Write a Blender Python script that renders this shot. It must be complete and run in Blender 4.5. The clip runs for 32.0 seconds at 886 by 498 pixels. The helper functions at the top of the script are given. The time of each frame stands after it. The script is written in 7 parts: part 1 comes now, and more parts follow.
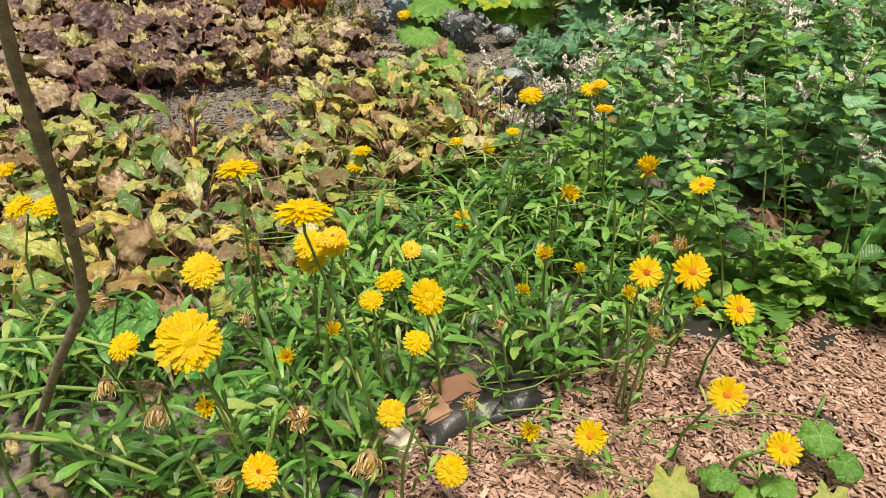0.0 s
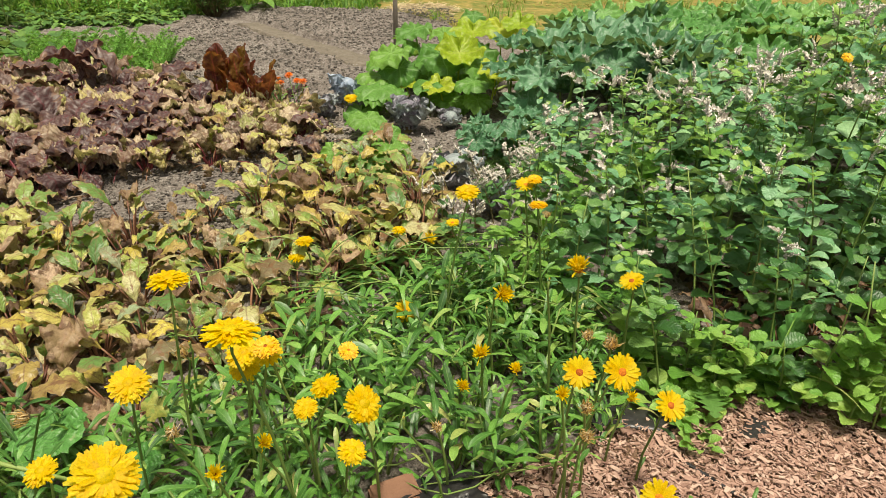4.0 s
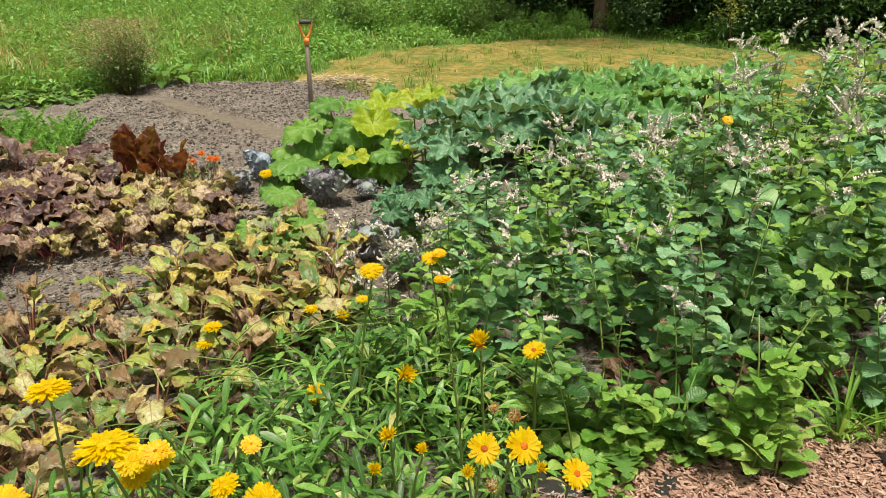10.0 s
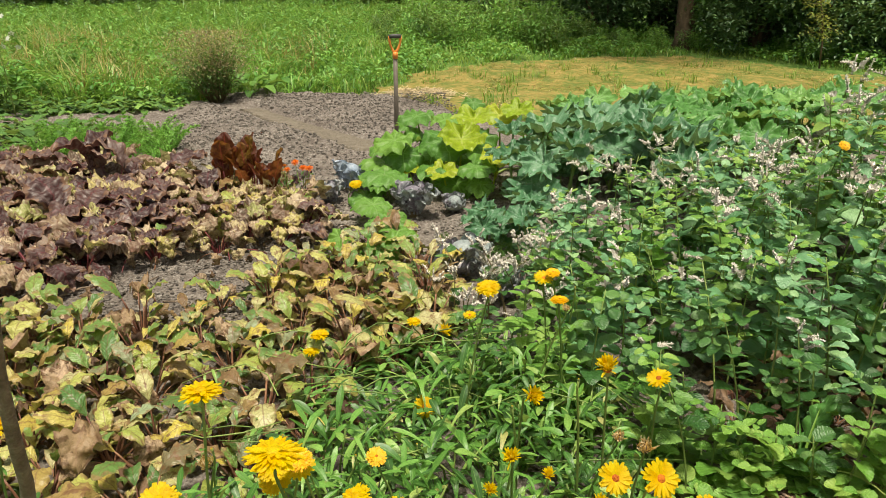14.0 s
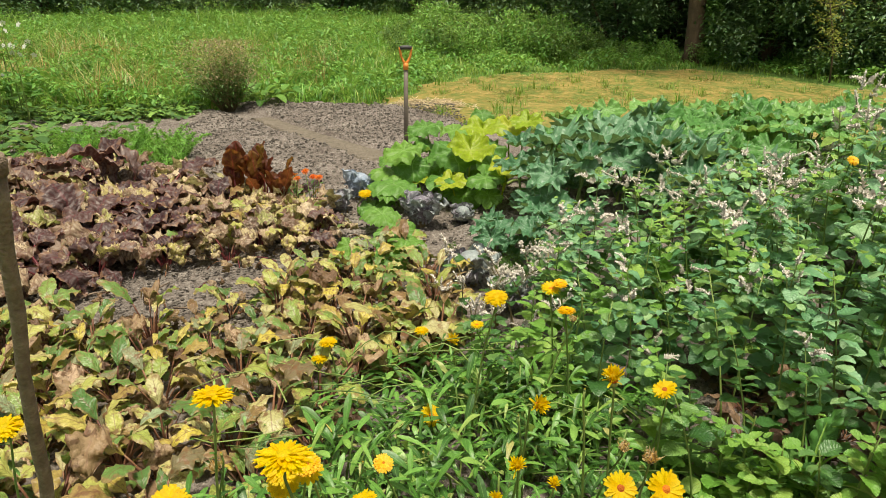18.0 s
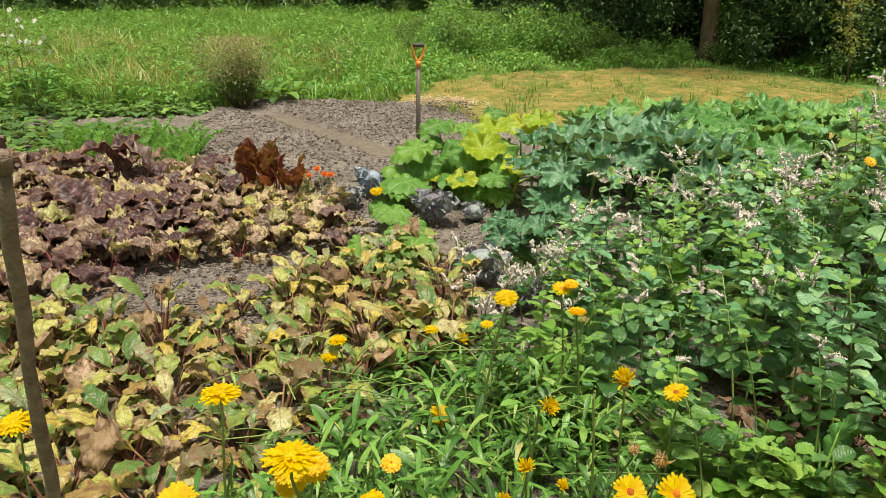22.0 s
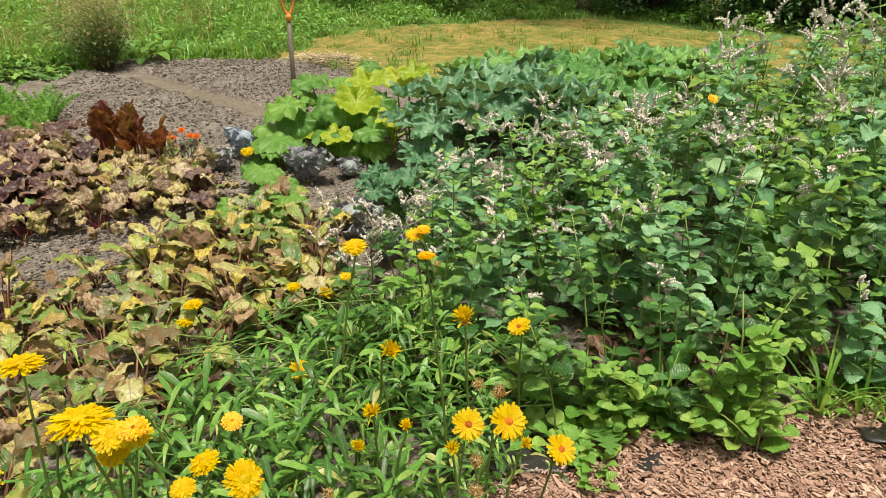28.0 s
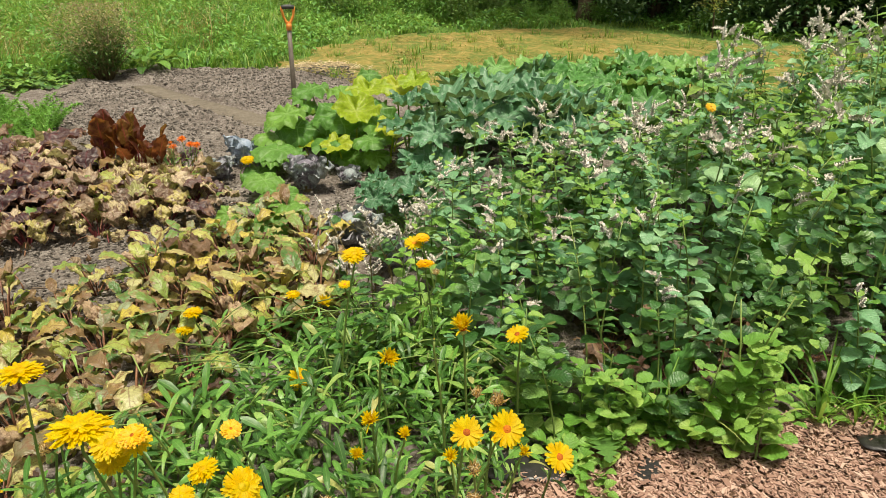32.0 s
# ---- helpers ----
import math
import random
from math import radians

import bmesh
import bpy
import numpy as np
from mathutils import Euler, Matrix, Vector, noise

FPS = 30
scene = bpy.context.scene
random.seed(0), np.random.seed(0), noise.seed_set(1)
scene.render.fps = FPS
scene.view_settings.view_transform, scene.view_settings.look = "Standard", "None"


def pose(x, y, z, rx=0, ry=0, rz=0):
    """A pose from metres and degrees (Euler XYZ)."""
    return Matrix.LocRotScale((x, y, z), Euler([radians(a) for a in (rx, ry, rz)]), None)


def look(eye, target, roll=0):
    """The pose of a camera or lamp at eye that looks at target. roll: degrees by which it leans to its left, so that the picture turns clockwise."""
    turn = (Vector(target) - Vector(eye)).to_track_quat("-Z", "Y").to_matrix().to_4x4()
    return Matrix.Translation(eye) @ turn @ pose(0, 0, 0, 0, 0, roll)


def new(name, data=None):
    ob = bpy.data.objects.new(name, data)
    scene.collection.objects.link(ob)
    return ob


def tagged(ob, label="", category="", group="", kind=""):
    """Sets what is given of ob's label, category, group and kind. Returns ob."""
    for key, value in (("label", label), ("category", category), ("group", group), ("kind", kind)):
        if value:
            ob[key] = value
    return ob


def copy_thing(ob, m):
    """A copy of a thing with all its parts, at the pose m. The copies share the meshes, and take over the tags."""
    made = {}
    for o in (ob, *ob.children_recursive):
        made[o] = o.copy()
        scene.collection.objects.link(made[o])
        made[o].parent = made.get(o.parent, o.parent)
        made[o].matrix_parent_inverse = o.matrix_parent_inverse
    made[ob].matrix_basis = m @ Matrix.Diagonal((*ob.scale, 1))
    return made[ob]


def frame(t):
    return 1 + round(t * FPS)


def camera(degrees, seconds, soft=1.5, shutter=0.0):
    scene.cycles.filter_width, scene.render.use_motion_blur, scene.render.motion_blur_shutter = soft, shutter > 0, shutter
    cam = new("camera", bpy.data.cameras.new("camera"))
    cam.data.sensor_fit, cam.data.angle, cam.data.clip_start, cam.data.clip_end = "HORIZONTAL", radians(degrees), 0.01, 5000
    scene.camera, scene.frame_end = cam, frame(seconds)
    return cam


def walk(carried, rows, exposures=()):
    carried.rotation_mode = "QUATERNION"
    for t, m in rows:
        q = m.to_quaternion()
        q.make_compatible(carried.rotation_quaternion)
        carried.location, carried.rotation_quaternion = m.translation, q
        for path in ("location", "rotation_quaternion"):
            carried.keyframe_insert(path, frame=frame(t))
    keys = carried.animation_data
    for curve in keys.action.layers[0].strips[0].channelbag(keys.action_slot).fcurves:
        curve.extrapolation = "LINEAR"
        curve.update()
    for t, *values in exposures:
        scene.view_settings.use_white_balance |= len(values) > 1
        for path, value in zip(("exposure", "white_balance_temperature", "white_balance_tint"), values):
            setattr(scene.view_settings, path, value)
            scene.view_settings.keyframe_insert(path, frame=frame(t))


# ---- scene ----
cam = camera(66.163, 32.0, 0.2)
PATH = [
    (0.0, look((-0.0000, -0.0003, 1.0893), (-0.1407, 1.6853, 0.0220), -1.268)),
    (0.5, look((-0.0006, -0.0021, 1.0902), (-0.1533, 1.6848, 0.0266), -1.340)),
    (1.0, look((0.0013, -0.0014, 1.0966), (-0.1331, 1.7007, 0.0551), -0.960)),
    (1.5, look((0.0021, 0.0009, 1.1082), (-0.1110, 1.7256, 0.1018), -0.735)),
    (2.0, look((0.0036, 0.0083, 1.1175), (-0.1069, 1.7433, 0.1288), -0.369)),
    (2.5, look((0.0128, 0.0157, 1.1291), (-0.0837, 1.7621, 0.1593), -0.275)),
    (3.0, look((0.0186, 0.0176, 1.1375), (-0.0533, 1.7763, 0.1877), 0.032)),
    (3.5, look((0.0278, 0.0197, 1.1454), (-0.0121, 1.7936, 0.2225), -0.075)),
    (5.5, look((0.0554, 0.0272, 1.1987), (0.1341, 1.8471, 0.3731), 0.612)),
    (6.0, look((0.0696, 0.0297, 1.2051), (0.1877, 1.8634, 0.4153), -0.177)),
    (6.5, look((0.0825, 0.0289, 1.2065), (0.2728, 1.8643, 0.4350), 0.046)),
    (7.0, look((0.0930, 0.0287, 1.2041), (0.3271, 1.8620, 0.4398), -0.163)),
    (7.5, look((0.1062, 0.0277, 1.2022), (0.3690, 1.8579, 0.4396), -0.251)),
    (8.0, look((0.1172, 0.0280, 1.2022), (0.3962, 1.8557, 0.4395), -0.227)),
    (8.5, look((0.1191, 0.0241, 1.2042), (0.3841, 1.8579, 0.4514), -0.157)),
    (9.0, look((0.1173, 0.0218, 1.2037), (0.3478, 1.8618, 0.4545), -0.568)),
    (9.5, look((0.1149, 0.0206, 1.2031), (0.3158, 1.8664, 0.4596), -1.074)),
    (10.0, look((0.1080, 0.0202, 1.2018), (0.2960, 1.8688, 0.4619), -0.788)),
    (10.5, look((0.0930, 0.0246, 1.2022), (0.2616, 1.8752, 0.4628), -0.407)),
    (11.0, look((0.0684, 0.0316, 1.2050), (0.1863, 1.8887, 0.4718), -0.302)),
    (11.5, look((0.0375, 0.0392, 1.2092), (0.0872, 1.9045, 0.4894), -0.179)),
    (12.0, look((0.0140, 0.0439, 1.2121), (0.0291, 1.9120, 0.4981), -0.378)),
    (12.5, look((-0.0038, 0.0440, 1.2113), (0.0139, 1.9139, 0.5019), -0.637)),
    (13.0, look((-0.0200, 0.0429, 1.2120), (0.0168, 1.9158, 0.5113), -0.429)),
    (13.5, look((-0.0293, 0.0422, 1.2100), (-0.0007, 1.9146, 0.5077), -0.336)),
    (14.0, look((-0.0349, 0.0401, 1.2106), (-0.0220, 1.9126, 0.5081), -0.273)),
    (14.5, look((-0.0365, 0.0395, 1.2118), (-0.0421, 1.9131, 0.5121), -0.166)),
    (16.5, look((-0.0366, 0.0330, 1.2122), (-0.0450, 1.9094, 0.5200), -0.151)),
    (17.0, look((-0.0356, 0.0309, 1.2116), (-0.0454, 1.9092, 0.5244), -0.151)),
    (17.5, look((-0.0355, 0.0287, 1.2118), (-0.0469, 1.9076, 0.5265), -0.096)),
    (18.0, look((-0.0374, 0.0229, 1.2152), (-0.0469, 1.9058, 0.5411), 0.169)),
    (18.5, look((-0.0396, 0.0317, 1.2169), (-0.0452, 1.9177, 0.5513), 0.419)),
    (19.0, look((-0.0424, 0.0369, 1.2168), (-0.0631, 1.9237, 0.5536), 0.511)),
    (19.5, look((-0.0422, 0.0361, 1.2148), (-0.0845, 1.9204, 0.5459), 0.427)),
    (20.0, look((-0.0422, 0.0340, 1.2137), (-0.1036, 1.9153, 0.5378), 0.169)),
    (20.5, look((-0.0374, 0.0325, 1.2135), (-0.0920, 1.9142, 0.5382), 0.065)),
    (21.0, look((-0.0367, 0.0315, 1.2134), (-0.0837, 1.9120, 0.5340), 0.136)),
    (21.5, look((-0.0354, 0.0308, 1.2143), (-0.0834, 1.9116, 0.5358), 0.041)),
    (22.0, look((-0.0351, 0.0319, 1.2153), (-0.0777, 1.9122, 0.5351), 0.338)),
    (22.5, look((-0.0316, 0.0321, 1.2134), (-0.0718, 1.9119, 0.5317), 0.205)),
    (23.0, look((-0.0243, 0.0318, 1.2100), (-0.0447, 1.9059, 0.5119), 0.564)),
    (23.5, look((-0.0102, 0.0348, 1.2096), (0.0172, 1.9031, 0.4963), 1.317)),
    (24.0, look((0.0081, 0.0315, 1.2088), (0.0788, 1.8957, 0.4879), 1.193)),
    (24.5, look((0.0238, 0.0305, 1.2070), (0.1347, 1.8870, 0.4714), 1.336)),
    (25.0, look((0.0427, 0.0276, 1.2068), (0.1870, 1.8842, 0.4771), 0.779)),
    (25.5, look((0.0621, 0.0251, 1.2010), (0.2297, 1.8749, 0.4593), 0.453)),
    (26.0, look((0.0847, 0.0335, 1.1946), (0.3131, 1.8725, 0.4423), 0.245)),
    (26.5, look((0.0998, 0.0264, 1.1906), (0.3342, 1.8625, 0.4330), 0.393)),
    (28.5, look((0.1083, 0.0365, 1.1788), (0.3423, 1.8565, 0.3832), -0.256)),
    (29.0, look((0.1100, 0.0378, 1.1798), (0.3459, 1.8568, 0.3827), -0.344)),
    (29.5, look((0.1138, 0.0322, 1.1796), (0.3417, 1.8581, 0.3959), -0.628)),
    (30.0, look((0.1141, 0.0263, 1.1816), (0.3433, 1.8578, 0.4115), -0.590)),
    (30.5, look((0.1130, 0.0246, 1.1837), (0.3532, 1.8568, 0.4185), -0.085)),
    (31.0, look((0.1118, 0.0251, 1.1849), (0.3497, 1.8585, 0.4220), 0.050)),
    (31.5, look((0.1108, 0.0261, 1.1840), (0.3495, 1.8587, 0.4193), 0.200)),
    (32.0, look((0.1110, 0.0274, 1.1830), (0.3441, 1.8597, 0.4158), -0.130)),
]
walk(cam, PATH, [(0.0, 0.31, 7400, 7), (32.0, 0.31, 7400, 7)])

# ---- daylight under a bright overcast sky ----
world = bpy.data.worlds.new("overcast_sky")
scene.world = world
world.use_nodes = True
wt = world.node_tree
sky = wt.nodes.new("ShaderNodeTexSky")
sky.sky_type = "NISHITA"
sky.sun_disc = False
sky.sun_elevation = radians(77)
sky.sun_rotation = radians(159)
sky.dust_density = 4.0
mute = wt.nodes.new("ShaderNodeHueSaturation")
mute.inputs["Saturation"].default_value = 0.35
bg = wt.nodes["Background"]
bg.inputs["Strength"].default_value = 0.105
wt.links.new(sky.outputs[0], mute.inputs["Color"])
wt.links.new(mute.outputs[0], bg.inputs["Color"])
sun = new("sun", bpy.data.lights.new("sun", "SUN"))
sun.data.energy = 4.1
sun.data.angle = radians(11)
sun.data.color = (1.0, 0.96, 0.88)
sun.matrix_world = look((0.5, -1.3, 6.0), (0, 0, 0))

# ---- materials ----


class Nodes:
    """A short hand for wiring a material."""

    def __init__(self, name):
        self.mat = bpy.data.materials.new(name)
        self.mat.use_nodes = True
        self.t = self.mat.node_tree
        self.bsdf = self.t.nodes["Principled BSDF"]
        self.out = self.t.nodes["Material Output"]

    def n(self, kind, **inputs):
        node = self.t.nodes.new(kind)
        for k, v in inputs.items():
            self.put(node.inputs[k.replace("_", " ")], v)
        return node

    def put(self, socket, v):
        if isinstance(v, bpy.types.NodeSocket):
            self.t.links.new(v, socket)
        else:
            socket.default_value = v

    def math(self, op, a, b=0.0, c=0.0):
        node = self.t.nodes.new("ShaderNodeMath")
        node.operation = op
        for s, v in zip(node.inputs, (a, b, c)):
            self.put(s, v)
        return node.outputs[0]

    def ramp(self, fac, stops, constant=False):
        node = self.t.nodes.new("ShaderNodeValToRGB")
        if constant:
            node.color_ramp.interpolation = "CONSTANT"
        el = node.color_ramp.elements
        while len(el) < len(stops):
            el.new(0.5)
        for e, (p, c) in zip(el, stops):
            e.position = p
            e.color = (*c, 1)
        self.put(node.inputs[0], fac)
        return node.outputs[0]

    def mix(self, fac, a, b, blend="MIX"):
        node = self.t.nodes.new("ShaderNodeMix")
        node.data_type = "RGBA"
        node.blend_type = blend
        self.put(node.inputs[0], fac)
        self.put(node.inputs[6], a if isinstance(a, bpy.types.NodeSocket) else (*a, 1))
        self.put(node.inputs[7], b if isinstance(b, bpy.types.NodeSocket) else (*b, 1))
        return node.outputs[2]

    def noise(self, scale, detail=4, vec=None, rough=0.55):
        node = self.n("ShaderNodeTexNoise", Scale=scale, Detail=detail, Roughness=rough)
        self.put(node.inputs["Vector"], vec if vec is not None else self.coord())
        return node.outputs["Fac"]

    def coord(self):
        """Object coordinates, shifted by the object's own random number."""
        tc = self.t.nodes.new("ShaderNodeTexCoord")
        oi = self.t.nodes.new("ShaderNodeObjectInfo")
        add = self.t.nodes.new("ShaderNodeVectorMath")
        add.operation = "MULTIPLY_ADD"
        self.t.links.new(oi.outputs["Random"], add.inputs[0])
        add.inputs[1].default_value = (37.0, 19.0, 53.0)
        self.t.links.new(tc.outputs["Object"], add.inputs[2])
        return add.outputs[0]

    def rnd(self):
        """One random number for each object and each island of its mesh."""
        oi = self.t.nodes.new("ShaderNodeObjectInfo")
        ge = self.t.nodes.new("ShaderNodeNewGeometry")
        return self.math("FRACT", self.math("MULTIPLY_ADD", oi.outputs["Random"], 3.7, ge.outputs["Random Per Island"]))

    def uv(self):
        node = self.t.nodes.new("ShaderNodeUVMap")
        node.uv_map = "leaf"
        sep = self.t.nodes.new("ShaderNodeSeparateXYZ")
        self.t.links.new(node.outputs[0], sep.inputs[0])
        return sep.outputs[0], sep.outputs[1]

    def bump(self, height, strength, distance=0.01):
        node = self.n("ShaderNodeBump", Strength=strength, Distance=distance, Height=height)
        self.t.links.new(node.outputs[0], self.bsdf.inputs["Normal"])
        return node.outputs[0]

    def done(self, color, rough=0.6, spec=0.4):
        self.put(self.bsdf.inputs["Base Color"], color)
        self.put(self.bsdf.inputs["Roughness"], rough)
        self.bsdf.inputs["Specular IOR Level"].default_value = spec
        return self.mat


def leaf_material(name, stops, stain=None, stain_amount=0.4, vein=None, vein_count=9.0, rough=0.5, through_light=0.3,
                  spot=60.0, bump=0.5, vein_width=0.06, spec=0.4, patch=None, relief_depth=0.004, lit=(0.5, 0.6, 0.1),
                  vein_mix=0.32, side_vein=0.3, margin=None, quilt=0.09, ridge=None):
    """Living or withered leaf: base colour by leaf, blotches, veins, light that shines through."""
    m = Nodes(name)
    r = m.rnd()
    col = m.ramp(r, stops)
    if patch:
        big = m.ramp(m.noise(0.55, 3, m.t.nodes.new("ShaderNodeTexCoord").outputs["Object"]), [(0.42, (0, 0, 0)), (0.62, (1, 1, 1))])
        col = m.mix(m.math("MULTIPLY", big, 0.6), col, patch)
    fine = m.noise(spot, 4)
    col = m.mix(m.math("MULTIPLY", fine, 0.5), col, m.mix(1.0, col, (0.45, 0.5, 0.4), "MULTIPLY"))
    grit = m.ramp(m.noise(spot * 4.5, 3, None, 0.7), [(0.3, (0.62, 0.62, 0.62)), (0.5, (1.0, 1.0, 1.0)), (0.72, (1.28, 1.28, 1.28))])
    col = m.mix(0.8, col, grit, "MULTIPLY")
    if stain:
        s = m.noise(spot * 0.45, 5, rough=0.65)
        edge = 0.72 - 0.32 * stain_amount
        k = m.ramp(m.math("MULTIPLY_ADD", r, 0.12 * stain_amount, s), [(edge, (0, 0, 0)), (edge + 0.07, (1, 1, 1))])
        col = m.mix(m.math("MULTIPLY", k, 0.9), col, stain)
    u, v = m.uv()
    av = m.math("ABSOLUTE", v)
    mid = m.math("LESS_THAN", av, vein_width)
    wobble = m.math("MULTIPLY", m.math("SUBTRACT", m.noise(spot * 0.35, 3), 0.5), 1.7)
    side = m.math("FRACT", m.math("ADD", m.math("MULTIPLY", m.math("SUBTRACT", u, m.math("MULTIPLY", av, 0.22)), vein_count), wobble))
    sv = m.math("LESS_THAN", side, 0.12)
    veins = m.math("MAXIMUM", mid, m.math("MULTIPLY", sv, side_vein))
    # Pale tint on crests between side veins; on maroon leaves it paints sky sheen.
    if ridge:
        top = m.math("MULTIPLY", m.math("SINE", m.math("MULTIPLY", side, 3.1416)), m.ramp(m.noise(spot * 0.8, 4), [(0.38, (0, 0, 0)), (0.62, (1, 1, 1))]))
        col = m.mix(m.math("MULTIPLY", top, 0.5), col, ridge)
    if vein:
        col = m.mix(m.math("MULTIPLY", veins, vein_mix), col, vein)
    if margin:
        rim = m.math("ADD", m.math("MAXIMUM", av, m.math("MULTIPLY", u, 0.95)), m.math("MULTIPLY", m.math("SUBTRACT", m.noise(spot * 0.5, 4), 0.5), 1.5))
        col = m.mix(m.math("MULTIPLY", m.ramp(rim, [(0.78, (0, 0, 0)), (0.98, (1, 1, 1))]), 0.85), col, margin)
    relief = m.math("ADD", m.math("MULTIPLY", fine, 0.6), m.math("MULTIPLY", m.math("SINE", m.math("MULTIPLY", side, 3.1416)), quilt))
    nrm = m.bump(relief, bump, relief_depth)
    m.done(col, rough, spec)
    tr = m.n("ShaderNodeBsdfTranslucent", Color=m.mix(0.35, col, lit), Normal=nrm)
    mx = m.n("ShaderNodeMixShader", Fac=through_light)
    m.t.links.new(m.bsdf.outputs[0], mx.inputs[1])
    m.t.links.new(tr.outputs[0], mx.inputs[2])
    m.t.links.new(mx.outputs[0], m.out.inputs[0])
    return m.mat


def plain_material(name, stops, scale=40.0, rough=0.6, bump=0.4, distance=0.004, metal=0.0, by_piece=True, spec=0.4):
    """A surface with a spread of colours by piece and two scales of grain."""
    m = Nodes(name)
    a = m.noise(scale, 5)
    b = m.noise(scale * 6, 3)
    f = m.math("MULTIPLY_ADD", b, 0.35, m.math("MULTIPLY", a, 0.65))
    if by_piece:
        f = m.math("ADD", m.math("MULTIPLY", f, 0.45), m.math("MULTIPLY", m.rnd(), 0.55))
    col = m.ramp(f, stops)
    m.bump(m.math("ADD", a, m.math("MULTIPLY", b, 0.5)), bump, distance)
    m.bsdf.inputs["Metallic"].default_value = metal
    return m.done(col, rough, spec)


GREEN_STALK = plain_material("green_stalk", [(0.2, (0.10, 0.17, 0.035)), (0.8, (0.22, 0.30, 0.08))], 60, 0.55)
RED_STALK = plain_material("red_stalk", [(0.2, (0.09, 0.012, 0.02)), (0.8, (0.22, 0.05, 0.05))], 60, 0.5)
BROWN_STALK = plain_material("brown_stalk", [(0.2, (0.10, 0.035, 0.025)), (0.8, (0.26, 0.13, 0.07))], 60, 0.5)
TAN_STALK = plain_material("tan_stalk", [(0.2, (0.14, 0.10, 0.05)), (0.8, (0.30, 0.25, 0.11))], 60, 0.6)

BEET_YELLOWING = leaf_material("yellowing_beet_leaf", [(0.0, (0.07, 0.18, 0.045)), (0.24, (0.18, 0.32, 0.08)), (0.42, (0.36, 0.44, 0.10)),
                               (0.56, (0.54, 0.54, 0.15)), (0.66, (0.56, 0.52, 0.27)), (0.76, (0.66, 0.54, 0.10)), (0.86, (0.34, 0.22, 0.10)), (0.92, (0.20, 0.12, 0.06)), (1.0, (0.36, 0.46, 0.27))],
                               (0.20, 0.10, 0.045), 0.40, (0.18, 0.075, 0.045), spot=80, rough=0.40, bump=0.6, spec=0.5, vein_mix=0.6, side_vein=0.55, vein_width=0.05, margin=(0.30, 0.20, 0.09), quilt=0.25)
BEET_DRY = leaf_material("dry_beet_leaf", [(0.0, (0.10, 0.05, 0.035)), (0.35, (0.26, 0.16, 0.09)), (0.7, (0.46, 0.32, 0.19)),
                         (1.0, (0.60, 0.43, 0.30))], (0.12, 0.06, 0.035), 0.5, (0.26, 0.15, 0.10), spot=70, rough=0.55, bump=1.0, vein_mix=0.5, side_vein=0.4, margin=(0.20, 0.10, 0.06), quilt=0.2)
BEET_DEAD = leaf_material("dead_beet_leaf", [(0.0, (0.05, 0.022, 0.016)), (0.5, (0.14, 0.07, 0.045)), (1.0, (0.32, 0.20, 0.13))], (0.05, 0.02, 0.015), 0.4, None, spot=60, rough=0.6, quilt=0.2)
# The grey ridge colour stands in for sky glare on glossy crinkles.
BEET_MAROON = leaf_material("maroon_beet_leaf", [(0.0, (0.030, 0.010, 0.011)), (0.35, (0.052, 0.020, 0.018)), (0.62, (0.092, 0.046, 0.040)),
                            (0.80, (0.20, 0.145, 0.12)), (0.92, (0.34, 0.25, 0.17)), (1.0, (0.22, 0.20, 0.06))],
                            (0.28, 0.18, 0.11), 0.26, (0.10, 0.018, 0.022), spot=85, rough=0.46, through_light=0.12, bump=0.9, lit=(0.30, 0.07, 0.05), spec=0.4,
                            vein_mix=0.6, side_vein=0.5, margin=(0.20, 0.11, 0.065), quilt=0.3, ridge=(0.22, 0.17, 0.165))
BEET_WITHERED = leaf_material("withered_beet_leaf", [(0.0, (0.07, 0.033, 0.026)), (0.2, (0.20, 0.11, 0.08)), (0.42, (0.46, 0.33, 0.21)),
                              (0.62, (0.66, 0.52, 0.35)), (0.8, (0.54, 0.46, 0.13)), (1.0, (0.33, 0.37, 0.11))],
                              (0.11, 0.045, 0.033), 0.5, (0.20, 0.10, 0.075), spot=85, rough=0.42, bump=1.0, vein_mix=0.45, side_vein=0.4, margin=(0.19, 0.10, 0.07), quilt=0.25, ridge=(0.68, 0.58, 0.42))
CHARD_RED = leaf_material("red_chard_leaf", [(0.0, (0.08, 0.02, 0.018)), (0.4, (0.14, 0.04, 0.022)), (0.75, (0.22, 0.10, 0.024)), (1.0, (0.26, 0.18, 0.03))],
                          (0.06, 0.012, 0.014), 0.5, (0.34, 0.05, 0.05), spot=60, rough=0.48, through_light=0.5, bump=0.8, lit=(0.60, 0.22, 0.04), quilt=0.3, vein_mix=0.6, side_vein=0.6)
MINT = leaf_material("mint_leaf", [(0.0, (0.028, 0.10, 0.026)), (0.4, (0.060, 0.18, 0.046)), (0.75, (0.125, 0.28, 0.08)), (1.0, (0.22, 0.40, 0.11))],
                     None, 0, (0.05, 0.14, 0.04), 7.0, 0.36, 0.32, spot=110, bump=1.0, spec=0.55, relief_depth=0.003, vein_mix=0.3, side_vein=0.7, quilt=0.25)
MINT_SILVER = leaf_material("silvery_mint_leaf", [(0.0, (0.08, 0.24, 0.10)), (0.4, (0.165, 0.39, 0.19)), (0.75, (0.27, 0.52, 0.29)), (1.0, (0.40, 0.62, 0.29))],
                            None, 0, (0.13, 0.28, 0.12), 7.0, 0.4, 0.34, spot=110, bump=1.0, spec=0.5, relief_depth=0.003, vein_mix=0.3, side_vein=0.7, quilt=0.25)
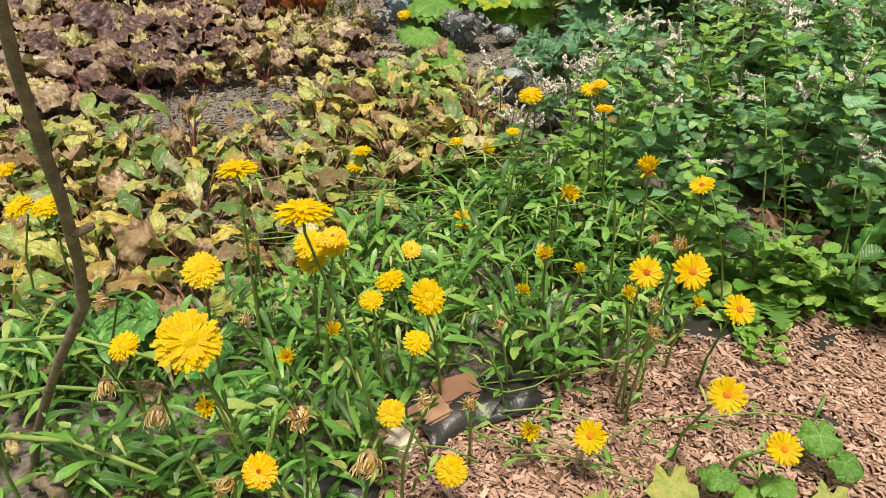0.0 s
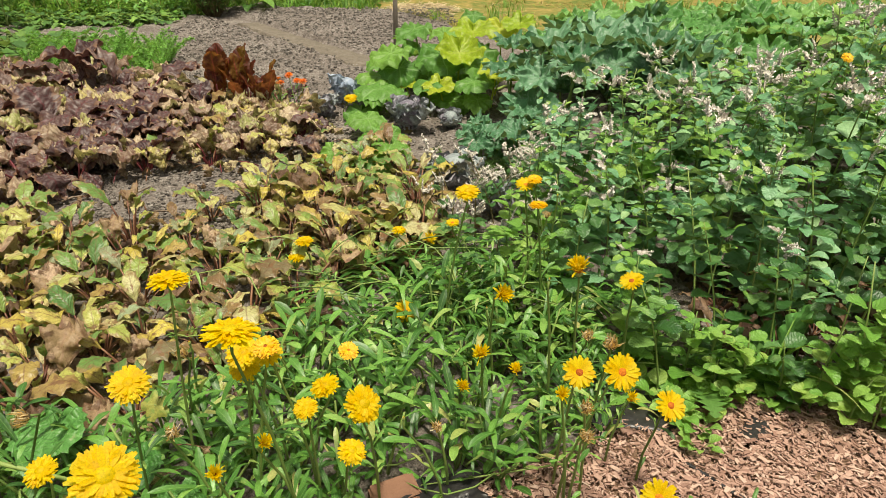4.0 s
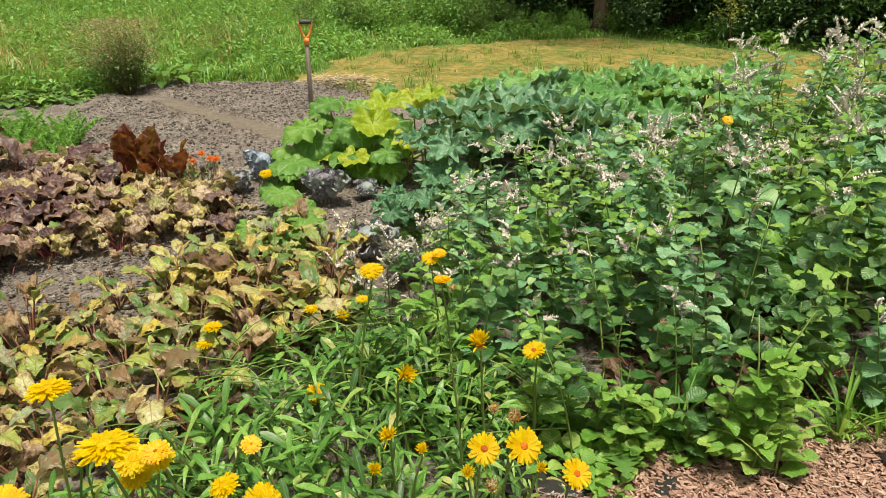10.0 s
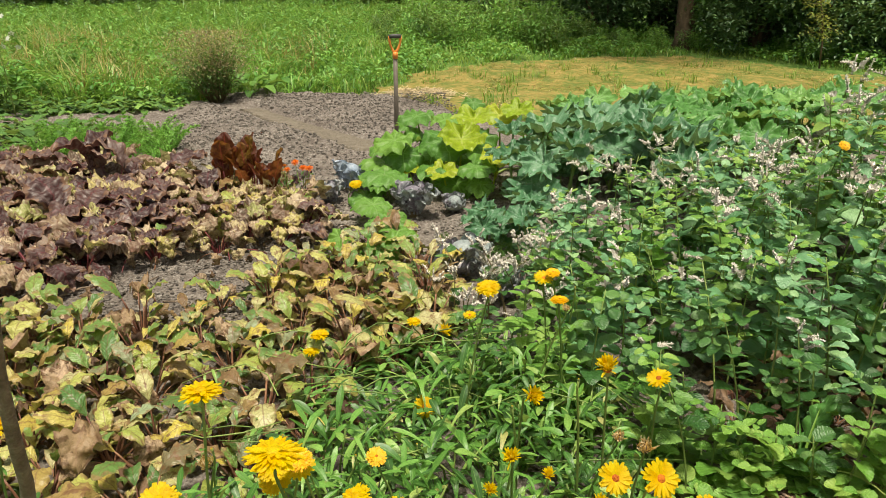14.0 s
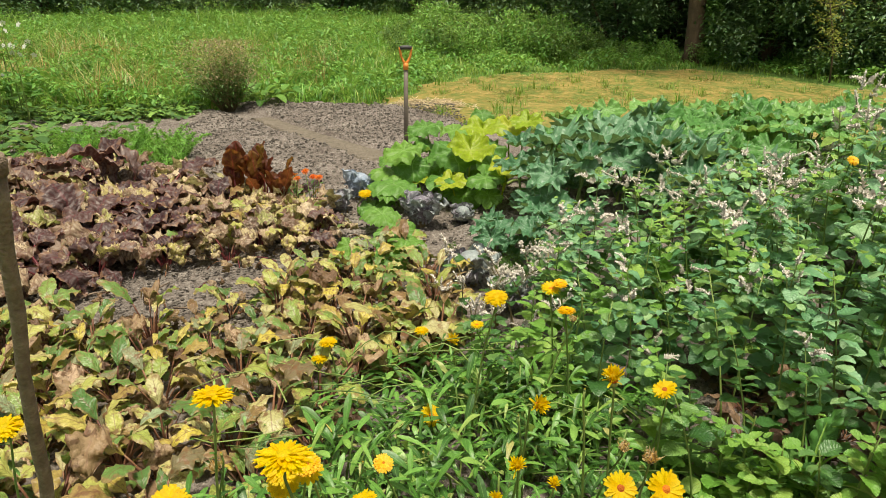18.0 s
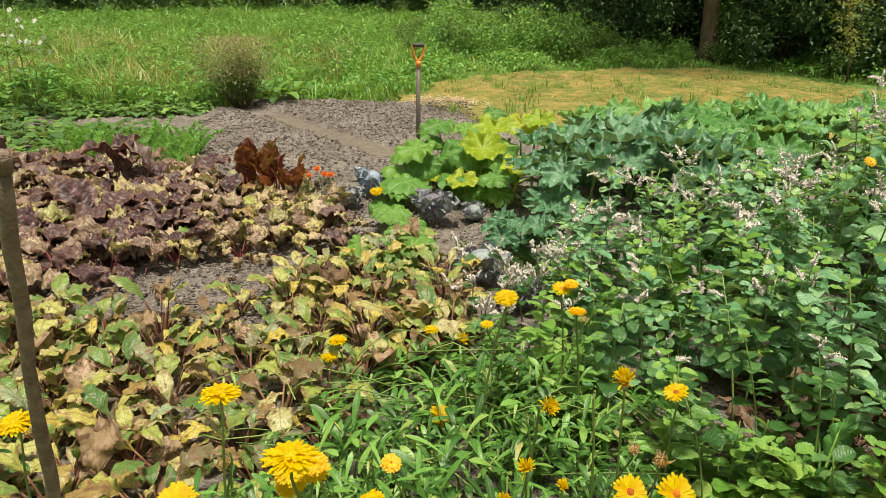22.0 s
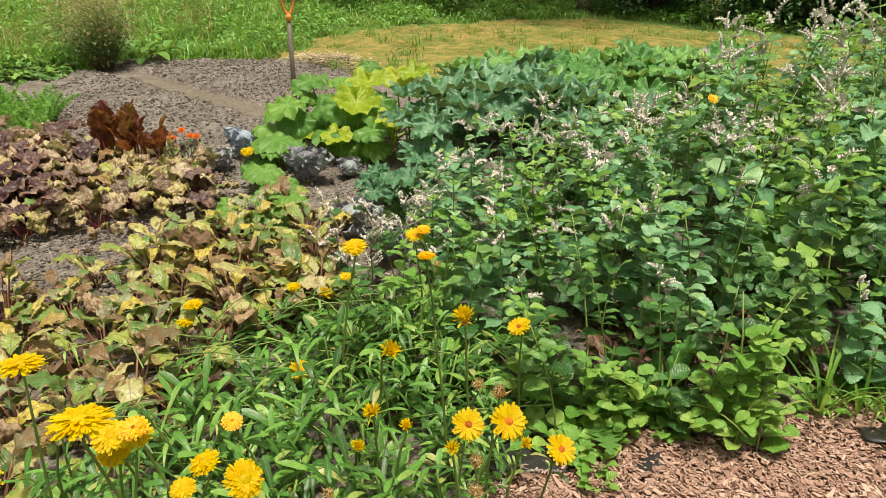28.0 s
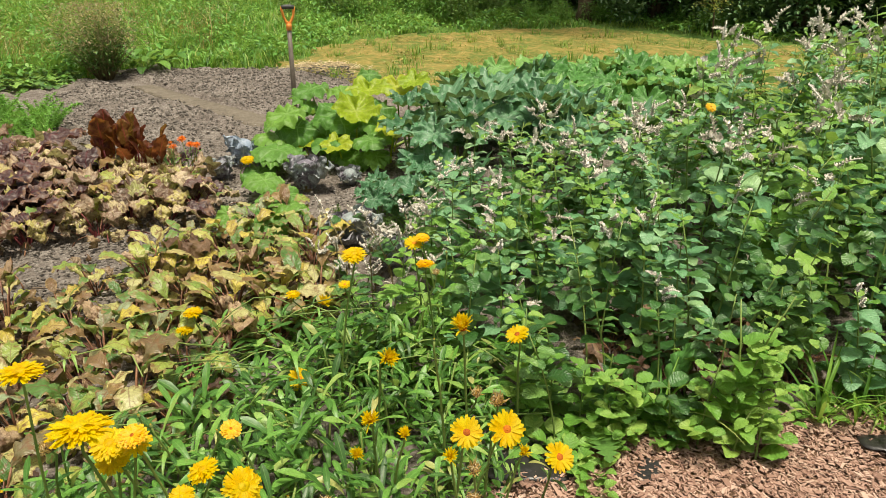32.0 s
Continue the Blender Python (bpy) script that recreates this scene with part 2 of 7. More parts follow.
MINT_FRESH = leaf_material("fresh_mint_leaf", [(0.0, (0.15, 0.36, 0.06)), (0.6, (0.25, 0.47, 0.10)), (1.0, (0.38, 0.56, 0.13))],
                           None, 0, (0.14, 0.32, 0.07), 6.0, 0.38, 0.36, spot=110, bump=1.0, relief_depth=0.003, vein_mix=0.25, side_vein=0.7, quilt=0.25)
CALENDULA = leaf_material("marigold_leaf", [(0.0, (0.028, 0.10, 0.018)), (0.4, (0.07, 0.21, 0.034)), (0.8, (0.17, 0.39, 0.07)), (0.94, (0.30, 0.47, 0.11)), (1.0, (0.44, 0.40, 0.15))],
                          (0.30, 0.28, 0.10), 0.12, (0.28, 0.44, 0.14), 0.9, 0.42, 0.27, spot=50, vein_width=0.09, bump=0.8, spec=0.5)
SQUASH_LIGHT = leaf_material("light_squash_leaf", [(0.0, (0.08, 0.23, 0.035)), (0.5, (0.13, 0.31, 0.055)), (1.0, (0.19, 0.38, 0.06))],
                             None, 0, (0.32, 0.49, 0.19), 5.0, 0.5, 0.35, spot=30, vein_width=0.04, bump=0.7, vein_mix=0.4, side_vein=0.5, quilt=0.3)
SQUASH_YELLOW = leaf_material("yellow_green_squash_leaf", [(0.0, (0.27, 0.42, 0.025)), (0.5, (0.38, 0.48, 0.03)), (1.0, (0.50, 0.54, 0.04))],
                              (0.20, 0.38, 0.05), 0.15, (0.52, 0.55, 0.16), 5.0, 0.45, 0.4, spot=20, vein_width=0.045, bump=0.8, side_vein=0.5, quilt=0.4)
ZUCCHINI = leaf_material("blue_green_courgette_leaf", [(0.0, (0.042, 0.15, 0.06)), (0.6, (0.080, 0.225, 0.105)), (1.0, (0.135, 0.30, 0.155))],
                         (0.28, 0.41, 0.31), 0.34, (0.26, 0.37, 0.28), 5.0, 0.46, 0.2, spot=80, vein_width=0.03, bump=1.0, spec=0.5, vein_mix=0.4, side_vein=0.3, quilt=0.3)
SQUASH_DARK = leaf_material("green_squash_leaf", [(0.0, (0.06, 0.20, 0.04)), (0.6, (0.11, 0.30, 0.07)), (1.0, (0.20, 0.40, 0.10))],
                            (0.3, 0.34, 0.16), 0.12, (0.22, 0.42, 0.15), 5.0, 0.42, 0.25, spot=32, vein_width=0.04, bump=0.9, vein_mix=0.4, side_vein=0.5, quilt=0.5)
SQUASH_MILDEW = leaf_material("mildewed_yellow_squash_leaf", [(0.0, (0.30, 0.34, 0.07)), (1.0, (0.42, 0.40, 0.10))],
                              (0.17, 0.28, 0.06), 0.5, (0.34, 0.40, 0.14), 0.9, 0.6, 0.3, spot=24, vein_width=0.03)
CABBAGE = leaf_material("red_cabbage_leaf", [(0.0, (0.11, 0.075, 0.12)), (0.35, (0.19, 0.17, 0.22)), (1.0, (0.30, 0.36, 0.36))],
                        (0.10, 0.085, 0.11), 0.4, (0.36, 0.36, 0.40), 10.0, 0.5, 0.12, spot=60, vein_width=0.05, bump=1.0, side_vein=0.7, vein_mix=0.5, quilt=0.5, ridge=(0.50, 0.56, 0.56))
CABBAGE_BLUE = leaf_material("blue_cabbage_leaf", [(0.0, (0.30, 0.37, 0.49)), (1.0, (0.46, 0.54, 0.68))],
                             (0.20, 0.20, 0.30), 0.3, (0.56, 0.58, 0.66), 8.0, 0.5, 0.12, spot=50, vein_width=0.05, bump=0.9, side_vein=0.5, vein_mix=0.5, quilt=0.4)
LOW_LEAF = leaf_material("low_green_leaf", [(0.0, (0.05, 0.13, 0.03)), (0.7, (0.10, 0.23, 0.05)), (1.0, (0.20, 0.33, 0.07))],
                         None, 0, (0.14, 0.26, 0.07), 7.0, 0.5, 0.25, spot=40)
HERB = leaf_material("meadow_herb_leaf", [(0.0, (0.07, 0.23, 0.04)), (0.6, (0.15, 0.39, 0.07)), (1.0, (0.29, 0.52, 0.12))], None, 0, None, 6.0, 0.5, 0.3, spot=14, bump=0.2)
FERNY = leaf_material("carrot_frond", [(0.0, (0.16, 0.42, 0.07)), (1.0, (0.28, 0.58, 0.12))], None, 0, None, 5.0, 0.6, 0.4, spot=20)
SHRUB = leaf_material("dark_shrub_leaf", [(0.0, (0.030, 0.085, 0.032)), (0.5, (0.075, 0.175, 0.065)), (0.9, (0.14, 0.27, 0.10)), (1.0, (0.22, 0.35, 0.12))],
                      None, 0, None, 5.0, 0.45, 0.12, spot=6, bump=0.1)
IVY = leaf_material("ivy_leaf", [(0.0, (0.06, 0.17, 0.03)), (1.0, (0.16, 0.34, 0.08))], None, 0, None, 5.0, 0.4, 0.15, spot=8, bump=0.1)
GRASS = leaf_material("meadow_grass_blade", [(0.0, (0.055, 0.19, 0.022)), (0.45, (0.125, 0.32, 0.04)), (0.8, (0.23, 0.43, 0.065)), (1.0, (0.44, 0.45, 0.17))],
                      None, 0, None, 5.0, 0.5, 0.35, spot=3, bump=0.1, patch=(0.36, 0.46, 0.10))
COARSE_GRASS = leaf_material("coarse_grass_blade", [(0.0, (0.06, 0.21, 0.03)), (0.4, (0.12, 0.34, 0.05)), (0.75, (0.24, 0.50, 0.08)), (0.92, (0.40, 0.56, 0.14)), (1.0, (0.55, 0.48, 0.22))],
                             None, 0, None, 5.0, 0.4, 0.35, spot=3, bump=0.1, spec=0.5)
DRY_GRASS = leaf_material("dry_grass_blade", [(0.0, (0.32, 0.20, 0.065)), (0.4, (0.48, 0.34, 0.12)), (0.7, (0.60, 0.45, 0.20)), (0.82, (0.74, 0.60, 0.38)), (1.0, (0.36, 0.38, 0.09))],
                          None, 0, None, 5.0, 0.7, 0.25, spot=4, bump=0.1)
PETAL = leaf_material("marigold_petal", [(0.0, (0.98, 0.60, 0.003)), (0.5, (0.98, 0.68, 0.005)), (1.0, (0.98, 0.76, 0.012))], None, 0,
                      (0.95, 0.52, 0.003), 3.0, 0.6, 0.55, spot=120, bump=0.3, vein_width=0.1)
PETAL_ORANGE = leaf_material("orange_petal", [(0.0, (0.92, 0.44, 0.003)), (1.0, (0.95, 0.58, 0.006))], None, 0,
                             (0.9, 0.42, 0.003), 3.0, 0.5, 0.3, spot=120, bump=0.3)
PETAL_RED = leaf_material("deep_orange_petal", [(0.0, (0.72, 0.09, 0.004)), (1.0, (0.85, 0.20, 0.006))], None, 0, None, 3.0, 0.5, 0.3, spot=120)
PETAL_DRY = leaf_material("withered_petal", [(0.0, (0.52, 0.32, 0.14)), (0.3, (0.84, 0.50, 0.17)), (0.65, (0.86, 0.64, 0.38)), (1.0, (0.88, 0.78, 0.58))], None, 0,
                          None, 3.0, 0.7, 0.4, spot=120)
PETAL_WHITE = leaf_material("white_petal", [(0.0, (0.72, 0.74, 0.70)), (1.0, (0.82, 0.82, 0.78))], None, 0, None, 3.0, 0.5, 0.3, spot=60)
DISC = plain_material("orange_flower_centre", [(0.2, (0.30, 0.06, 0.006)), (0.55, (0.62, 0.17, 0.008)), (0.9, (0.80, 0.34, 0.01))], 260, 0.7, 1.0, 0.003)
BUD = plain_material("green_bud", [(0.2, (0.16, 0.22, 0.05)), (0.8, (0.34, 0.38, 0.11))], 200, 0.6, 0.9, 0.003)
SEEDHEAD = plain_material("brown_seed_head", [(0.2, (0.10, 0.06, 0.03)), (0.8, (0.32, 0.22, 0.11))], 200, 0.8, 1.0, 0.004)
SPIKE = plain_material("mauve_grey_flower_spike", [(0.1, (0.44, 0.38, 0.30)), (0.5, (0.68, 0.63, 0.56)), (0.9, (0.86, 0.84, 0.80))], 220, 0.8, 0.8, 0.003)
BARK = plain_material("brown_bark", [(0.25, (0.085, 0.058, 0.042)), (0.5, (0.19, 0.14, 0.10)), (0.7, (0.30, 0.24, 0.18)), (0.85, (0.44, 0.40, 0.34))], 55, 0.8, 0.9, 0.006, by_piece=False)
TRUNK_BARK = plain_material("tree_bark", [(0.2, (0.05, 0.035, 0.02)), (0.8, (0.16, 0.11, 0.065))], 9, 0.85, 1.0, 0.03, by_piece=False)
SHAFT = plain_material("weathered_grey_shaft", [(0.2, (0.11, 0.09, 0.075)), (0.8, (0.20, 0.17, 0.14))], 25, 0.5, 0.2, 0.002, by_piece=False)
ORANGE_PLASTIC = plain_material("orange_plastic", [(0.2, (0.74, 0.23, 0.045)), (0.8, (0.82, 0.31, 0.07))], 20, 0.4, 0.1, 0.001, by_piece=False)
GREY_GRIP = plain_material("dark_grey_rubber", [(0.2, (0.035, 0.035, 0.035)), (0.8, (0.08, 0.08, 0.08))], 60, 0.6, 0.3, 0.001, by_piece=False)
STEEL = plain_material("dull_spade_steel", [(0.2, (0.12, 0.12, 0.12)), (0.8, (0.26, 0.25, 0.24))], 20, 0.5, 0.3, 0.001, 0.7, by_piece=False)
BRICK = plain_material("old_red_brick", [(0.1, (0.14, 0.07, 0.045)), (0.6, (0.27, 0.14, 0.085)), (0.95, (0.40, 0.27, 0.18))], 30, 0.85, 0.8, 0.004)
LIMED_BRICK = plain_material("limed_brick", [(0.1, (0.40, 0.30, 0.22)), (0.9, (0.66, 0.60, 0.52))], 30, 0.85, 0.8, 0.004, by_piece=False)
BLACK_PLASTIC = plain_material("black_weed_sheet", [(0.2, (0.012, 0.012, 0.013)), (0.8, (0.035, 0.033, 0.032))], 12, 0.35, 0.5, 0.006, by_piece=False)
CHIP = plain_material("wood_chip", [(0.08, (0.12, 0.062, 0.048)), (0.3, (0.24, 0.135, 0.10)), (0.6, (0.38, 0.24, 0.185)), (0.8, (0.48, 0.34, 0.27)), (0.95, (0.72, 0.60, 0.51))], 50, 0.75, 0.6, 0.002)
PEBBLE = plain_material("grey_pebble", [(0.1, (0.06, 0.05, 0.042)), (0.6, (0.17, 0.15, 0.13)), (0.9, (0.36, 0.33, 0.30)), (0.98, (0.55, 0.52, 0.48))], 60, 0.8, 0.5, 0.002)
STRAW = plain_material("cut_straw", [(0.1, (0.50, 0.38, 0.22)), (0.9, (0.80, 0.66, 0.46))], 30, 0.8, 0.3, 0.002)


def soil_material(name, stops, scale):
    m = Nodes(name)
    tc = m.t.nodes.new("ShaderNodeTexCoord").outputs["Object"]
    a = m.noise(scale, 8, tc, 0.7)
    b = m.noise(2.2, 4, tc)
    vor = m.n("ShaderNodeTexVoronoi", Scale=scale * 2.2, Vector=tc)
    f = m.math("ADD", m.math("MULTIPLY", a, 0.7), m.math("ADD", m.math("MULTIPLY", b, 0.3), m.math("MULTIPLY", vor.outputs["Distance"], 0.12)))
    m.bump(m.math("ADD", a, m.math("MULTIPLY", vor.outputs["Distance"], 0.6)), 1.0, 0.02)
    return m.done(m.ramp(f, stops), 0.9, 0.2)


SOIL = soil_material("grey_brown_soil", [(0.3, (0.055, 0.044, 0.036)), (0.5, (0.15, 0.125, 0.108)), (0.62, (0.24, 0.21, 0.185)), (0.76, (0.40, 0.365, 0.325))], 32)
PATH_SOIL = soil_material("trodden_soil", [(0.3, (0.10, 0.082, 0.062)), (0.6, (0.175, 0.15, 0.118)), (0.8, (0.24, 0.21, 0.17))], 14)
CHIP_BASE = soil_material("chip_litter", [(0.3, (0.10, 0.055, 0.035)), (0.55, (0.24, 0.14, 0.09)), (0.8, (0.42, 0.28, 0.19))], 60)
TURF = soil_material("meadow_floor", [(0.3, (0.035, 0.075, 0.018)), (0.55, (0.08, 0.16, 0.03)), (0.8, (0.17, 0.22, 0.06))], 7)
DRY_TURF = soil_material("mown_dry_turf", [(0.3, (0.05, 0.11, 0.02)), (0.5, (0.12, 0.15, 0.035)), (0.62, (0.26, 0.20, 0.06)), (0.8, (0.38, 0.28, 0.12))], 6)

# ---- shape helpers ----


def ground_z(x, y):
    """The garden is level; the meadow behind it climbs gently, then levels out."""
    return 0.08 * min(max(0.0, y - 9.0), 16.0)


def mesh(name, verts, faces, mats, index=None, uv=None, smooth=True):
    me = bpy.data.meshes.new(name)
    me.from_pydata(verts, [], faces)
    for m in mats:
        me.materials.append(m)
    if index is not None:
        me.polygons.foreach_set("material_index", np.asarray(index, dtype=np.int32))
    if uv is not None:
        layer = me.uv_layers.new(name="leaf")
        li = np.empty(len(me.loops), dtype=np.int32)
        me.loops.foreach_get("vertex_index", li)
        layer.data.foreach_set("uv", np.asarray(uv, dtype=np.float32)[li].ravel())
    if smooth:
        me.polygons.foreach_set("use_smooth", np.ones(len(me.polygons), dtype=bool))
    me.update()
    return me


class Build:
    """Collects vertices, faces, leaf coordinates and materials of one mesh."""

    def __init__(self):
        self.v, self.f, self.uv, self.mi = [], [], [], []

    def add(self, verts, faces, uv=None, mat=0, m=None):
        base = len(self.v)
        self.v += [tuple(m @ Vector(p)) for p in verts] if m is not None else [tuple(p) for p in verts]
        self.f += [tuple(i + base for i in f) for f in faces]
        self.uv += uv if uv else [(0.5, 0.5)] * len(verts)
        self.mi += [mat] * len(faces)
        return self

    def join(self, other, m=None):
        base = len(self.v)
        self.v += [tuple(m @ Vector(p)) for p in other.v] if m is not None else other.v
        self.f += [tuple(i + base for i in f) for f in other.f]
        self.uv += other.uv
        self.mi += other.mi
        return self

    def tube(self, pts, radii, sides=5, mat=0):
        pts = [Vector(p) for p in pts]
        verts, faces = [], []
        for i, p in enumerate(pts):
            d = (pts[min(i + 1, len(pts) - 1)] - pts[max(i - 1, 0)]).normalized()
            a = d.cross(Vector((0.31, 0.17, 0.93)) if abs(d.z) < 0.9 else Vector((0, 1, 0))).normalized()
            b = d.cross(a)
            for k in range(sides):
                w = 2 * math.pi * k / sides
                verts.append(p + (a * math.cos(w) + b * math.sin(w)) * radii[i])
        for i in range(len(pts) - 1):
            for k in range(sides):
                q = (k + 1) % sides
                faces.append((i * sides + k, i * sides + q, (i + 1) * sides + q, (i + 1) * sides + k))
        faces.append(tuple(range(sides))[::-1])
        faces.append(tuple((len(pts) - 1) * sides + k for k in range(sides)))
        return self.add(verts, faces, None, mat)

    def ball(self, c, r, mat=0, seg=7, rings=5, squash=1.0, rough=0.0, rng=None):
        verts, faces = [], []
        for i in range(rings + 1):
            th = math.pi * i / rings
            for k in range(seg):
                ph = 2 * math.pi * k / seg
                rr = r * (1 + (rng.uniform(-rough, rough) if rng else 0))
                verts.append((c[0] + rr * math.sin(th) * math.cos(ph), c[1] + rr * math.sin(th) * math.sin(ph), c[2] + rr * squash * math.cos(th)))
        for i in range(rings):
            for k in range(seg):
                q = (k + 1) % seg
                faces.append((i * seg + k, (i + 1) * seg + k, (i + 1) * seg + q, i * seg + q))
        return self.add(verts, faces, None, mat)

    def mesh(self, name, mats, smooth=True):
        return mesh(name, self.v, self.f, mats, self.mi, self.uv, smooth)


def ovate(u):
    return max(0.02, math.sin(math.pi * u ** 0.72)) ** 0.75


def lance(u):
    return max(0.05, math.sin(math.pi * min(1, u ** 1.45 * 0.96 + 0.03))) ** 0.8


def spatula(u):
    body = 0.30 + 0.70 * min(1.0, u / 0.68) ** 1.4
    return body if u < 0.68 else max(0.08, math.sqrt(max(0.0, 1 - ((u - 0.68) / 0.33) ** 2)))


def beet_outline(u):
    """Ovate with a tapering foot and a blunt tip."""
    k = math.sin(math.pi * min(0.985, 0.02 + 0.97 * u))
    return max(0.05, k ** 1.05 if u < 0.5 else k ** 0.62)


def cabbage_outline(u):
    return max(0.02, math.sin(math.pi * min(1, u ** 0.86))) ** 0.42 * (0.72 + 0.28 * math.sin(math.pi * u ** 0.6))


def petal_outline(u):
    return (0.6 + 0.4 * min(1.0, u / 0.55)) if u < 0.85 else 0.98 - 0.42 * ((u - 0.85) / 0.15) ** 1.5


def mint_outline(u):
    return max(0.02, math.sin(math.pi * (0.03 + 0.96 * u ** 0.78))) ** 0.62


def strap(u):
    return max(0.05, math.sin(math.pi * (0.12 + 0.86 * u ** 0.9))) ** 0.6


def blade(b, outline, length, width, nu=8, nv=4, lift=0.6, droop=1.2, fold=0.25, wave=0.15, freq=9.0, teeth=0.0, stalk=0.0,
          stalk_r=0.003, stalk_lift=None, curl=0.0, twist=0.0, rng=random, stalk_mat=1, blade_mat=0, crinkle=0.0, quilt=0.0, ribs=9.0):
    """One leaf from the origin along +y: a stalk, then a bent, folded, wavy blade."""
    y = z = 0.0
    if stalk > 0:
        a = lift if stalk_lift is None else stalk_lift
        pts, rad = [], []
        n = 4
        for i in range(n + 1):
            pts.append((0, y, z))
            rad.append(stalk_r * (1.25 - 0.45 * i / n))
            if i < n:
                ang = a + (lift - a) * i / n
                y += math.cos(ang) * stalk / n
                z += math.sin(ang) * stalk / n
        b.tube(pts, rad, 4, stalk_mat)
    phase, ph2 = rng.uniform(0, 6.28), rng.uniform(0, 6.28)
    verts, faces, uv = [], [], []
    for i in range(nu + 1):
        u = i / nu
        ang = lift - droop * u
        w = outline(u) * width * 0.5
        if teeth:
            w *= 1 + teeth * (1 if i % 2 else -1)
        tw = twist * u
        for j in range(nv + 1):
            s = -1 + 2 * j / nv
            off = s * w
            h = fold * abs(off) + 0.4 * wave * w * s * s * math.sin(freq * 2.3 * u + ph2 * 2) + wave * w * abs(s) ** 1.5 * math.sin(freq * u + (phase if s > 0 else ph2)) - curl * w * s * s
            if crinkle:
                h += crinkle * width * (noise.noise((u * 5 + phase * 9, s * 2.4, ph2)) + 0.6 * noise.noise((u * 11 + phase * 5, s * 5, ph2 + 3)) + 0.3 * noise.noise((u * 19, s * 8 + phase * 7, ph2)))
            if quilt:
                h += quilt * width * (abs(math.sin(math.pi * (u - 0.22 * abs(s)) * ribs)) - 0.5) * (1 - abs(s) ** 3) * min(1.0, abs(s) * 3)
            x = off * math.cos(tw) * (1 - 0.25 * abs(curl) * s * s)
            h += off * math.sin(tw)
            verts.append((x, y - h * math.sin(ang), z + h * math.cos(ang)))
            uv.append((u, s))
        y += math.cos(ang) * length / nu
        z += math.sin(ang) * length / nu
    for i in range(nu):
        for j in range(nv):
            k = i * (nv + 1) + j
            faces.append((k, k + 1, k + nv + 2, k + nv + 1))
    return b.add(verts, faces, uv, blade_mat)


def palm(b, radius, lobes=5, depth=0.18, teeth=0.04, notch=0.55, cup=0.15, wave=0.06, tilt=0.0, stalk=0.3, stalk_r=0.007, lean=0.1, rng=random,
         rings=4, seg=30, blade_mat=0, stalk_mat=1, pleat=0.0, jag=0.0, hang=0.1, bowl=0.0, rumple=0.10, star=1.0):
    """A round, lobed squash leaf that sits on an upright hollow stalk."""
    top = Vector((0, stalk * lean, stalk))
    b.tube([(0, 0, 0), (0, stalk * lean * 0.35, stalk * 0.5), top], [stalk_r * 1.2, stalk_r, stalk_r * 0.8], 5, stalk_mat)
    verts, faces, uv = [tuple(top)], [], [(0.0, 0.0)]
    ph = rng.uniform(0, 6.28)
    rot = Matrix.Rotation(tilt, 3, "X")
    for r in range(1, rings + 1):
        k = r / rings
        for i in range(seg):
            a = 2 * math.pi * i / seg
            off = abs((a - 1.5 * math.pi + math.pi) % (2 * math.pi) - math.pi)
            rad = 1 - notch * math.exp(-(off / 0.22) ** 2)
            rad *= 1 - depth * (0.5 + 0.5 * math.cos(lobes * (a - math.pi / 2) + math.pi)) * k
            if r == rings:
                rad *= 1 + teeth * (1 if i % 2 else -1)
            if jag and r >= rings - 1:
                rad *= 1 + jag * (r - rings + 2) * 0.5 * (0.6, 1.0, -0.2, -1.0)[i % 4] * (0.7 + 0.5 * noise.noise((i * 0.37, ph, 1.0)))
            rad *= 1 + 0.16 * k * noise.noise((math.cos(a) * 1.7 + ph * 4, math.sin(a) * 1.7, ph * 2))
            rad *= radius * k * (0.92 if math.sin(a) < 0 else 1.05)
            h = cup * rad - 0.9 * rad * rad / radius * cup * 2 + wave * radius * k * math.sin(lobes * 2 * a + ph) * k
            h += star * (0.03 + 0.07 * depth) * radius * math.cos(lobes * (a - math.pi / 2)) * k * k
            h += star * (0.045 + 0.08 * depth) * radius * k * math.sin(lobes * 1.5 * (a - math.pi / 2)) ** 2
            h += rumple * radius * k * (noise.noise((math.cos(a) * k * 2.6 + ph * 3, math.sin(a) * k * 2.6, ph)) + 0.5 * noise.noise((math.cos(a) * k * 6 + ph, math.sin(a) * k * 6, ph * 5))) - hang * radius * k ** 4
            h += bowl * radius * k ** 1.5
            if pleat:
                h += pleat * radius * k ** 0.8 * (abs(((lobes * (a - math.pi / 2) / (2 * math.pi)) + 0.5) % 1 - 0.5) * 2 - 0.5)
            p = rot @ Vector((rad * math.cos(a), rad * math.sin(a), h))
            verts.append(tuple(p + top))
            rib = ((lobes * (a - math.pi / 2) / (2 * math.pi)) + 0.5) % 1 - 0.5
            uv.append((k, rib * 2 * k))
    for i in range(seg):
        faces.append((0, 1 + i, 1 + (i + 1) % seg))
    for r in range(rings - 1):
        for i in range(seg):
            q = (i + 1) % seg
            faces.append((1 + r * seg + i, 1 + (r + 1) * seg + i, 1 + (r + 1) * seg + q, 1 + r * seg + q))
    return b.add(verts, faces, uv, blade_mat)


def part(name, data, parent, m=None, label=""):
    ob = new(name, data)
    ob.parent = parent
    if m is not None:
        ob.matrix_basis = m
    if label:
        ob["label"] = label
    return ob


def thing(name, m, label, category, group="", data=None, kind=""):
    ob = new(name, data)
    ob.matrix_basis = m
    if data is None:
        ob.empty_display_size = 0.05
    return tagged(ob, label, category, group, kind)


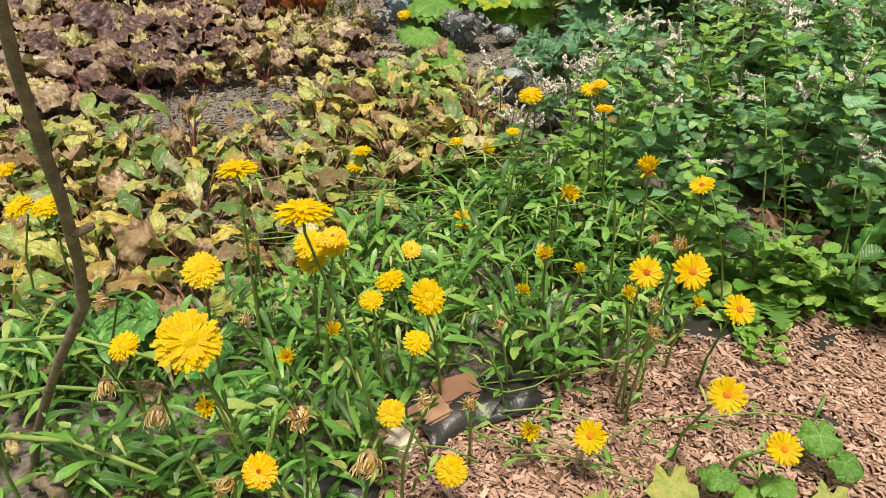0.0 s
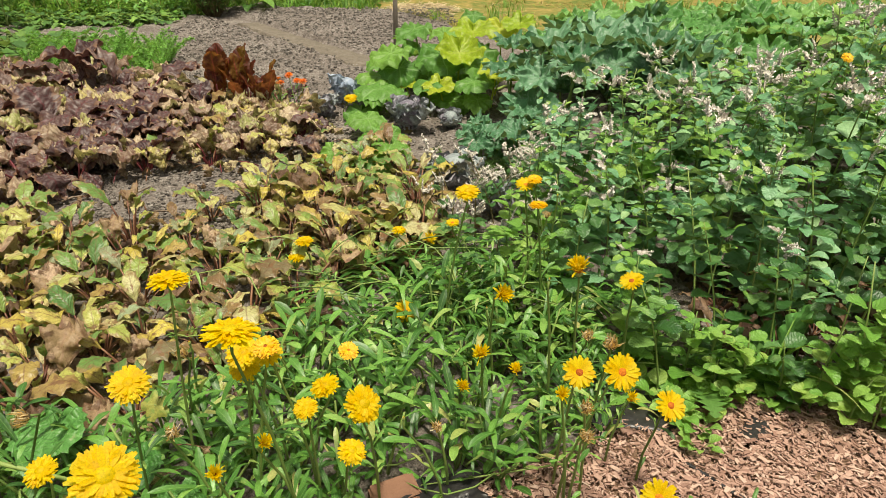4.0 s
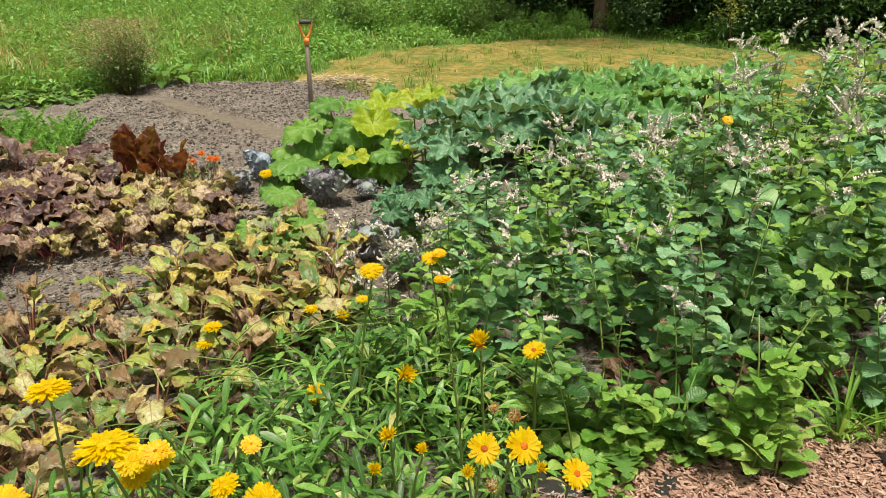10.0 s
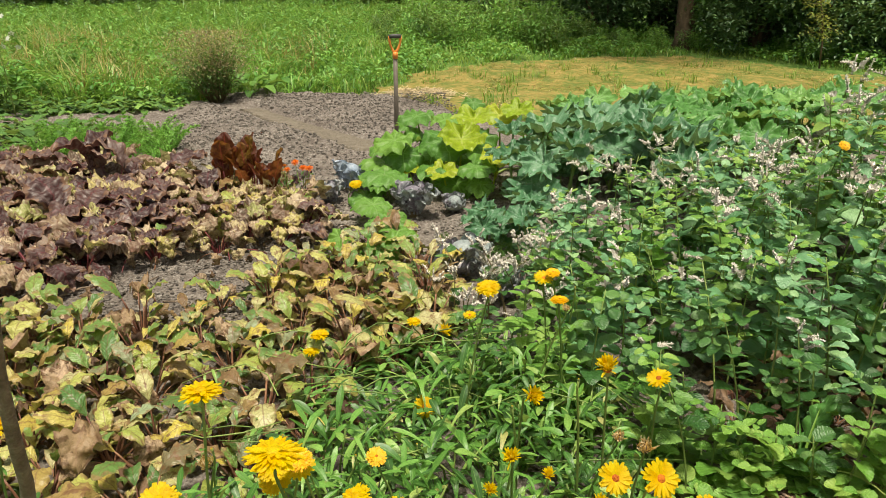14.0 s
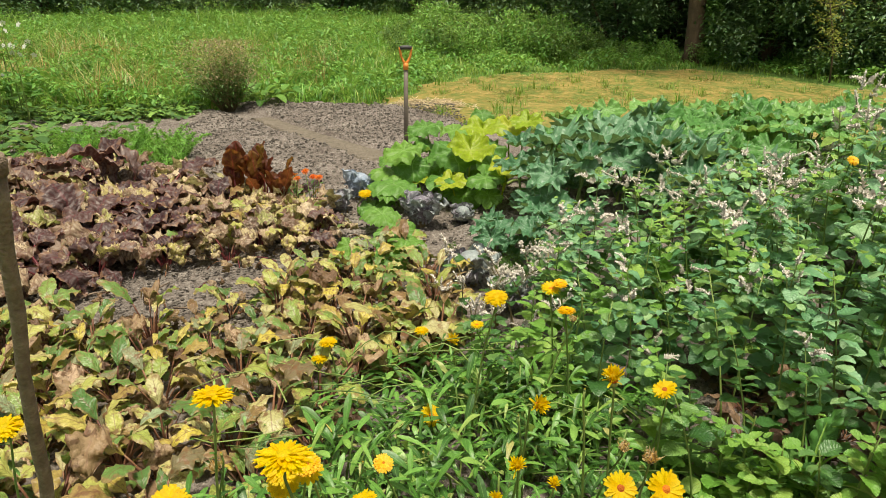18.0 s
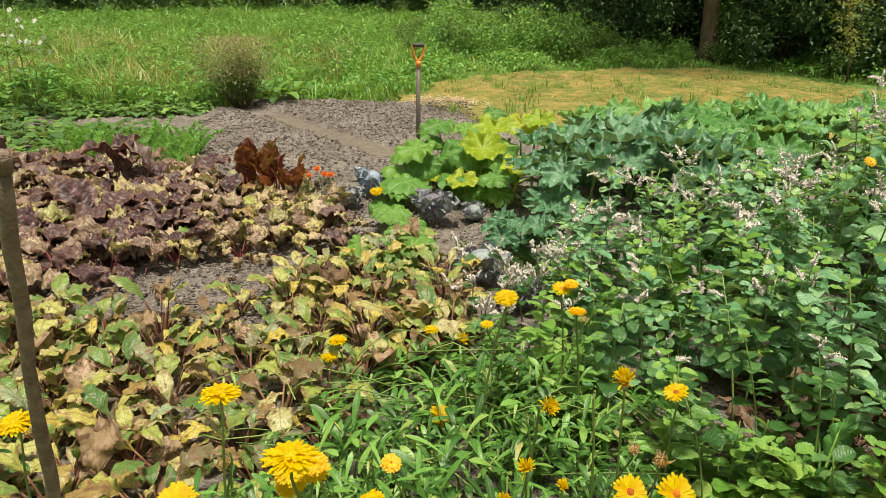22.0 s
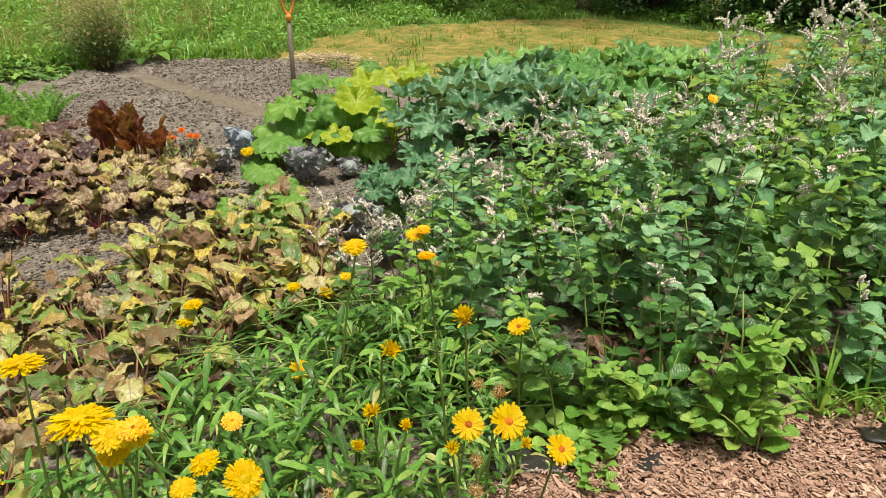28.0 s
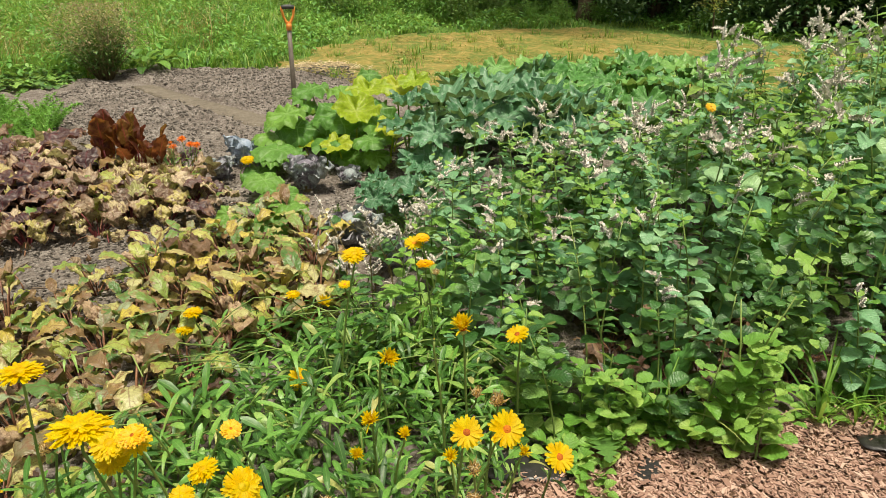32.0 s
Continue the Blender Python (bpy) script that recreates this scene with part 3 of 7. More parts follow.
def place(x, y, z=0.0, turn=0.0, size=1.0, lean=0.0, way=0.0):
    """A pose on the ground, turned, leant towards the heading 'way' and scaled."""
    m = Matrix.Translation((x, y, z)) @ Matrix.Rotation(way, 4, "Z") @ Matrix.Rotation(-lean, 4, "X") @ Matrix.Rotation(turn - way, 4, "Z")
    return m @ Matrix.Diagonal((size, size, size, 1))


def inside(poly, x, y):
    hit = False
    for (x1, y1), (x2, y2) in zip(poly, poly[1:] + poly[:1]):
        if (y1 > y) != (y2 > y) and x < (x2 - x1) * (y - y1) / (y2 - y1) + x1:
            hit = not hit
    return hit


def ragged(poly, x, y, reach=0.28):
    """Like inside(), with an outline that wanders."""
    return inside(poly, x + reach * noise.noise((x * 1.7, y * 1.7, 31)) + 0.5 * reach * noise.noise((x * 6, y * 6, 33)), y + reach * noise.noise((x * 1.7, y * 1.7, 37)) + 0.5 * reach * noise.noise((x * 6, y * 6, 39)))


def scatter(poly, gap, rng, most=5000):
    """Points in a plan outline, no two nearer than gap."""
    xs, ys = [p[0] for p in poly], [p[1] for p in poly]
    out, grid, miss = [], {}, 0
    while miss < 400 and len(out) < most:
        x, y = rng.uniform(min(xs), max(xs)), rng.uniform(min(ys), max(ys))
        miss += 1
        if not inside(poly, x, y):
            continue
        i, j = int(x // gap), int(y // gap)
        if all((x - a) ** 2 + (y - c) ** 2 > gap * gap for di in (-1, 0, 1) for dj in (-1, 0, 1) for a, c in grid.get((i + di, j + dj), ())):
            out.append((x, y))
            grid.setdefault((i, j), []).append((x, y))
            miss = 0
    return out


def pool(name, count, maker, mats, seed):
    rng = random.Random(seed)
    made = []
    for _ in range(count):
        b = Build()
        maker(b, rng)
        made.append(b.mesh(name, mats))
    return made

# ---- ground ----


def axis(near, far, fine, grow):
    """Grid lines: fine up to near, then ever wider to far."""
    out, p, s = [0.0], 0.0, fine
    while p < far:
        p += s
        out.append(p)
        if p > near:
            s *= grow
    return out


def make_ground():
    half = axis(12, 480, 0.6, 1.5)
    xs = [-v for v in half[:0:-1]] + half
    ys = [-v for v in half[:0:-1]] + axis(26, 480, 0.6, 1.5)
    verts = [(x, y, ground_z(x, y) - 0.02 + 0.02 * noise.noise((x * 0.9, y * 0.9, 0))) for y in ys for x in xs]
    w = len(xs)
    faces = [(j * w + i, j * w + i + 1, (j + 1) * w + i + 1, (j + 1) * w + i) for j in range(len(ys) - 1) for i in range(w - 1)]
    tagged(new("ground", mesh("ground", verts, faces, [TURF])), "gently rising green meadow ground round the garden", "ground", "", "structure")


def sheet(name, x0, x1, y0, y1, step, height, mat, label, category, edge=None, wander=False):
    """A grid laid on the ground; height(x, y) gives its top, edge drops it under the turf outside an outline."""
    nx, ny = int((x1 - x0) / step) + 1, int((y1 - y0) / step) + 1
    verts, keep = [], []
    for j in range(ny):
        for i in range(nx):
            x, y = x0 + i * step, y0 + j * step
            ok = edge is None or (ragged(edge, x, y) if wander else inside(edge, x, y))
            keep.append(ok)
            verts.append((x, y, ground_z(x, y) + (height(x, y) if ok else -0.08)))
    faces = []
    for j in range(ny - 1):
        for i in range(nx - 1):
            q = (j * nx + i, j * nx + i + 1, (j + 1) * nx + i + 1, (j + 1) * nx + i)
            if any(keep[k] for k in q):
                faces.append(q)
    return tagged(new(name, mesh(name, verts, faces, [mat])), label, category, "", "structure")


def clods(x, y):
    a = noise.noise((x * 8, y * 8, 1.0)) * 0.016 + noise.noise((x * 19, y * 19, 4.0)) * 0.014
    tilled = 1.0 if y > 5.2 else 0.35
    strip = abs((x + 2.0) * 0.79 - (7.43 - y) * 0.61 + 0.02 * noise.noise((x * 4, y * 4, 2))) if y > 5 else 9
    ridge = 0.05 * noise.noise((x * 2.1, y * 2.1, 7.0)) + 0.03
    if strip < 0.17:
        return 0.012 + a * 0.25
    return 0.02 + a * (1.6 if y > 5.2 else 1.0) + max(0, ridge) * tilled


SOIL_EDGE = [(-4.2, 1.0), (-1.0, 0.3), (-0.33, 0.35), (-0.2, 0.92), (0.0, 1.06), (0.35, 1.22), (0.48, 1.36), (0.8, 1.42), (1.6, 1.44), (3.6, 1.6), (4.2, 4.0),
             (3.6, 6.2), (1.4, 6.4), (0.15, 7.2), (-0.1, 7.9), (-0.75, 8.55), (-1.4, 8.75), (-1.95, 8.9), (-2.35, 9.2), (-2.75, 8.6), (-3.0, 7.75), (-4.6, 7.6), (-4.6, 3)]
make_ground()
sheet("soil_bed", -4.6, 4.2, 0.3, 9.3, 0.035, clods, SOIL, "stony grey-brown garden soil, freshly dug at the back", "soil", SOIL_EDGE)
sheet("trodden_strip", -2.35, -0.35, 5.2, 7.9, 0.035,
      lambda x, y: 0.032 + 0.006 * noise.noise((x * 12, y * 12, 3)), PATH_SOIL, "smooth trodden earth strip across the dug bed", "footpath",
      [(-2.22, 7.62), (-2.02, 7.72), (-1.25, 6.65), (-0.5, 5.75), (-0.55, 5.5), (-0.78, 5.55), (-1.45, 6.45)])
CHIP_EDGE = [(-0.32, -1.6), (3.4, -1.6), (3.4, 1.5), (1.6, 1.47), (0.8, 1.44), (0.46, 1.38), (0.33, 1.22), (0.0, 1.09), (-0.18, 0.95), (-0.3, 0.72)]
chip_path = sheet("chip_path", -0.4, 3.4, -1.6, 1.55, 0.04, lambda x, y: 0.032 + 0.012 * noise.noise((x * 5, y * 5, 9)), CHIP_BASE,
                  "garden path of pinkish brown wood chips", "path", CHIP_EDGE)
DRY_EDGE = [(-0.7, 8.75), (-0.75, 9.4), (-0.35, 10.2), (0.4, 10.9), (1.5, 11.3), (2.8, 11.6), (4.0, 11.7), (4.9, 11.1), (5.6, 10.2), (7.5, 9.2), (8.5, 7.4), (6.0, 6.4), (3.5, 6.5),
            (1.2, 6.9), (0.3, 7.6)]
sheet("dry_turf", -1.2, 8.6, 6.2, 12.2, 0.08, lambda x, y: 0.02 + 0.02 * noise.noise((x * 2, y * 2, 5)), DRY_TURF,
      "mown yellow dry grass patch in the meadow", "dry grass", DRY_EDGE, True)


def chip_block(rng, x, y, z, size=1.0):
    """A flat shred of bark or wood with uneven sides."""
    big = rng.random() ** 3
    l = rng.uniform(0.003, 0.008) * size * (1 + 1.3 * big)
    w = l * rng.uniform(0.16, 0.62)
    h = rng.uniform(0.0003, 0.0009)
    k = rng.uniform(0.3, 1.0)
    v = [(-l, -w * rng.uniform(0.5, 1), -h), (l * rng.uniform(0.6, 1), -w * k, -h), (l, w * k * rng.uniform(0.2, 1), -h), (-l * rng.uniform(0.5, 1.1), w, -h)]
    v += [(p[0] * 0.94, p[1] * 0.9, h * rng.uniform(0.7, 1.4)) for p in v]
    f = [(0, 3, 2, 1), (4, 5, 6, 7), (0, 1, 5, 4), (1, 2, 6, 5), (2, 3, 7, 6), (3, 0, 4, 7)]
    m = pose(x, y, z, rng.gauss(0, 9), rng.gauss(0, 8), rng.uniform(0, 360))
    return v, f, m


def make_chips():
    rng = random.Random(5)
    stock = []
    for _ in range(14):
        v, f, _m = chip_block(rng, 0, 0, 0, 1.15)
        stock.append(mesh("wood_chip", v, f, [CHIP], smooth=False))
    for k in range(300):
        x, y = rng.uniform(-0.1, 1.2), rng.uniform(0.78, 1.33)
        if inside(CHIP_EDGE, x, y):
            part("wood_chip", stock[k % 14], chip_path, pose(x, y, 0.047, rng.gauss(0, 14), rng.gauss(0, 12), rng.uniform(0, 360)))
    b = Build()
    for k in range(48000):
        x, y = rng.uniform(-0.3, 2.0), rng.uniform(0.6, 1.5)
        if inside(CHIP_EDGE, x, y):
            v, f, m = chip_block(rng, x, y, 0.036 + rng.uniform(0, 0.010))
            b.add(v, f, None, 0, m)
    tagged(part("loose_wood_chips", b.mesh("loose_wood_chips", [CHIP], False), chip_path, None, "dense scatter of small wood chips"), kind="stuff")


def make_pebbles():
    rng = random.Random(6)
    b = Build()
    for k in range(14000):
        if k % 3:
            y = rng.uniform(3.4, 8.7)
            x, s = rng.uniform(-2.7, 0.9 - 0.1 * y), rng.uniform(0.003, 0.008) * (1 + 1.2 * rng.random() ** 6) * (1 + 0.05 * y)
            if y > 5.2 and clods(x, y) < 0.018:
                continue
        else:
            x, y, s = rng.uniform(-2.2, -0.3), rng.uniform(2.3, 3.6), rng.uniform(0.003, 0.007) * (1 + 1.5 * rng.random() ** 8)
        b.ball((x, y, 0.03 + clods(x, y) * 0.7 - 0.005), s, 0, 5, 3, 0.7, 0.25, rng)
    tagged(new("soil_crumbs", b.mesh("soil_crumbs", [PEBBLE], False)), "small grey stones and clods strewn on the soil", "stones", "", "stuff")


make_chips()
make_pebbles()


def blades(name, spots, mat, label, category):
    """Grass: every blade is a bent, pointed strip of its own. spots: rows of x, y, height, width, lean."""
    s = np.asarray(spots, dtype=np.float64)
    n = len(s)
    r = np.random.RandomState(len(s))
    a, h, w = r.uniform(0, 6.283, n), s[:, 2], s[:, 3]
    lean = h * s[:, 4]
    base = np.stack([s[:, 0], s[:, 1], 0.08 * np.clip(s[:, 1] - 9, 0, 16) - 0.02], 1)
    side = np.stack([-np.sin(a), np.cos(a), 0 * a], 1) * w[:, None] * 0.5
    ahead = np.stack([np.cos(a), np.sin(a), 0 * a], 1) * lean[:, None]
    up = np.array([0, 0, 1.0])
    mid = base + ahead * 0.3 + up * (h * 0.6)[:, None]
    tip = base + ahead + up * (h * r.uniform(0.8, 1.0, n))[:, None]
    v = np.stack([base - side, base + side, mid + side * 0.8, mid - side * 0.8, tip], 1).reshape(-1, 3)
    i = np.arange(n)[:, None] * 5
    faces = np.concatenate([i + [0, 1, 2, 3], ], 1).tolist() + (i + [3, 2, 4]).tolist()
    uv = np.tile(np.array([(0, -0.5), (0, 0.5), (0.6, 0.5), (0.6, -0.5), (1, 0)], dtype=np.float32), (n, 1))
    return tagged(new(name, mesh(name, v.tolist(), faces, [mat], None, uv)), label, category, "", "stuff")


MEADOW_EDGE = [(-13, 7.9), (-4.6, 7.7), (-3.1, 7.9), (-2.8, 8.7), (-2.4, 9.3), (-1.9, 9.0), (-0.8, 8.8), (-0.75, 9.5), (-0.3, 10.4), (0.5, 11.1), (1.6, 11.5), (3, 11.8), (4.2, 11.9),
               (5.1, 11.4), (6, 10.5), (9, 9.6), (9, 14), (4.5, 13), (3.5, 15), (2.2, 21), (-13, 23)]


def tuft_rows(rng, x, y, n, tall, wide, spread, lean):
    """Blades of one tuft, from a common foot."""
    return [(x + rng.gauss(0, spread), y + rng.gauss(0, spread), tall * rng.uniform(0.45, 1.15), wide * rng.uniform(0.6, 1.4), lean * rng.uniform(0.3, 1.6)) for _ in range(n)]


def make_meadow():
    rng = random.Random(8)
    rows, coarse = [], []
    while len(rows) < 52000:
        y = 7.8 + 14.5 * rng.random() ** 1.5
        x = rng.uniform(-13, 9)
        if not ragged(MEADOW_EDGE, x, y):
            continue
        tall = 0.10 + 0.12 * max(0, min(1, (-1.5 - x) / 3)) + 0.10 * noise.noise((x * 0.9, y * 0.9, 3)) + 0.008 * (y - 8)
        if x > 2.5 or (x > -0.9 and y < 12):
            tall *= 0.6
        rows.append((x, y, max(0.06, tall * rng.uniform(0.6, 1.35)), rng.uniform(0.006, 0.016), rng.uniform(0.2, 1.5)))
    k = 0
    while k < 2600:
        y = 7.9 + 14 * rng.random() ** 1.4
        x = rng.uniform(-13, 7)
        if not ragged(MEADOW_EDGE, x, y) or noise.noise((x * 1.1, y * 1.1, 51)) < -0.25 + 0.3 * rng.random():
            continue
        k += 1
        tall = (0.22 + 0.20 * max(0, min(1, (-1.0 - x) / 3))) * rng.uniform(0.6, 1.3)
        if x > 2.5 or (x > -0.9 and y < 12):
            tall *= 0.5
        coarse += tuft_rows(rng, x, y, 20, tall, 0.015, 0.05, 1.1)
    blades("meadow_grass", rows, GRASS, "tall lush green meadow grass", "grass")
    blades("coarse_grass", coarse, COARSE_GRASS, "tussocks of broad arching green grass", "grass")
    dry, tufts = [], []
    while len(dry) < 52000:
        x, y = rng.uniform(-1.0, 8.5), rng.uniform(6.4, 12.0)
        if ragged(DRY_EDGE, x, y):
            row = (x, y, rng.uniform(0.02, 0.06), rng.uniform(0.008, 0.017), rng.uniform(1.0, 3.0))
            near = max(0.0, 1.0 - (y - 7.0) / 2.2) if x < 1.8 else 0.0
            (tufts if rng.random() < 0.34 + 0.6 * near + 0.9 * noise.noise((x * 1.1, y * 1.1, 21)) else dry).append(row)
    blades("mown_dry_grass", dry, DRY_GRASS, "short cut straw-yellow grass", "dry grass")
    for _ in range(150):
        x, y = rng.uniform(-0.5, 7.5), rng.uniform(7.0, 11.8)
        if ragged(DRY_EDGE, x, y):
            tufts += tuft_rows(rng, x, y, rng.randint(10, 30), rng.uniform(0.08, 0.22), 0.010, 0.05, 0.5)
    blades("grass_tufts", tufts, GRASS, "green tufts regrowing in the mown patch", "grass")
    stalks = []
    while len(stalks) < 6000:
        x, y = rng.uniform(-9, -1.8), rng.uniform(7.9, 13)
        if ragged(MEADOW_EDGE, x, y) and noise.noise((x * 0.9, y * 0.9, 9)) > 0.0 and rng.random() < (0.1 - x) / 6:
            stalks += tuft_rows(rng, x, y, 5, rng.uniform(0.3, 0.7), 0.008, 0.06, 0.6)
    blades("dry_grass_stalks", stalks, DRY_GRASS, "tall straw-coloured seeding grass stalks", "grass")


make_meadow()

# ---- trees and shrubs that close the meadow ----


def foliage(b, n, rng, spread, size, mat=0):
    """n small pointed leaves strewn through a cloud; spread() gives a place."""
    for _ in range(n):
        p = spread()
        l, w = size * rng.uniform(0.6, 1.3), size * rng.uniform(0.3, 0.55)
        m = Matrix.Translation(p) @ Euler((rng.uniform(-0.9, 0.6), rng.uniform(-0.5, 0.5), rng.uniform(0, 6.283))).to_matrix().to_4x4()
        b.add([(0, 0, 0), (w / 2, l * 0.45, 0.12 * l), (0, l, -0.15 * l), (-w / 2, l * 0.45, 0.12 * l)], [(0, 1, 2), (0, 2, 3)],
              [(0, 0), (0.5, 0.5), (1, 0), (0.5, -0.5)], mat, m)


def shrub_meshes(seed, tall, wide, n, size):
    rng = random.Random(seed)
    stems = Build()
    tips = []
    for k in range(9):
        a = rng.uniform(0, 6.283)
        r = wide * rng.uniform(0.2, 0.75)
        top = Vector((r * math.cos(a), r * math.sin(a), tall * rng.uniform(0.55, 0.95)))
        mid = top * 0.5 + Vector((rng.gauss(0, 0.12), rng.gauss(0, 0.12), 0))
        stems.tube([(0.1 * math.cos(a), 0.1 * math.sin(a), -0.1), mid, top], [0.05, 0.03, 0.008], 5)
        for _ in range(6):
            q = mid.lerp(top, rng.random()) + Vector((rng.gauss(0, 0.3 * wide), rng.gauss(0, 0.3 * wide), rng.gauss(-0.1, 0.22 * tall)))
            tips.append(q)
    for _ in range(14):
        a = rng.uniform(0, 6.283)
        tips.append(Vector((wide * 0.8 * math.cos(a), wide * 0.8 * math.sin(a), tall * rng.uniform(0.05, 0.4))))

    def spread():
        c = rng.choice(tips)
        p = c + Vector((rng.gauss(0, 0.15 * wide), rng.gauss(0, 0.15 * wide), rng.gauss(0, 0.07 * tall)))
        p.z = max(0.03, p.z)
        return p
    crown = Build()
    foliage(crown, n, rng, spread, size)
    return stems.mesh("stem", [TRUNK_BARK]), crown.mesh("crown", [SHRUB])


SHRUBS = [shrub_meshes(k, 2.4, 1.3, 8500, 0.115) for k in (1, 2, 3)]
SHRUB_SPOTS = [(2.9, 15.6, 1.0), (3.4, 14.2, 0.8), (5.5, 12.5, 0.85), (6.5, 11.7, 0.85), (7.5, 11.1, 0.9), (8.6, 10.3, 0.95), (2.2, 17.4, 1.0), (1.2, 19.0, 1.0), (-0.8, 20.3, 1.0), (-3.0, 20.2, 1.0),
               (-5.4, 19.8, 1.0), (-8.0, 19.2, 1.05), (-10.6, 18.4, 1.1), (-13.0, 17.0, 1.2), (4.6, 15.2, 1.3), (6.4, 14.9, 1.4), (8.4, 13.6, 1.5), (10.6, 11.8, 1.5), (3.2, 18.4, 1.5),
               (-2.0, 24.0, 1.7), (-6.5, 24.6, 1.7), (-11.0, 24.4, 1.7), (1.0, 23.0, 1.7), (-15.0, 22.5, 1.7), (12.0, 9.4, 1.4)]


def make_shrubs():
    rng = random.Random(11)
    for k, (x, y, s) in enumerate(SHRUB_SPOTS):
        stem, crown = SHRUBS[k % 3]
        root = thing("shrub", place(x, y, ground_z(x, y), rng.uniform(0, 6.28), s), "dense dark green leafy shrub at the meadow edge", "shrub", "shrubs behind the meadow")
        part("stem", stem, root)
        part("crown", crown, root)
    x, y = 4.35, 12.6
    z = ground_z(x, y)
    root = thing("tree", pose(x, y, z), "old tree with a brown trunk hung with ivy", "tree")
    b = Build()
    b.tube([(0, 0, -0.1), (0.0, 0, 0.15), (-0.03, 0, 0.7), (-0.08, 0.02, 1.8), (-0.02, 0.1, 3.4), (0.1, 0.2, 5.2)], [0.27, 0.18, 0.15, 0.145, 0.14, 0.11], 12)
    b.tube([(-0.05, 0, 2.2), (-0.7, -0.3, 3.0), (-1.7, -0.6, 3.7)], [0.09, 0.06, 0.02], 7)
    b.tube([(0.0, 0.05, 2.9), (0.9, -0.2, 3.6), (2.0, -0.6, 4.1)], [0.09, 0.06, 0.02], 7)
    part("trunk", b.mesh("trunk", [TRUNK_BARK]), root)
    iv = Build()
    foliage(iv, 800, rng, lambda: Vector((0.17 + rng.gauss(0, 0.09), -0.12 + rng.gauss(0, 0.08), rng.uniform(0.0, 2.4))), 0.12)
    part("ivy", iv.mesh("ivy", [IVY]), root, None, "green ivy climbing the bark")
    cr = Build()

    def spread():
        a, r = rng.uniform(0, 6.283), 2.6 * math.sqrt(rng.random())
        return Vector((r * math.cos(a), r * math.sin(a), 3.9 + rng.gauss(0, 0.7)))
    foliage(cr, 5000, rng, spread, 0.17)
    part("crown", cr.mesh("crown", [SHRUB]), root)
    # Two more trees; their crowns, out of view, are added to shade the meadow's edge.
    for x, y, turn in ((7.6, 13.9, 140), (10.2, 12.4, 60)):
        tagged(copy_thing(root, pose(x, y, ground_z(x, y), 0, 0, turn)), "tree with a dark trunk half hidden behind shrubs, crown added for shade")


make_shrubs()


def make_meadow_leaves():
    """Broad small leaves of clover, dock and nettle mixed through the grass."""
    rng = random.Random(12)
    b = Build()
    n = 0
    while n < 42000:
        y = 7.9 + 11.5 * rng.random() ** 1.4
        x = rng.uniform(-12, 8)
        if not inside(MEADOW_EDGE, x, y):
            continue
        c = noise.noise((x * 1.3, y * 1.3, 15))
        if rng.random() > 0.40 + 1.2 * c:
            continue
        top = 0.10 + 0.28 * max(0, c) + (0.16 if x < -2.2 else 0)
        for _ in range(3):
            p = Vector((x + rng.gauss(0, 0.05), y + rng.gauss(0, 0.05), ground_z(x, y) + top * rng.uniform(0.4, 1.15)))
            foliage(b, 1, rng, lambda: p, rng.uniform(0.06, 0.12))
            n += 1
    tagged(new("meadow_herbs", b.mesh("meadow_herbs", [HERB])), "small broad leaves growing through the meadow grass", "herbs", "", "stuff")


make_meadow_leaves()

# ---- spade and garden edging ----


def make_spade():
    x, y = -0.372, 5.60
    root = thing("spade", pose(x, y, 0.0, 1.0, 0.3, 12), "garden spade with an orange handle stuck upright in dug soil", "spade")
    b = Build()
    b.tube([(0, 0, 0.02), (0, 0, 0.4), (0, 0, 0.76)], [0.0205, 0.0185, 0.017], 12)
    part("shaft", b.mesh("shaft", [SHAFT]), root, None, "weathered grey-brown shaft")
    h = Build()
    h.tube([(0, 0, 0.735), (0, 0, 0.765), (0, 0, 0.785)], [0.021, 0.022, 0.020], 12)
    for s in (-1, 1):
        h.tube([(0, 0, 0.772), (s * 0.019, 0, 0.80), (s * 0.037, 0, 0.838), (s * 0.045, 0, 0.885), (s * 0.043, 0, 0.905)], [0.016, 0.0115, 0.010, 0.010, 0.0105], 8)
    handle = part("handle", h.mesh("handle", [ORANGE_PLASTIC]), root, None, "bright orange plastic D-shaped handle")
    g = Build()
    g.tube([(-0.047, 0, 0.9), (-0.02, 0, 0.905), (0.02, 0, 0.905), (0.047, 0, 0.9)], [0.0155, 0.0165, 0.0165, 0.0155], 10)
    part("grip", g.mesh("grip", [GREY_GRIP]), handle, None, "dark grey rubber grip bar")
    bl = Build()
    w, t = 0.09, 0.006
    pts = [(-w, 0.06), (-0.03, 0.075), (0.03, 0.075), (w, 0.06), (w * 0.95, -0.14), (0, -0.2), (-w * 0.95, -0.14)]
    n = len(pts)
    v = [(p[0], -t + 0.4 * p[0] ** 2, p[1]) for p in pts] + [(p[0], t + 0.4 * p[0] ** 2, p[1]) for p in pts]
    bl.add(v, [tuple(range(n))[::-1], tuple(range(n, 2 * n))] + [(k, (k + 1) % n, (k + 1) % n + n, k + n) for k in range(n)])
    part("blade", bl.mesh("blade", [STEEL], False), root, None, "steel blade buried in the soil")


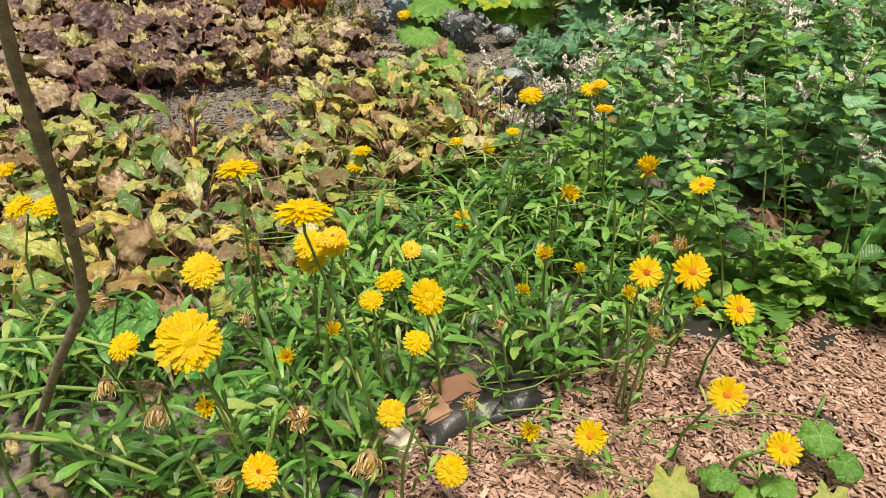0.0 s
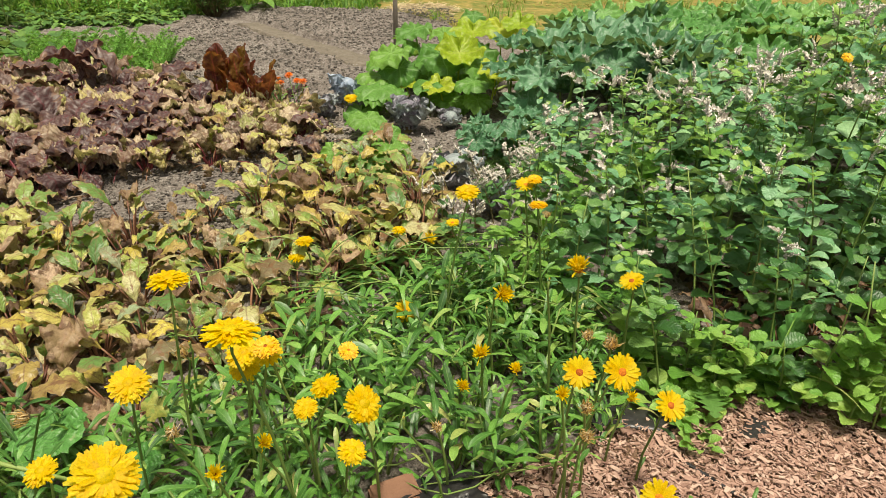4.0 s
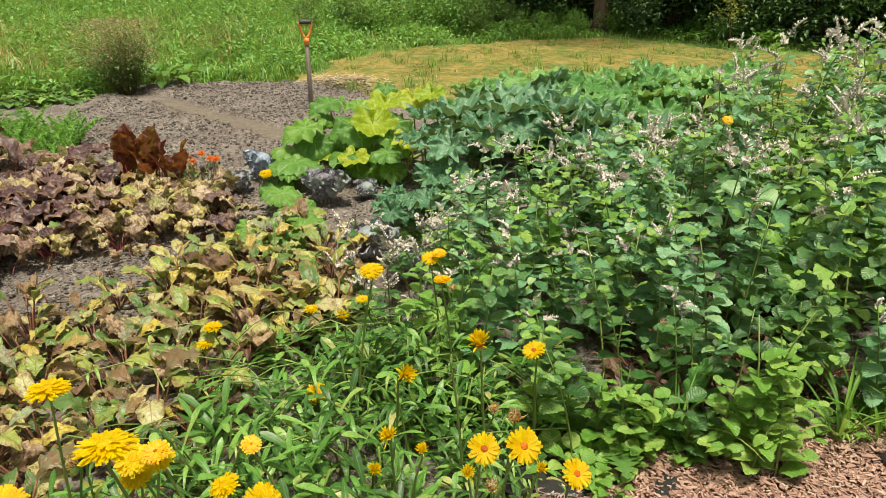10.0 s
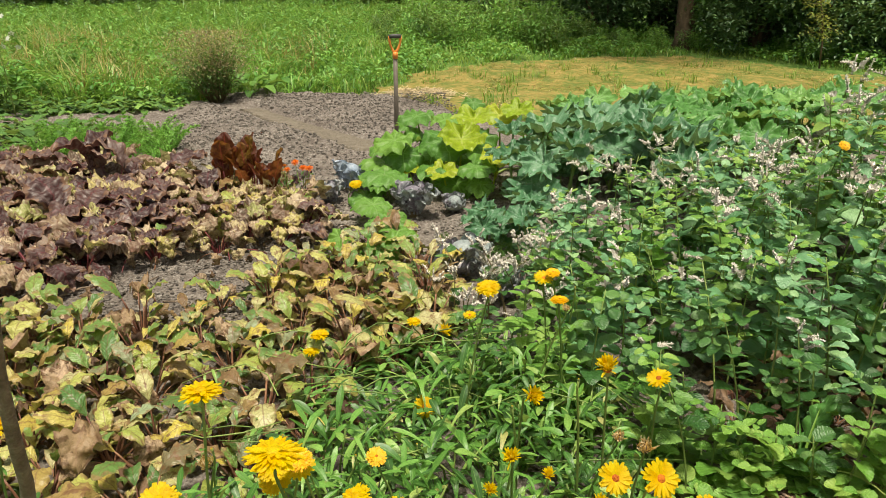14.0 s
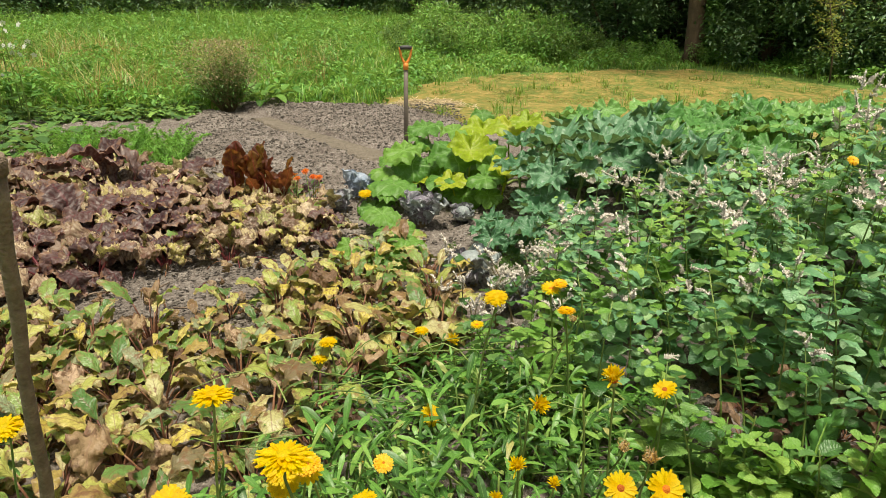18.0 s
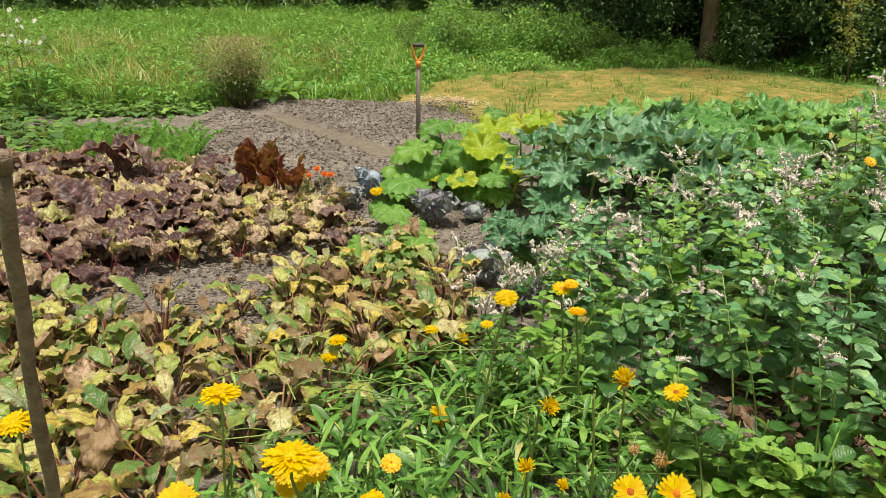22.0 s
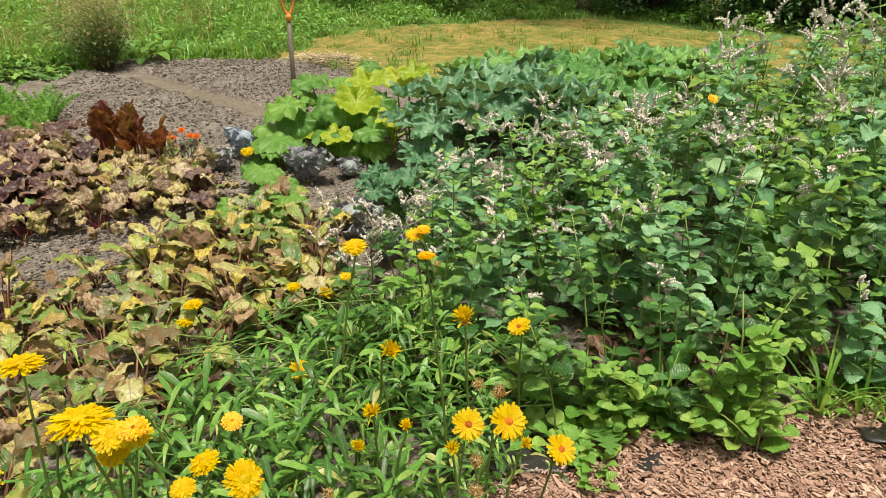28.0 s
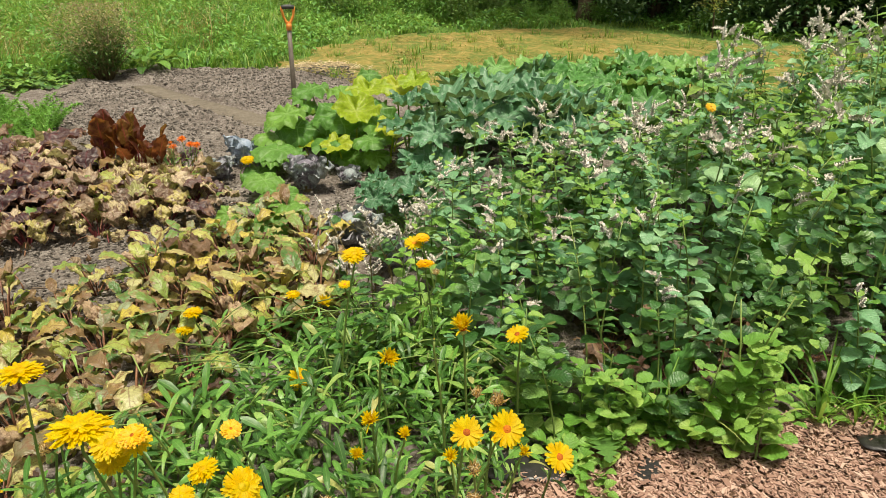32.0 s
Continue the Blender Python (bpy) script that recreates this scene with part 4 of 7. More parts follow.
def make_stick():
    """A crooked branch that leans over the bed, with a knee half way up."""
    rng = random.Random(3)
    foot = Vector((-0.86, 0.79, 0.0))
    root = thing("wooden_stake", Matrix.Translation(foot), "crooked brown branch set upright as a plant stake", "stake")
    line = [(-0.89, 0.80, -0.08), (-0.86, 0.785, 0.02), (-0.79, 0.755, 0.15), (-0.727, 0.725, 0.268), (-0.688, 0.708, 0.324), (-0.633, 0.683, 0.406), (-0.581, 0.661, 0.48),
            (-0.526, 0.64, 0.551), (-0.483, 0.622, 0.606), (-0.475, 0.615, 0.632), (-0.460, 0.601, 0.679), (-0.446, 0.587, 0.728), (-0.433, 0.573, 0.775), (-0.424, 0.560, 0.818),
            (-0.411, 0.546, 0.862), (-0.397, 0.530, 0.922), (-0.378, 0.510, 0.985), (-0.362, 0.491, 1.045), (-0.352, 0.480, 1.085), (-0.345, 0.472, 1.112)]
    n = len(line)
    pts = [Vector(p) - foot + Vector((rng.gauss(0, 0.0012) + (0.003 if p[2] > 0.65 else 0), rng.gauss(0, 0.0012), 0)) for p in line]
    radii = [(0.0074 - 0.0023 * k / n) * rng.uniform(0.93, 1.08) for k in range(n)]
    radii[8] *= 1.12
    b = Build()
    b.tube(pts, radii, 12)
    part("main_branch", b.mesh("main_branch", [BARK]), root)
    t = Build()
    p = pts[11]
    t.tube([p, p + Vector((0.013, -0.002, 0.003)), p + Vector((0.029, -0.004, 0.012))], [0.006, 0.0052, 0.0046], 8)
    part("twig_stub", t.mesh("twig_stub", [BARK]), root, None, "short broken side twig")
    c = Build()
    c.tube([pts[-1] - Vector((0, 0, 0.006)), pts[-1] + Vector((0.001, -0.001, 0.004)), pts[-1] + Vector((0.002, -0.002, 0.009))], [0.0060, 0.0068, 0.005], 10)
    part("knob", c.mesh("knob", [BARK]), root, None, "rough broken top end")
    d = Build()
    d.tube([(-0.10, 0.06, 0.10), (-0.02, 0.02, 0.13), (0.06, -0.06, 0.10), (0.11, -0.14, 0.03)], [0.012, 0.015, 0.014, 0.011], 8)
    tagged(thing("fallen_branch", pose(-0.72, 0.70, 0.0), "dark rough branch lying at the foot of the stake", "branch", "", d.mesh("fallen_branch", [BARK])))


def make_brick(x, y, z, turn, tilt, mat, label, size=(0.055, 0.035, 0.03)):
    rng = random.Random(int(x * 1000) + 77)
    bm = bmesh.new()
    bmesh.ops.create_cube(bm, size=2.0)
    bmesh.ops.scale(bm, vec=size, verts=bm.verts)
    bmesh.ops.bevel(bm, geom=bm.edges[:], offset=0.006, segments=2, affect="EDGES")
    for v in bm.verts:
        v.co += Vector((rng.gauss(0, 0.0015), rng.gauss(0, 0.0015), rng.gauss(0, 0.0015)))
    me = bpy.data.meshes.new("brick")
    bm.to_mesh(me)
    bm.free()
    me.materials.append(mat)
    thing("edging_brick", pose(x, y, z, tilt, 0, turn), label, "brick", "bricks edging the bed", me)


def crumpled(name, x, y, w, d, turn, lift, label, seed):
    """A rumpled piece of black sheet with thickness."""
    rng = random.Random(seed)
    nx, ny = 14, 9
    top = []
    for j in range(ny + 1):
        for i in range(nx + 1):
            u, v = i / nx - 0.5, j / ny - 0.5
            n1 = noise.noise((u * 4 + seed, v * 4, seed)) * lift + noise.noise((u * 9, v * 9 + seed, 2)) * lift * 0.35
            top.append((u * w * (1 + 0.12 * math.sin(v * 9 + seed)), v * d * (1 + 0.2 * math.sin(u * 8)), 0.052 + abs(n1) + lift * 0.5 * (1 - 4 * v * v)))
    k = nx + 1
    n = len(top)
    verts = top + [(p[0], p[1], p[2] - 0.003) for p in top]
    faces = [(j * k + i, j * k + i + 1, (j + 1) * k + i + 1, (j + 1) * k + i) for j in range(ny) for i in range(nx)]
    faces += [tuple(q + n for q in f[::-1]) for f in faces]
    rim = [i for i in range(nx)] + [j * k + nx for j in range(ny)] + [ny * k + i for i in range(nx, 0, -1)] + [j * k for j in range(ny, 0, -1)]
    faces += [(rim[a], rim[a] + n, rim[(a + 1) % len(rim)] + n, rim[(a + 1) % len(rim)]) for a in range(len(rim))]
    thing(name, pose(x, y, -0.012, 0, 0, turn), label, "plastic sheet", "", mesh(name, verts, faces, [BLACK_PLASTIC]))


make_spade()
make_stick()
make_brick(-0.165, 0.935, 0.05, 78, 6, LIMED_BRICK, "white-limed broken brick end at the bed's edge", (0.05, 0.03, 0.026))
make_brick(-0.225, 0.915, 0.045, 70, -8, BRICK, "small broken red brick beside the bed", (0.045, 0.028, 0.026))
make_brick(-0.125, 0.985, 0.05, 40, 10, BRICK, "orange-brown brick leaning on the black sheet", (0.05, 0.03, 0.03))
make_brick(-0.07, 1.055, 0.05, 25, 4, BRICK, "orange-brown brick half under marigold leaves", (0.05, 0.035, 0.03))
crumpled("weed_sheet", -0.02, 1.03, 0.30, 0.11, 32, 0.045, "rumpled black plastic weed sheet along the bed", 1)
crumpled("weed_sheet", -0.28, 0.74, 0.20, 0.10, 62, 0.04, "rumpled black plastic sheet under the bed's edge", 5)
crumpled("weed_sheet", 0.50, 1.345, 0.24, 0.13, 8, 0.012, "flat black plastic sheet showing through the chips", 2)
crumpled("weed_sheet", 0.775, 1.285, 0.085, 0.05, 40, 0.008, "torn scrap of black plastic among the chips", 3)
crumpled("weed_sheet", 0.65, 1.09, 0.24, 0.010, -50, 0.006, "narrow black plastic edge poking out of chips", 4)
crumpled("weed_sheet", 1.50, 1.30, 0.26, 0.12, 15, 0.02, "black plastic sheet showing beside the chip path", 6)

# ---- beets ----


def beet_leaf(size, lift, droop, wave, curl, fold=0.3, crinkle=0.17, twist=1.0, wide=1.0):
    def maker(b, rng):
        l = size * rng.uniform(0.75, 1.2)
        blade(b, beet_outline, l, l * rng.uniform(0.42, 0.60) * wide, 20, 10, rng.uniform(lift - 0.35, lift + 0.3), droop * rng.uniform(0.5, 1.5), fold * rng.uniform(0.3, 1.3),
              wave * rng.uniform(0.6, 1.4), rng.uniform(14, 22), 0.04, l * rng.uniform(0.7, 1.2), 0.0035, 1.35, curl * rng.uniform(-0.2, 1.2), rng.uniform(-twist, twist), rng, 1, 0, crinkle, 0.018, 7.0)
    return maker


BEET_POOLS = {
    "green": pool("leaf", 10, beet_leaf(0.125, 0.95, 1.5, 0.20, 0.2, 0.12, 0.08), [BEET_YELLOWING, BROWN_STALK], 21),
    "dry": pool("leaf", 6, beet_leaf(0.115, 0.5, 2.4, 0.5, 0.8, 0.2, 0.26), [BEET_DRY, BROWN_STALK], 22),
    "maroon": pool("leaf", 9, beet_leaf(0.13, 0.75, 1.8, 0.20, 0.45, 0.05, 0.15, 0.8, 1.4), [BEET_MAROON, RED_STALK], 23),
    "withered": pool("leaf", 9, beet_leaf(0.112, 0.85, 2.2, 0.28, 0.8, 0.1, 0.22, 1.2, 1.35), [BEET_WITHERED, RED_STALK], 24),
    "upright": pool("leaf", 5, beet_leaf(0.165, 1.4, 0.5, 0.2, -0.1, 0.25, 0.08, 0.25, 1.05), [CHARD_RED, RED_STALK], 25),
    "tall": pool("leaf", 5, beet_leaf(0.165, 1.5, 1.7, 0.3, 0.0, 0.6, 0.2, 0.35), [BEET_MAROON, RED_STALK], 26),
}


FAR_CLUMPS = {}


def beet_plant(rng, x, y, kinds, n, size, name, label, group, open_out=0.25):
    if y > 3.4 and name == "beet_plant":
        root = thing(name, place(x, y, 0.015, rng.uniform(0, 6.28), size), label, "beet", group)
        tagged(part("foliage", rng.choice(far_clumps(tuple(kinds))), root), kind="stuff")
        return root
    root = thing(name, pose(x, y, 0.015, 0, 0, rng.uniform(0, 360)), label, "beet", group)
    for k in range(n):
        turn = k * 137.5 + rng.uniform(-25, 25)
        lean = rng.uniform(-0.1, open_out) * 57
        s = size * rng.uniform(0.75, 1.15)
        part("leaf", rng.choice(BEET_POOLS[rng.choice(kinds)]), root,
             Matrix.Rotation(radians(turn), 4, "Z") @ Matrix.Translation((0, 0.012, 0)) @ Matrix.Rotation(radians(-lean), 4, "X") @ Matrix.Diagonal((s, s, s, 1)))
    return root


def far_clumps(kinds):
    """Whole leaf crowns for the plants at the back of the bed."""
    if kinds not in FAR_CLUMPS:
        rng = random.Random(len(FAR_CLUMPS) + 5)
        made = []
        for _ in range(6):
            b = Build()
            for k in range(15):
                me = rng.choice(BEET_POOLS[rng.choice(kinds)])
                s = rng.uniform(0.75, 1.15)
                m = Matrix.Rotation(k * 2.4 + rng.uniform(-0.4, 0.4), 4, "Z") @ Matrix.Translation((0, 0.012, 0)) @ Matrix.Rotation(-rng.uniform(-0.1, 0.3), 4, "X") @ Matrix.Diagonal((s, s, s, 1))
                lb = Build()
                dark = 2 if me.materials[0] == BEET_MAROON else 3 if me.materials[0] == BEET_YELLOWING else 0
                lb.v = [tuple(v.co) for v in me.vertices]
                lb.f = [tuple(p.vertices) for p in me.polygons]
                lb.mi = [1 if p.material_index else dark for p in me.polygons]
                luv = [(0.5, 0.5)] * len(lb.v)
                for lo, d in zip(me.loops, me.uv_layers[0].data):
                    luv[lo.vertex_index] = tuple(d.uv)
                lb.uv = luv
                b.join(lb, m)
            made.append(b.mesh("foliage", [BEET_WITHERED, RED_STALK, BEET_MAROON, BEET_YELLOWING]))
        FAR_CLUMPS[kinds] = made
    return FAR_CLUMPS[kinds]


FRONT_BEET = [(-2.3, 1.3), (-2.3, 2.3), (-1.55, 2.33), (-1.1, 2.42), (-0.86, 2.6), (-0.62, 2.95), (-0.35, 3.25), (-0.18, 3.2), (-0.05, 2.85), (-0.02, 2.5), (-0.08, 2.15), (-0.3, 1.9), (-0.42, 1.6),
              (-0.62, 1.35), (-1.1, 1.22)]
BACK_BEET = [(-3.6, 2.55), (-1.9, 2.62), (-1.55, 2.85), (-1.2, 3.08), (-0.85, 3.24), (-0.68, 3.35), (-0.72, 3.75), (-0.95, 4.0), (-1.5, 4.2), (-2.2, 4.5), (-3.6, 4.8)]


def skirt(b, rng):
    """Small, dead and half-dead leaves that hang about the foot of a plant."""
    for k in range(17):
        l = rng.uniform(0.05, 0.095)
        lb = Build()
        up = k % 2
        blade(lb, beet_outline, l, l * rng.uniform(0.42, 0.6), 9, 5, rng.uniform(0.3, 1.1) if up else rng.uniform(-0.3, 0.5), rng.uniform(0.5, 2.0), 0.15, 0.35, 13, 0.03, l * rng.uniform(0.5, 1.1), 0.0025, 1.2, rng.uniform(0, 0.8),
              rng.uniform(-1, 1), rng, 1, 2 if up else 0, 0.15)
        b.join(lb, Matrix.Rotation(k * 2.4 + rng.uniform(-0.3, 0.3), 4, "Z") @ Matrix.Translation((0, rng.uniform(0.0, 0.03), 0)))


def make_beets():
    rng = random.Random(31)
    skirts = pool("dead_leaves", 7, skirt, [BEET_DEAD, BROWN_STALK, BEET_YELLOWING], 28)
    for x, y in scatter(FRONT_BEET, 0.128, rng):
        kinds = ["green"] * (10 if x > -0.6 else 7) + ["dry"] * 2
        made = beet_plant(rng, x, y, kinds, rng.randint(8, 11), rng.uniform(0.8, 1.15), "beet_plant", "beet plant with yellowing, spotted and drying leaves", "beets in the front bed")
        tagged(part("dead_leaves", rng.choice(skirts), made, Matrix.Rotation(rng.uniform(0, 6.28), 4, "Z")), kind="stuff")
    for x, y in scatter(BACK_BEET, 0.155, rng):
        dark = x < -1.45 + 0.25 * rng.gauss(0, 1)
        kinds = ["maroon"] * 4 + ["withered"] * 4 if dark else ["withered"] * 7 + ["maroon"] * 1 + ["green"] * 2
        tall = 1.0 + (0.25 if x < -1.7 else 0)
        beet_plant(rng, x, y, kinds, rng.randint(10, 14), tall * rng.uniform(0.95, 1.3), "beet_plant",
                   "dark maroon beet plant with glossy wilting leaves" if dark else "withered beet plant with curled tan and yellow leaves", "beets in the back bed", 0.3)
    for x, y, n, s in ((-1.30, 4.0, 8, 1.2), (-1.16, 3.98, 9, 1.4), (-1.02, 3.9, 8, 1.25)):
        beet_plant(rng, x, y, ["upright"], n, s, "chard_plant", "red-leaved chard with upright crinkled leaves", "red chard", 0.1)
    for x, y, s in ((-2.55, 4.0, 1.5), (-2.06, 4.0, 1.35), (-1.88, 4.0, 1.3), (-1.76, 3.95, 1.1), (-3.0, 4.3, 1.3)):
        beet_plant(rng, x, y, ["tall", "tall", "maroon"], 7, s, "chard_plant", "tall dark purple beet with long upright leaves", "tall beets", 0.15)


make_beets()

# ---- squash, courgette and cabbages ----


def squash_leaf(lo, hi, dip=-0.95, rise=0.15, **kw):
    def maker(b, rng):
        palm(b, rng.uniform(lo, hi), stalk=0.42, tilt=rng.uniform(dip, rise), lean=rng.uniform(0.05, 0.4), rng=rng, cup=rng.uniform(-0.25, 0.2), wave=rng.uniform(0.06, 0.13), **kw)
    return maker


SQUASH_POOLS = {
    "light": pool("leaf", 6, squash_leaf(0.12, 0.155, depth=0.05, teeth=0.03, pleat=0.03, seg=56, rings=8, hang=0.26, dip=-0.7, rise=0.1, bowl=0.18, rumple=0.24, star=0.4), [SQUASH_LIGHT, GREEN_STALK], 41),
    "yellow": pool("leaf", 5, squash_leaf(0.12, 0.16, depth=0.06, teeth=0.025, pleat=0.03, seg=56, rings=8, hang=0.16, dip=-0.55, rise=0.1, bowl=0.36, rumple=0.22, star=0.4), [SQUASH_YELLOW, SQUASH_YELLOW], 42),
    "courgette": pool("leaf", 8, squash_leaf(0.125, 0.165, depth=0.15, teeth=0.03, seg=72, rings=10, pleat=0.08, jag=0.22, hang=0.10, dip=-0.7, rise=0.15, bowl=0.34, rumple=0.36, star=0.6), [ZUCCHINI, GREEN_STALK], 43),
    "dark": pool("leaf", 6, squash_leaf(0.115, 0.15, depth=0.08, teeth=0.04, pleat=0.04, seg=56, rings=8, dip=-0.75, rise=0.2, bowl=0.18, hang=0.24, rumple=0.26, star=0.5), [SQUASH_DARK, GREEN_STALK], 44),
    "mildew": pool("leaf", 4, squash_leaf(0.065, 0.085, depth=0.22, teeth=0.05), [SQUASH_MILDEW, GREEN_STALK], 45),
}


def squash_plant(rng, label, leaves, category="squash", thick=1.0):
    """leaves: rows of x, y, height of the leaf, size, kind, heading in degrees."""
    cx, cy = sum(l[0] for l in leaves) / len(leaves), sum(l[1] for l in leaves) / len(leaves)
    root = thing("squash_plant", pose(cx, cy, 0.0), label, category, "squash plants")
    vine = Build()
    for k in range(3):
        l = leaves[k * (len(leaves) - 1) // 3]
        vine.tube([(0, 0, 0.03), ((l[0] - cx) * 0.5, (l[1] - cy) * 0.5 + 0.05, 0.05), (l[0] - cx, l[1] - cy, 0.03)], [0.011 * thick, 0.009 * thick, 0.006 * thick], 6)
    part("vine", vine.mesh("vine", [GREEN_STALK]), root)
    for x, y, z, s, kind, turn in leaves:
        part("leaf", rng.choice(SQUASH_POOLS[kind]), root, Matrix.Translation((x - cx, y - cy, z - 0.42 * s)) @ Matrix.Rotation(rng.gauss(0, 0.07), 4, "Y") @ Matrix.Rotation(rng.gauss(0, 0.07), 4, "X") @ Matrix.Rotation(radians(turn), 4, "Z") @ Matrix.Diagonal((s, s, s, 1)))


def leaf_field(rng, poly, gap, kinds, z0, z1, s0, s1, heading=180):
    return [(x, y, rng.uniform(z0, z1), rng.uniform(s0, s1), rng.choice(kinds), heading + rng.gauss(0, 45)) for x, y in scatter(poly, gap, rng)]


def make_squash():
    rng = random.Random(46)
    light = leaf_field(rng, [(-0.5, 4.15), (-0.2, 4.05), (0.15, 4.3), (0.3, 4.8), (-0.05, 5.2), (-0.3, 4.7)], 0.17, ["light"], 0.20, 0.36, 0.85, 1.2) + leaf_field(rng, [(-0.45, 4.0), (0.3, 4.0), (0.3, 4.8), (-0.2, 4.8)], 0.17, ["light", "yellow"], 0.08, 0.2, 0.6, 0.9)
    light += [(-0.13, 4.75, 0.42, 0.95, "light", 150), (-0.05, 4.4, 0.36, 1.0, "light", 200), (-0.3, 4.35, 0.27, 1.0, "light", 190), (-0.42, 3.75, 0.10, 0.6, "light", 180),
              (-0.38, 3.5, 0.10, 0.62, "light", 200), (-0.46, 3.32, 0.09, 0.55, "light", 160), (-0.36, 3.2, 0.12, 0.5, "light", 180), (-0.28, 3.45, 0.14, 0.68, "light", 190), (-0.24, 3.22, 0.14, 0.72, "light", 170), (-0.44, 3.62, 0.16, 0.72, "light", 200), (-0.30, 3.06, 0.12, 0.6, "light", 180),
              (-0.40, 3.95, 0.16, 0.6, "light", 180)]
    squash_plant(rng, "sprawling squash plant with soft light green leaves", light)
    squash_plant(rng, "squash plant with bright yellow-green upper leaves", [
        (0.22, 4.62, 0.44, 1.15, "yellow", 180), (0.10, 4.30, 0.37, 1.0, "yellow", 185), (0.60, 4.85, 0.47, 0.95, "yellow", 150), (0.30, 4.2, 0.28, 0.95, "yellow", 200),
        (0.42, 4.95, 0.42, 0.8, "yellow", 170), (0.22, 4.05, 0.24, 0.8, "light", 180), (0.05, 4.12, 0.22, 0.8, "yellow", 160), (0.2, 4.85, 0.50, 0.65, "light", 180)])
    for poly, z0, z1 in (([(0.3, 3.45), (0.75, 3.45), (0.8, 4.4), (0.45, 4.5)], 0.24, 0.40), ([(0.75, 4.1), (1.4, 4.0), (1.5, 4.9), (0.7, 5.0)], 0.32, 0.48),
                         ([(0.16, 3.1), (0.42, 3.0), (0.45, 3.4), (0.2, 3.4)], 0.16, 0.28), ([(1.1, 3.6), (1.75, 3.7), (1.7, 4.1), (1.1, 4.1)], 0.32, 0.44)):
        k = 0.62 if z1 < 0.3 else 1.0
        squash_plant(rng, "courgette plant with silvery blue-green jagged leaves", leaf_field(rng, poly, 0.19 * k, ["courgette"], z0, z1, 0.85 * k, 1.2 * k) + leaf_field(rng, poly, 0.19 * k, ["courgette"], z0 * 0.4, z0 * 0.8, 0.7 * k, 1.0 * k), "courgette")
    for poly, z0, z1 in (([(1.4, 4.2), (2.2, 4.2), (2.3, 5.2), (1.4, 5.2)], 0.38, 0.52), ([(2.2, 4.6), (3.2, 4.9), (3.3, 5.8), (2.2, 5.6)], 0.36, 0.52),
                         ([(0.8, 5.0), (1.9, 5.2), (1.8, 5.9), (0.9, 5.7)], 0.28, 0.42), ([(1.9, 5.4), (3.2, 5.8), (3.1, 6.3), (1.9, 6.1)], 0.26, 0.42)):
        squash_plant(rng, "large squash plant with mid green lobed leaves", leaf_field(rng, poly, 0.18, ["dark"], z0, z1, 0.9, 1.25) + leaf_field(rng, poly, 0.2, ["dark"], z0 * 0.4, z0 * 0.8, 0.7, 1.0))
    squash_plant(rng, "mildewed squash plant with yellow-mottled leaves lying on chips", [
        (0.345, 0.86, 0.085, 0.62, "mildew", 180), (0.27, 0.815, 0.065, 0.55, "mildew", 140), (0.21, 0.80, 0.065, 0.5, "mildew", 200), (0.01, 0.805, 0.07, 0.42, "mildew", 180),
        (0.60, 0.85, 0.065, 0.55, "mildew", 170), (0.385, 0.80, 0.065, 0.55, "mildew", 220), (0.55, 0.82, 0.065, 0.5, "mildew", 190)], thick=0.35)
    squash_plant(rng, "young squash plant with small green leaves on chips", [
        (0.44, 0.87, 0.09, 0.27, "light", 150), (0.50, 0.85, 0.09, 0.27, "light", 200), (0.60, 0.935, 0.12, 0.26, "light", 180), (0.645, 0.89, 0.09, 0.24, "light", 230),
        (0.47, 0.82, 0.07, 0.22, "light", 180)], thick=0.35)
    squash_plant(rng, "squash plant with broad dull green leaves among marigolds", [
        (-0.73, 1.16, 0.22, 0.55, "dark", 180), (-0.50, 1.06, 0.22, 0.42, "dark", 150), (-0.46, 0.94, 0.18, 0.42, "dark", 200), (-1.0, 1.06, 0.16, 0.5, "dark", 160), (-0.60, 1.2, 0.2, 0.5, "mildew", 160)], thick=0.6)


def cabbage_leaf(lo, hi, lift, droop, cup):
    def maker(b, rng):
        l = rng.uniform(lo, hi)
        blade(b, cabbage_outline, l, l * rng.uniform(0.95, 1.15), 20, 14, lift + rng.uniform(-0.15, 0.2), droop, 0.12, 0.36, rng.uniform(14, 20), 0.03, 0.02, 0.006, None, cup, 0, rng, 0, 0, 0.09, 0.03, 8.0)
    return maker


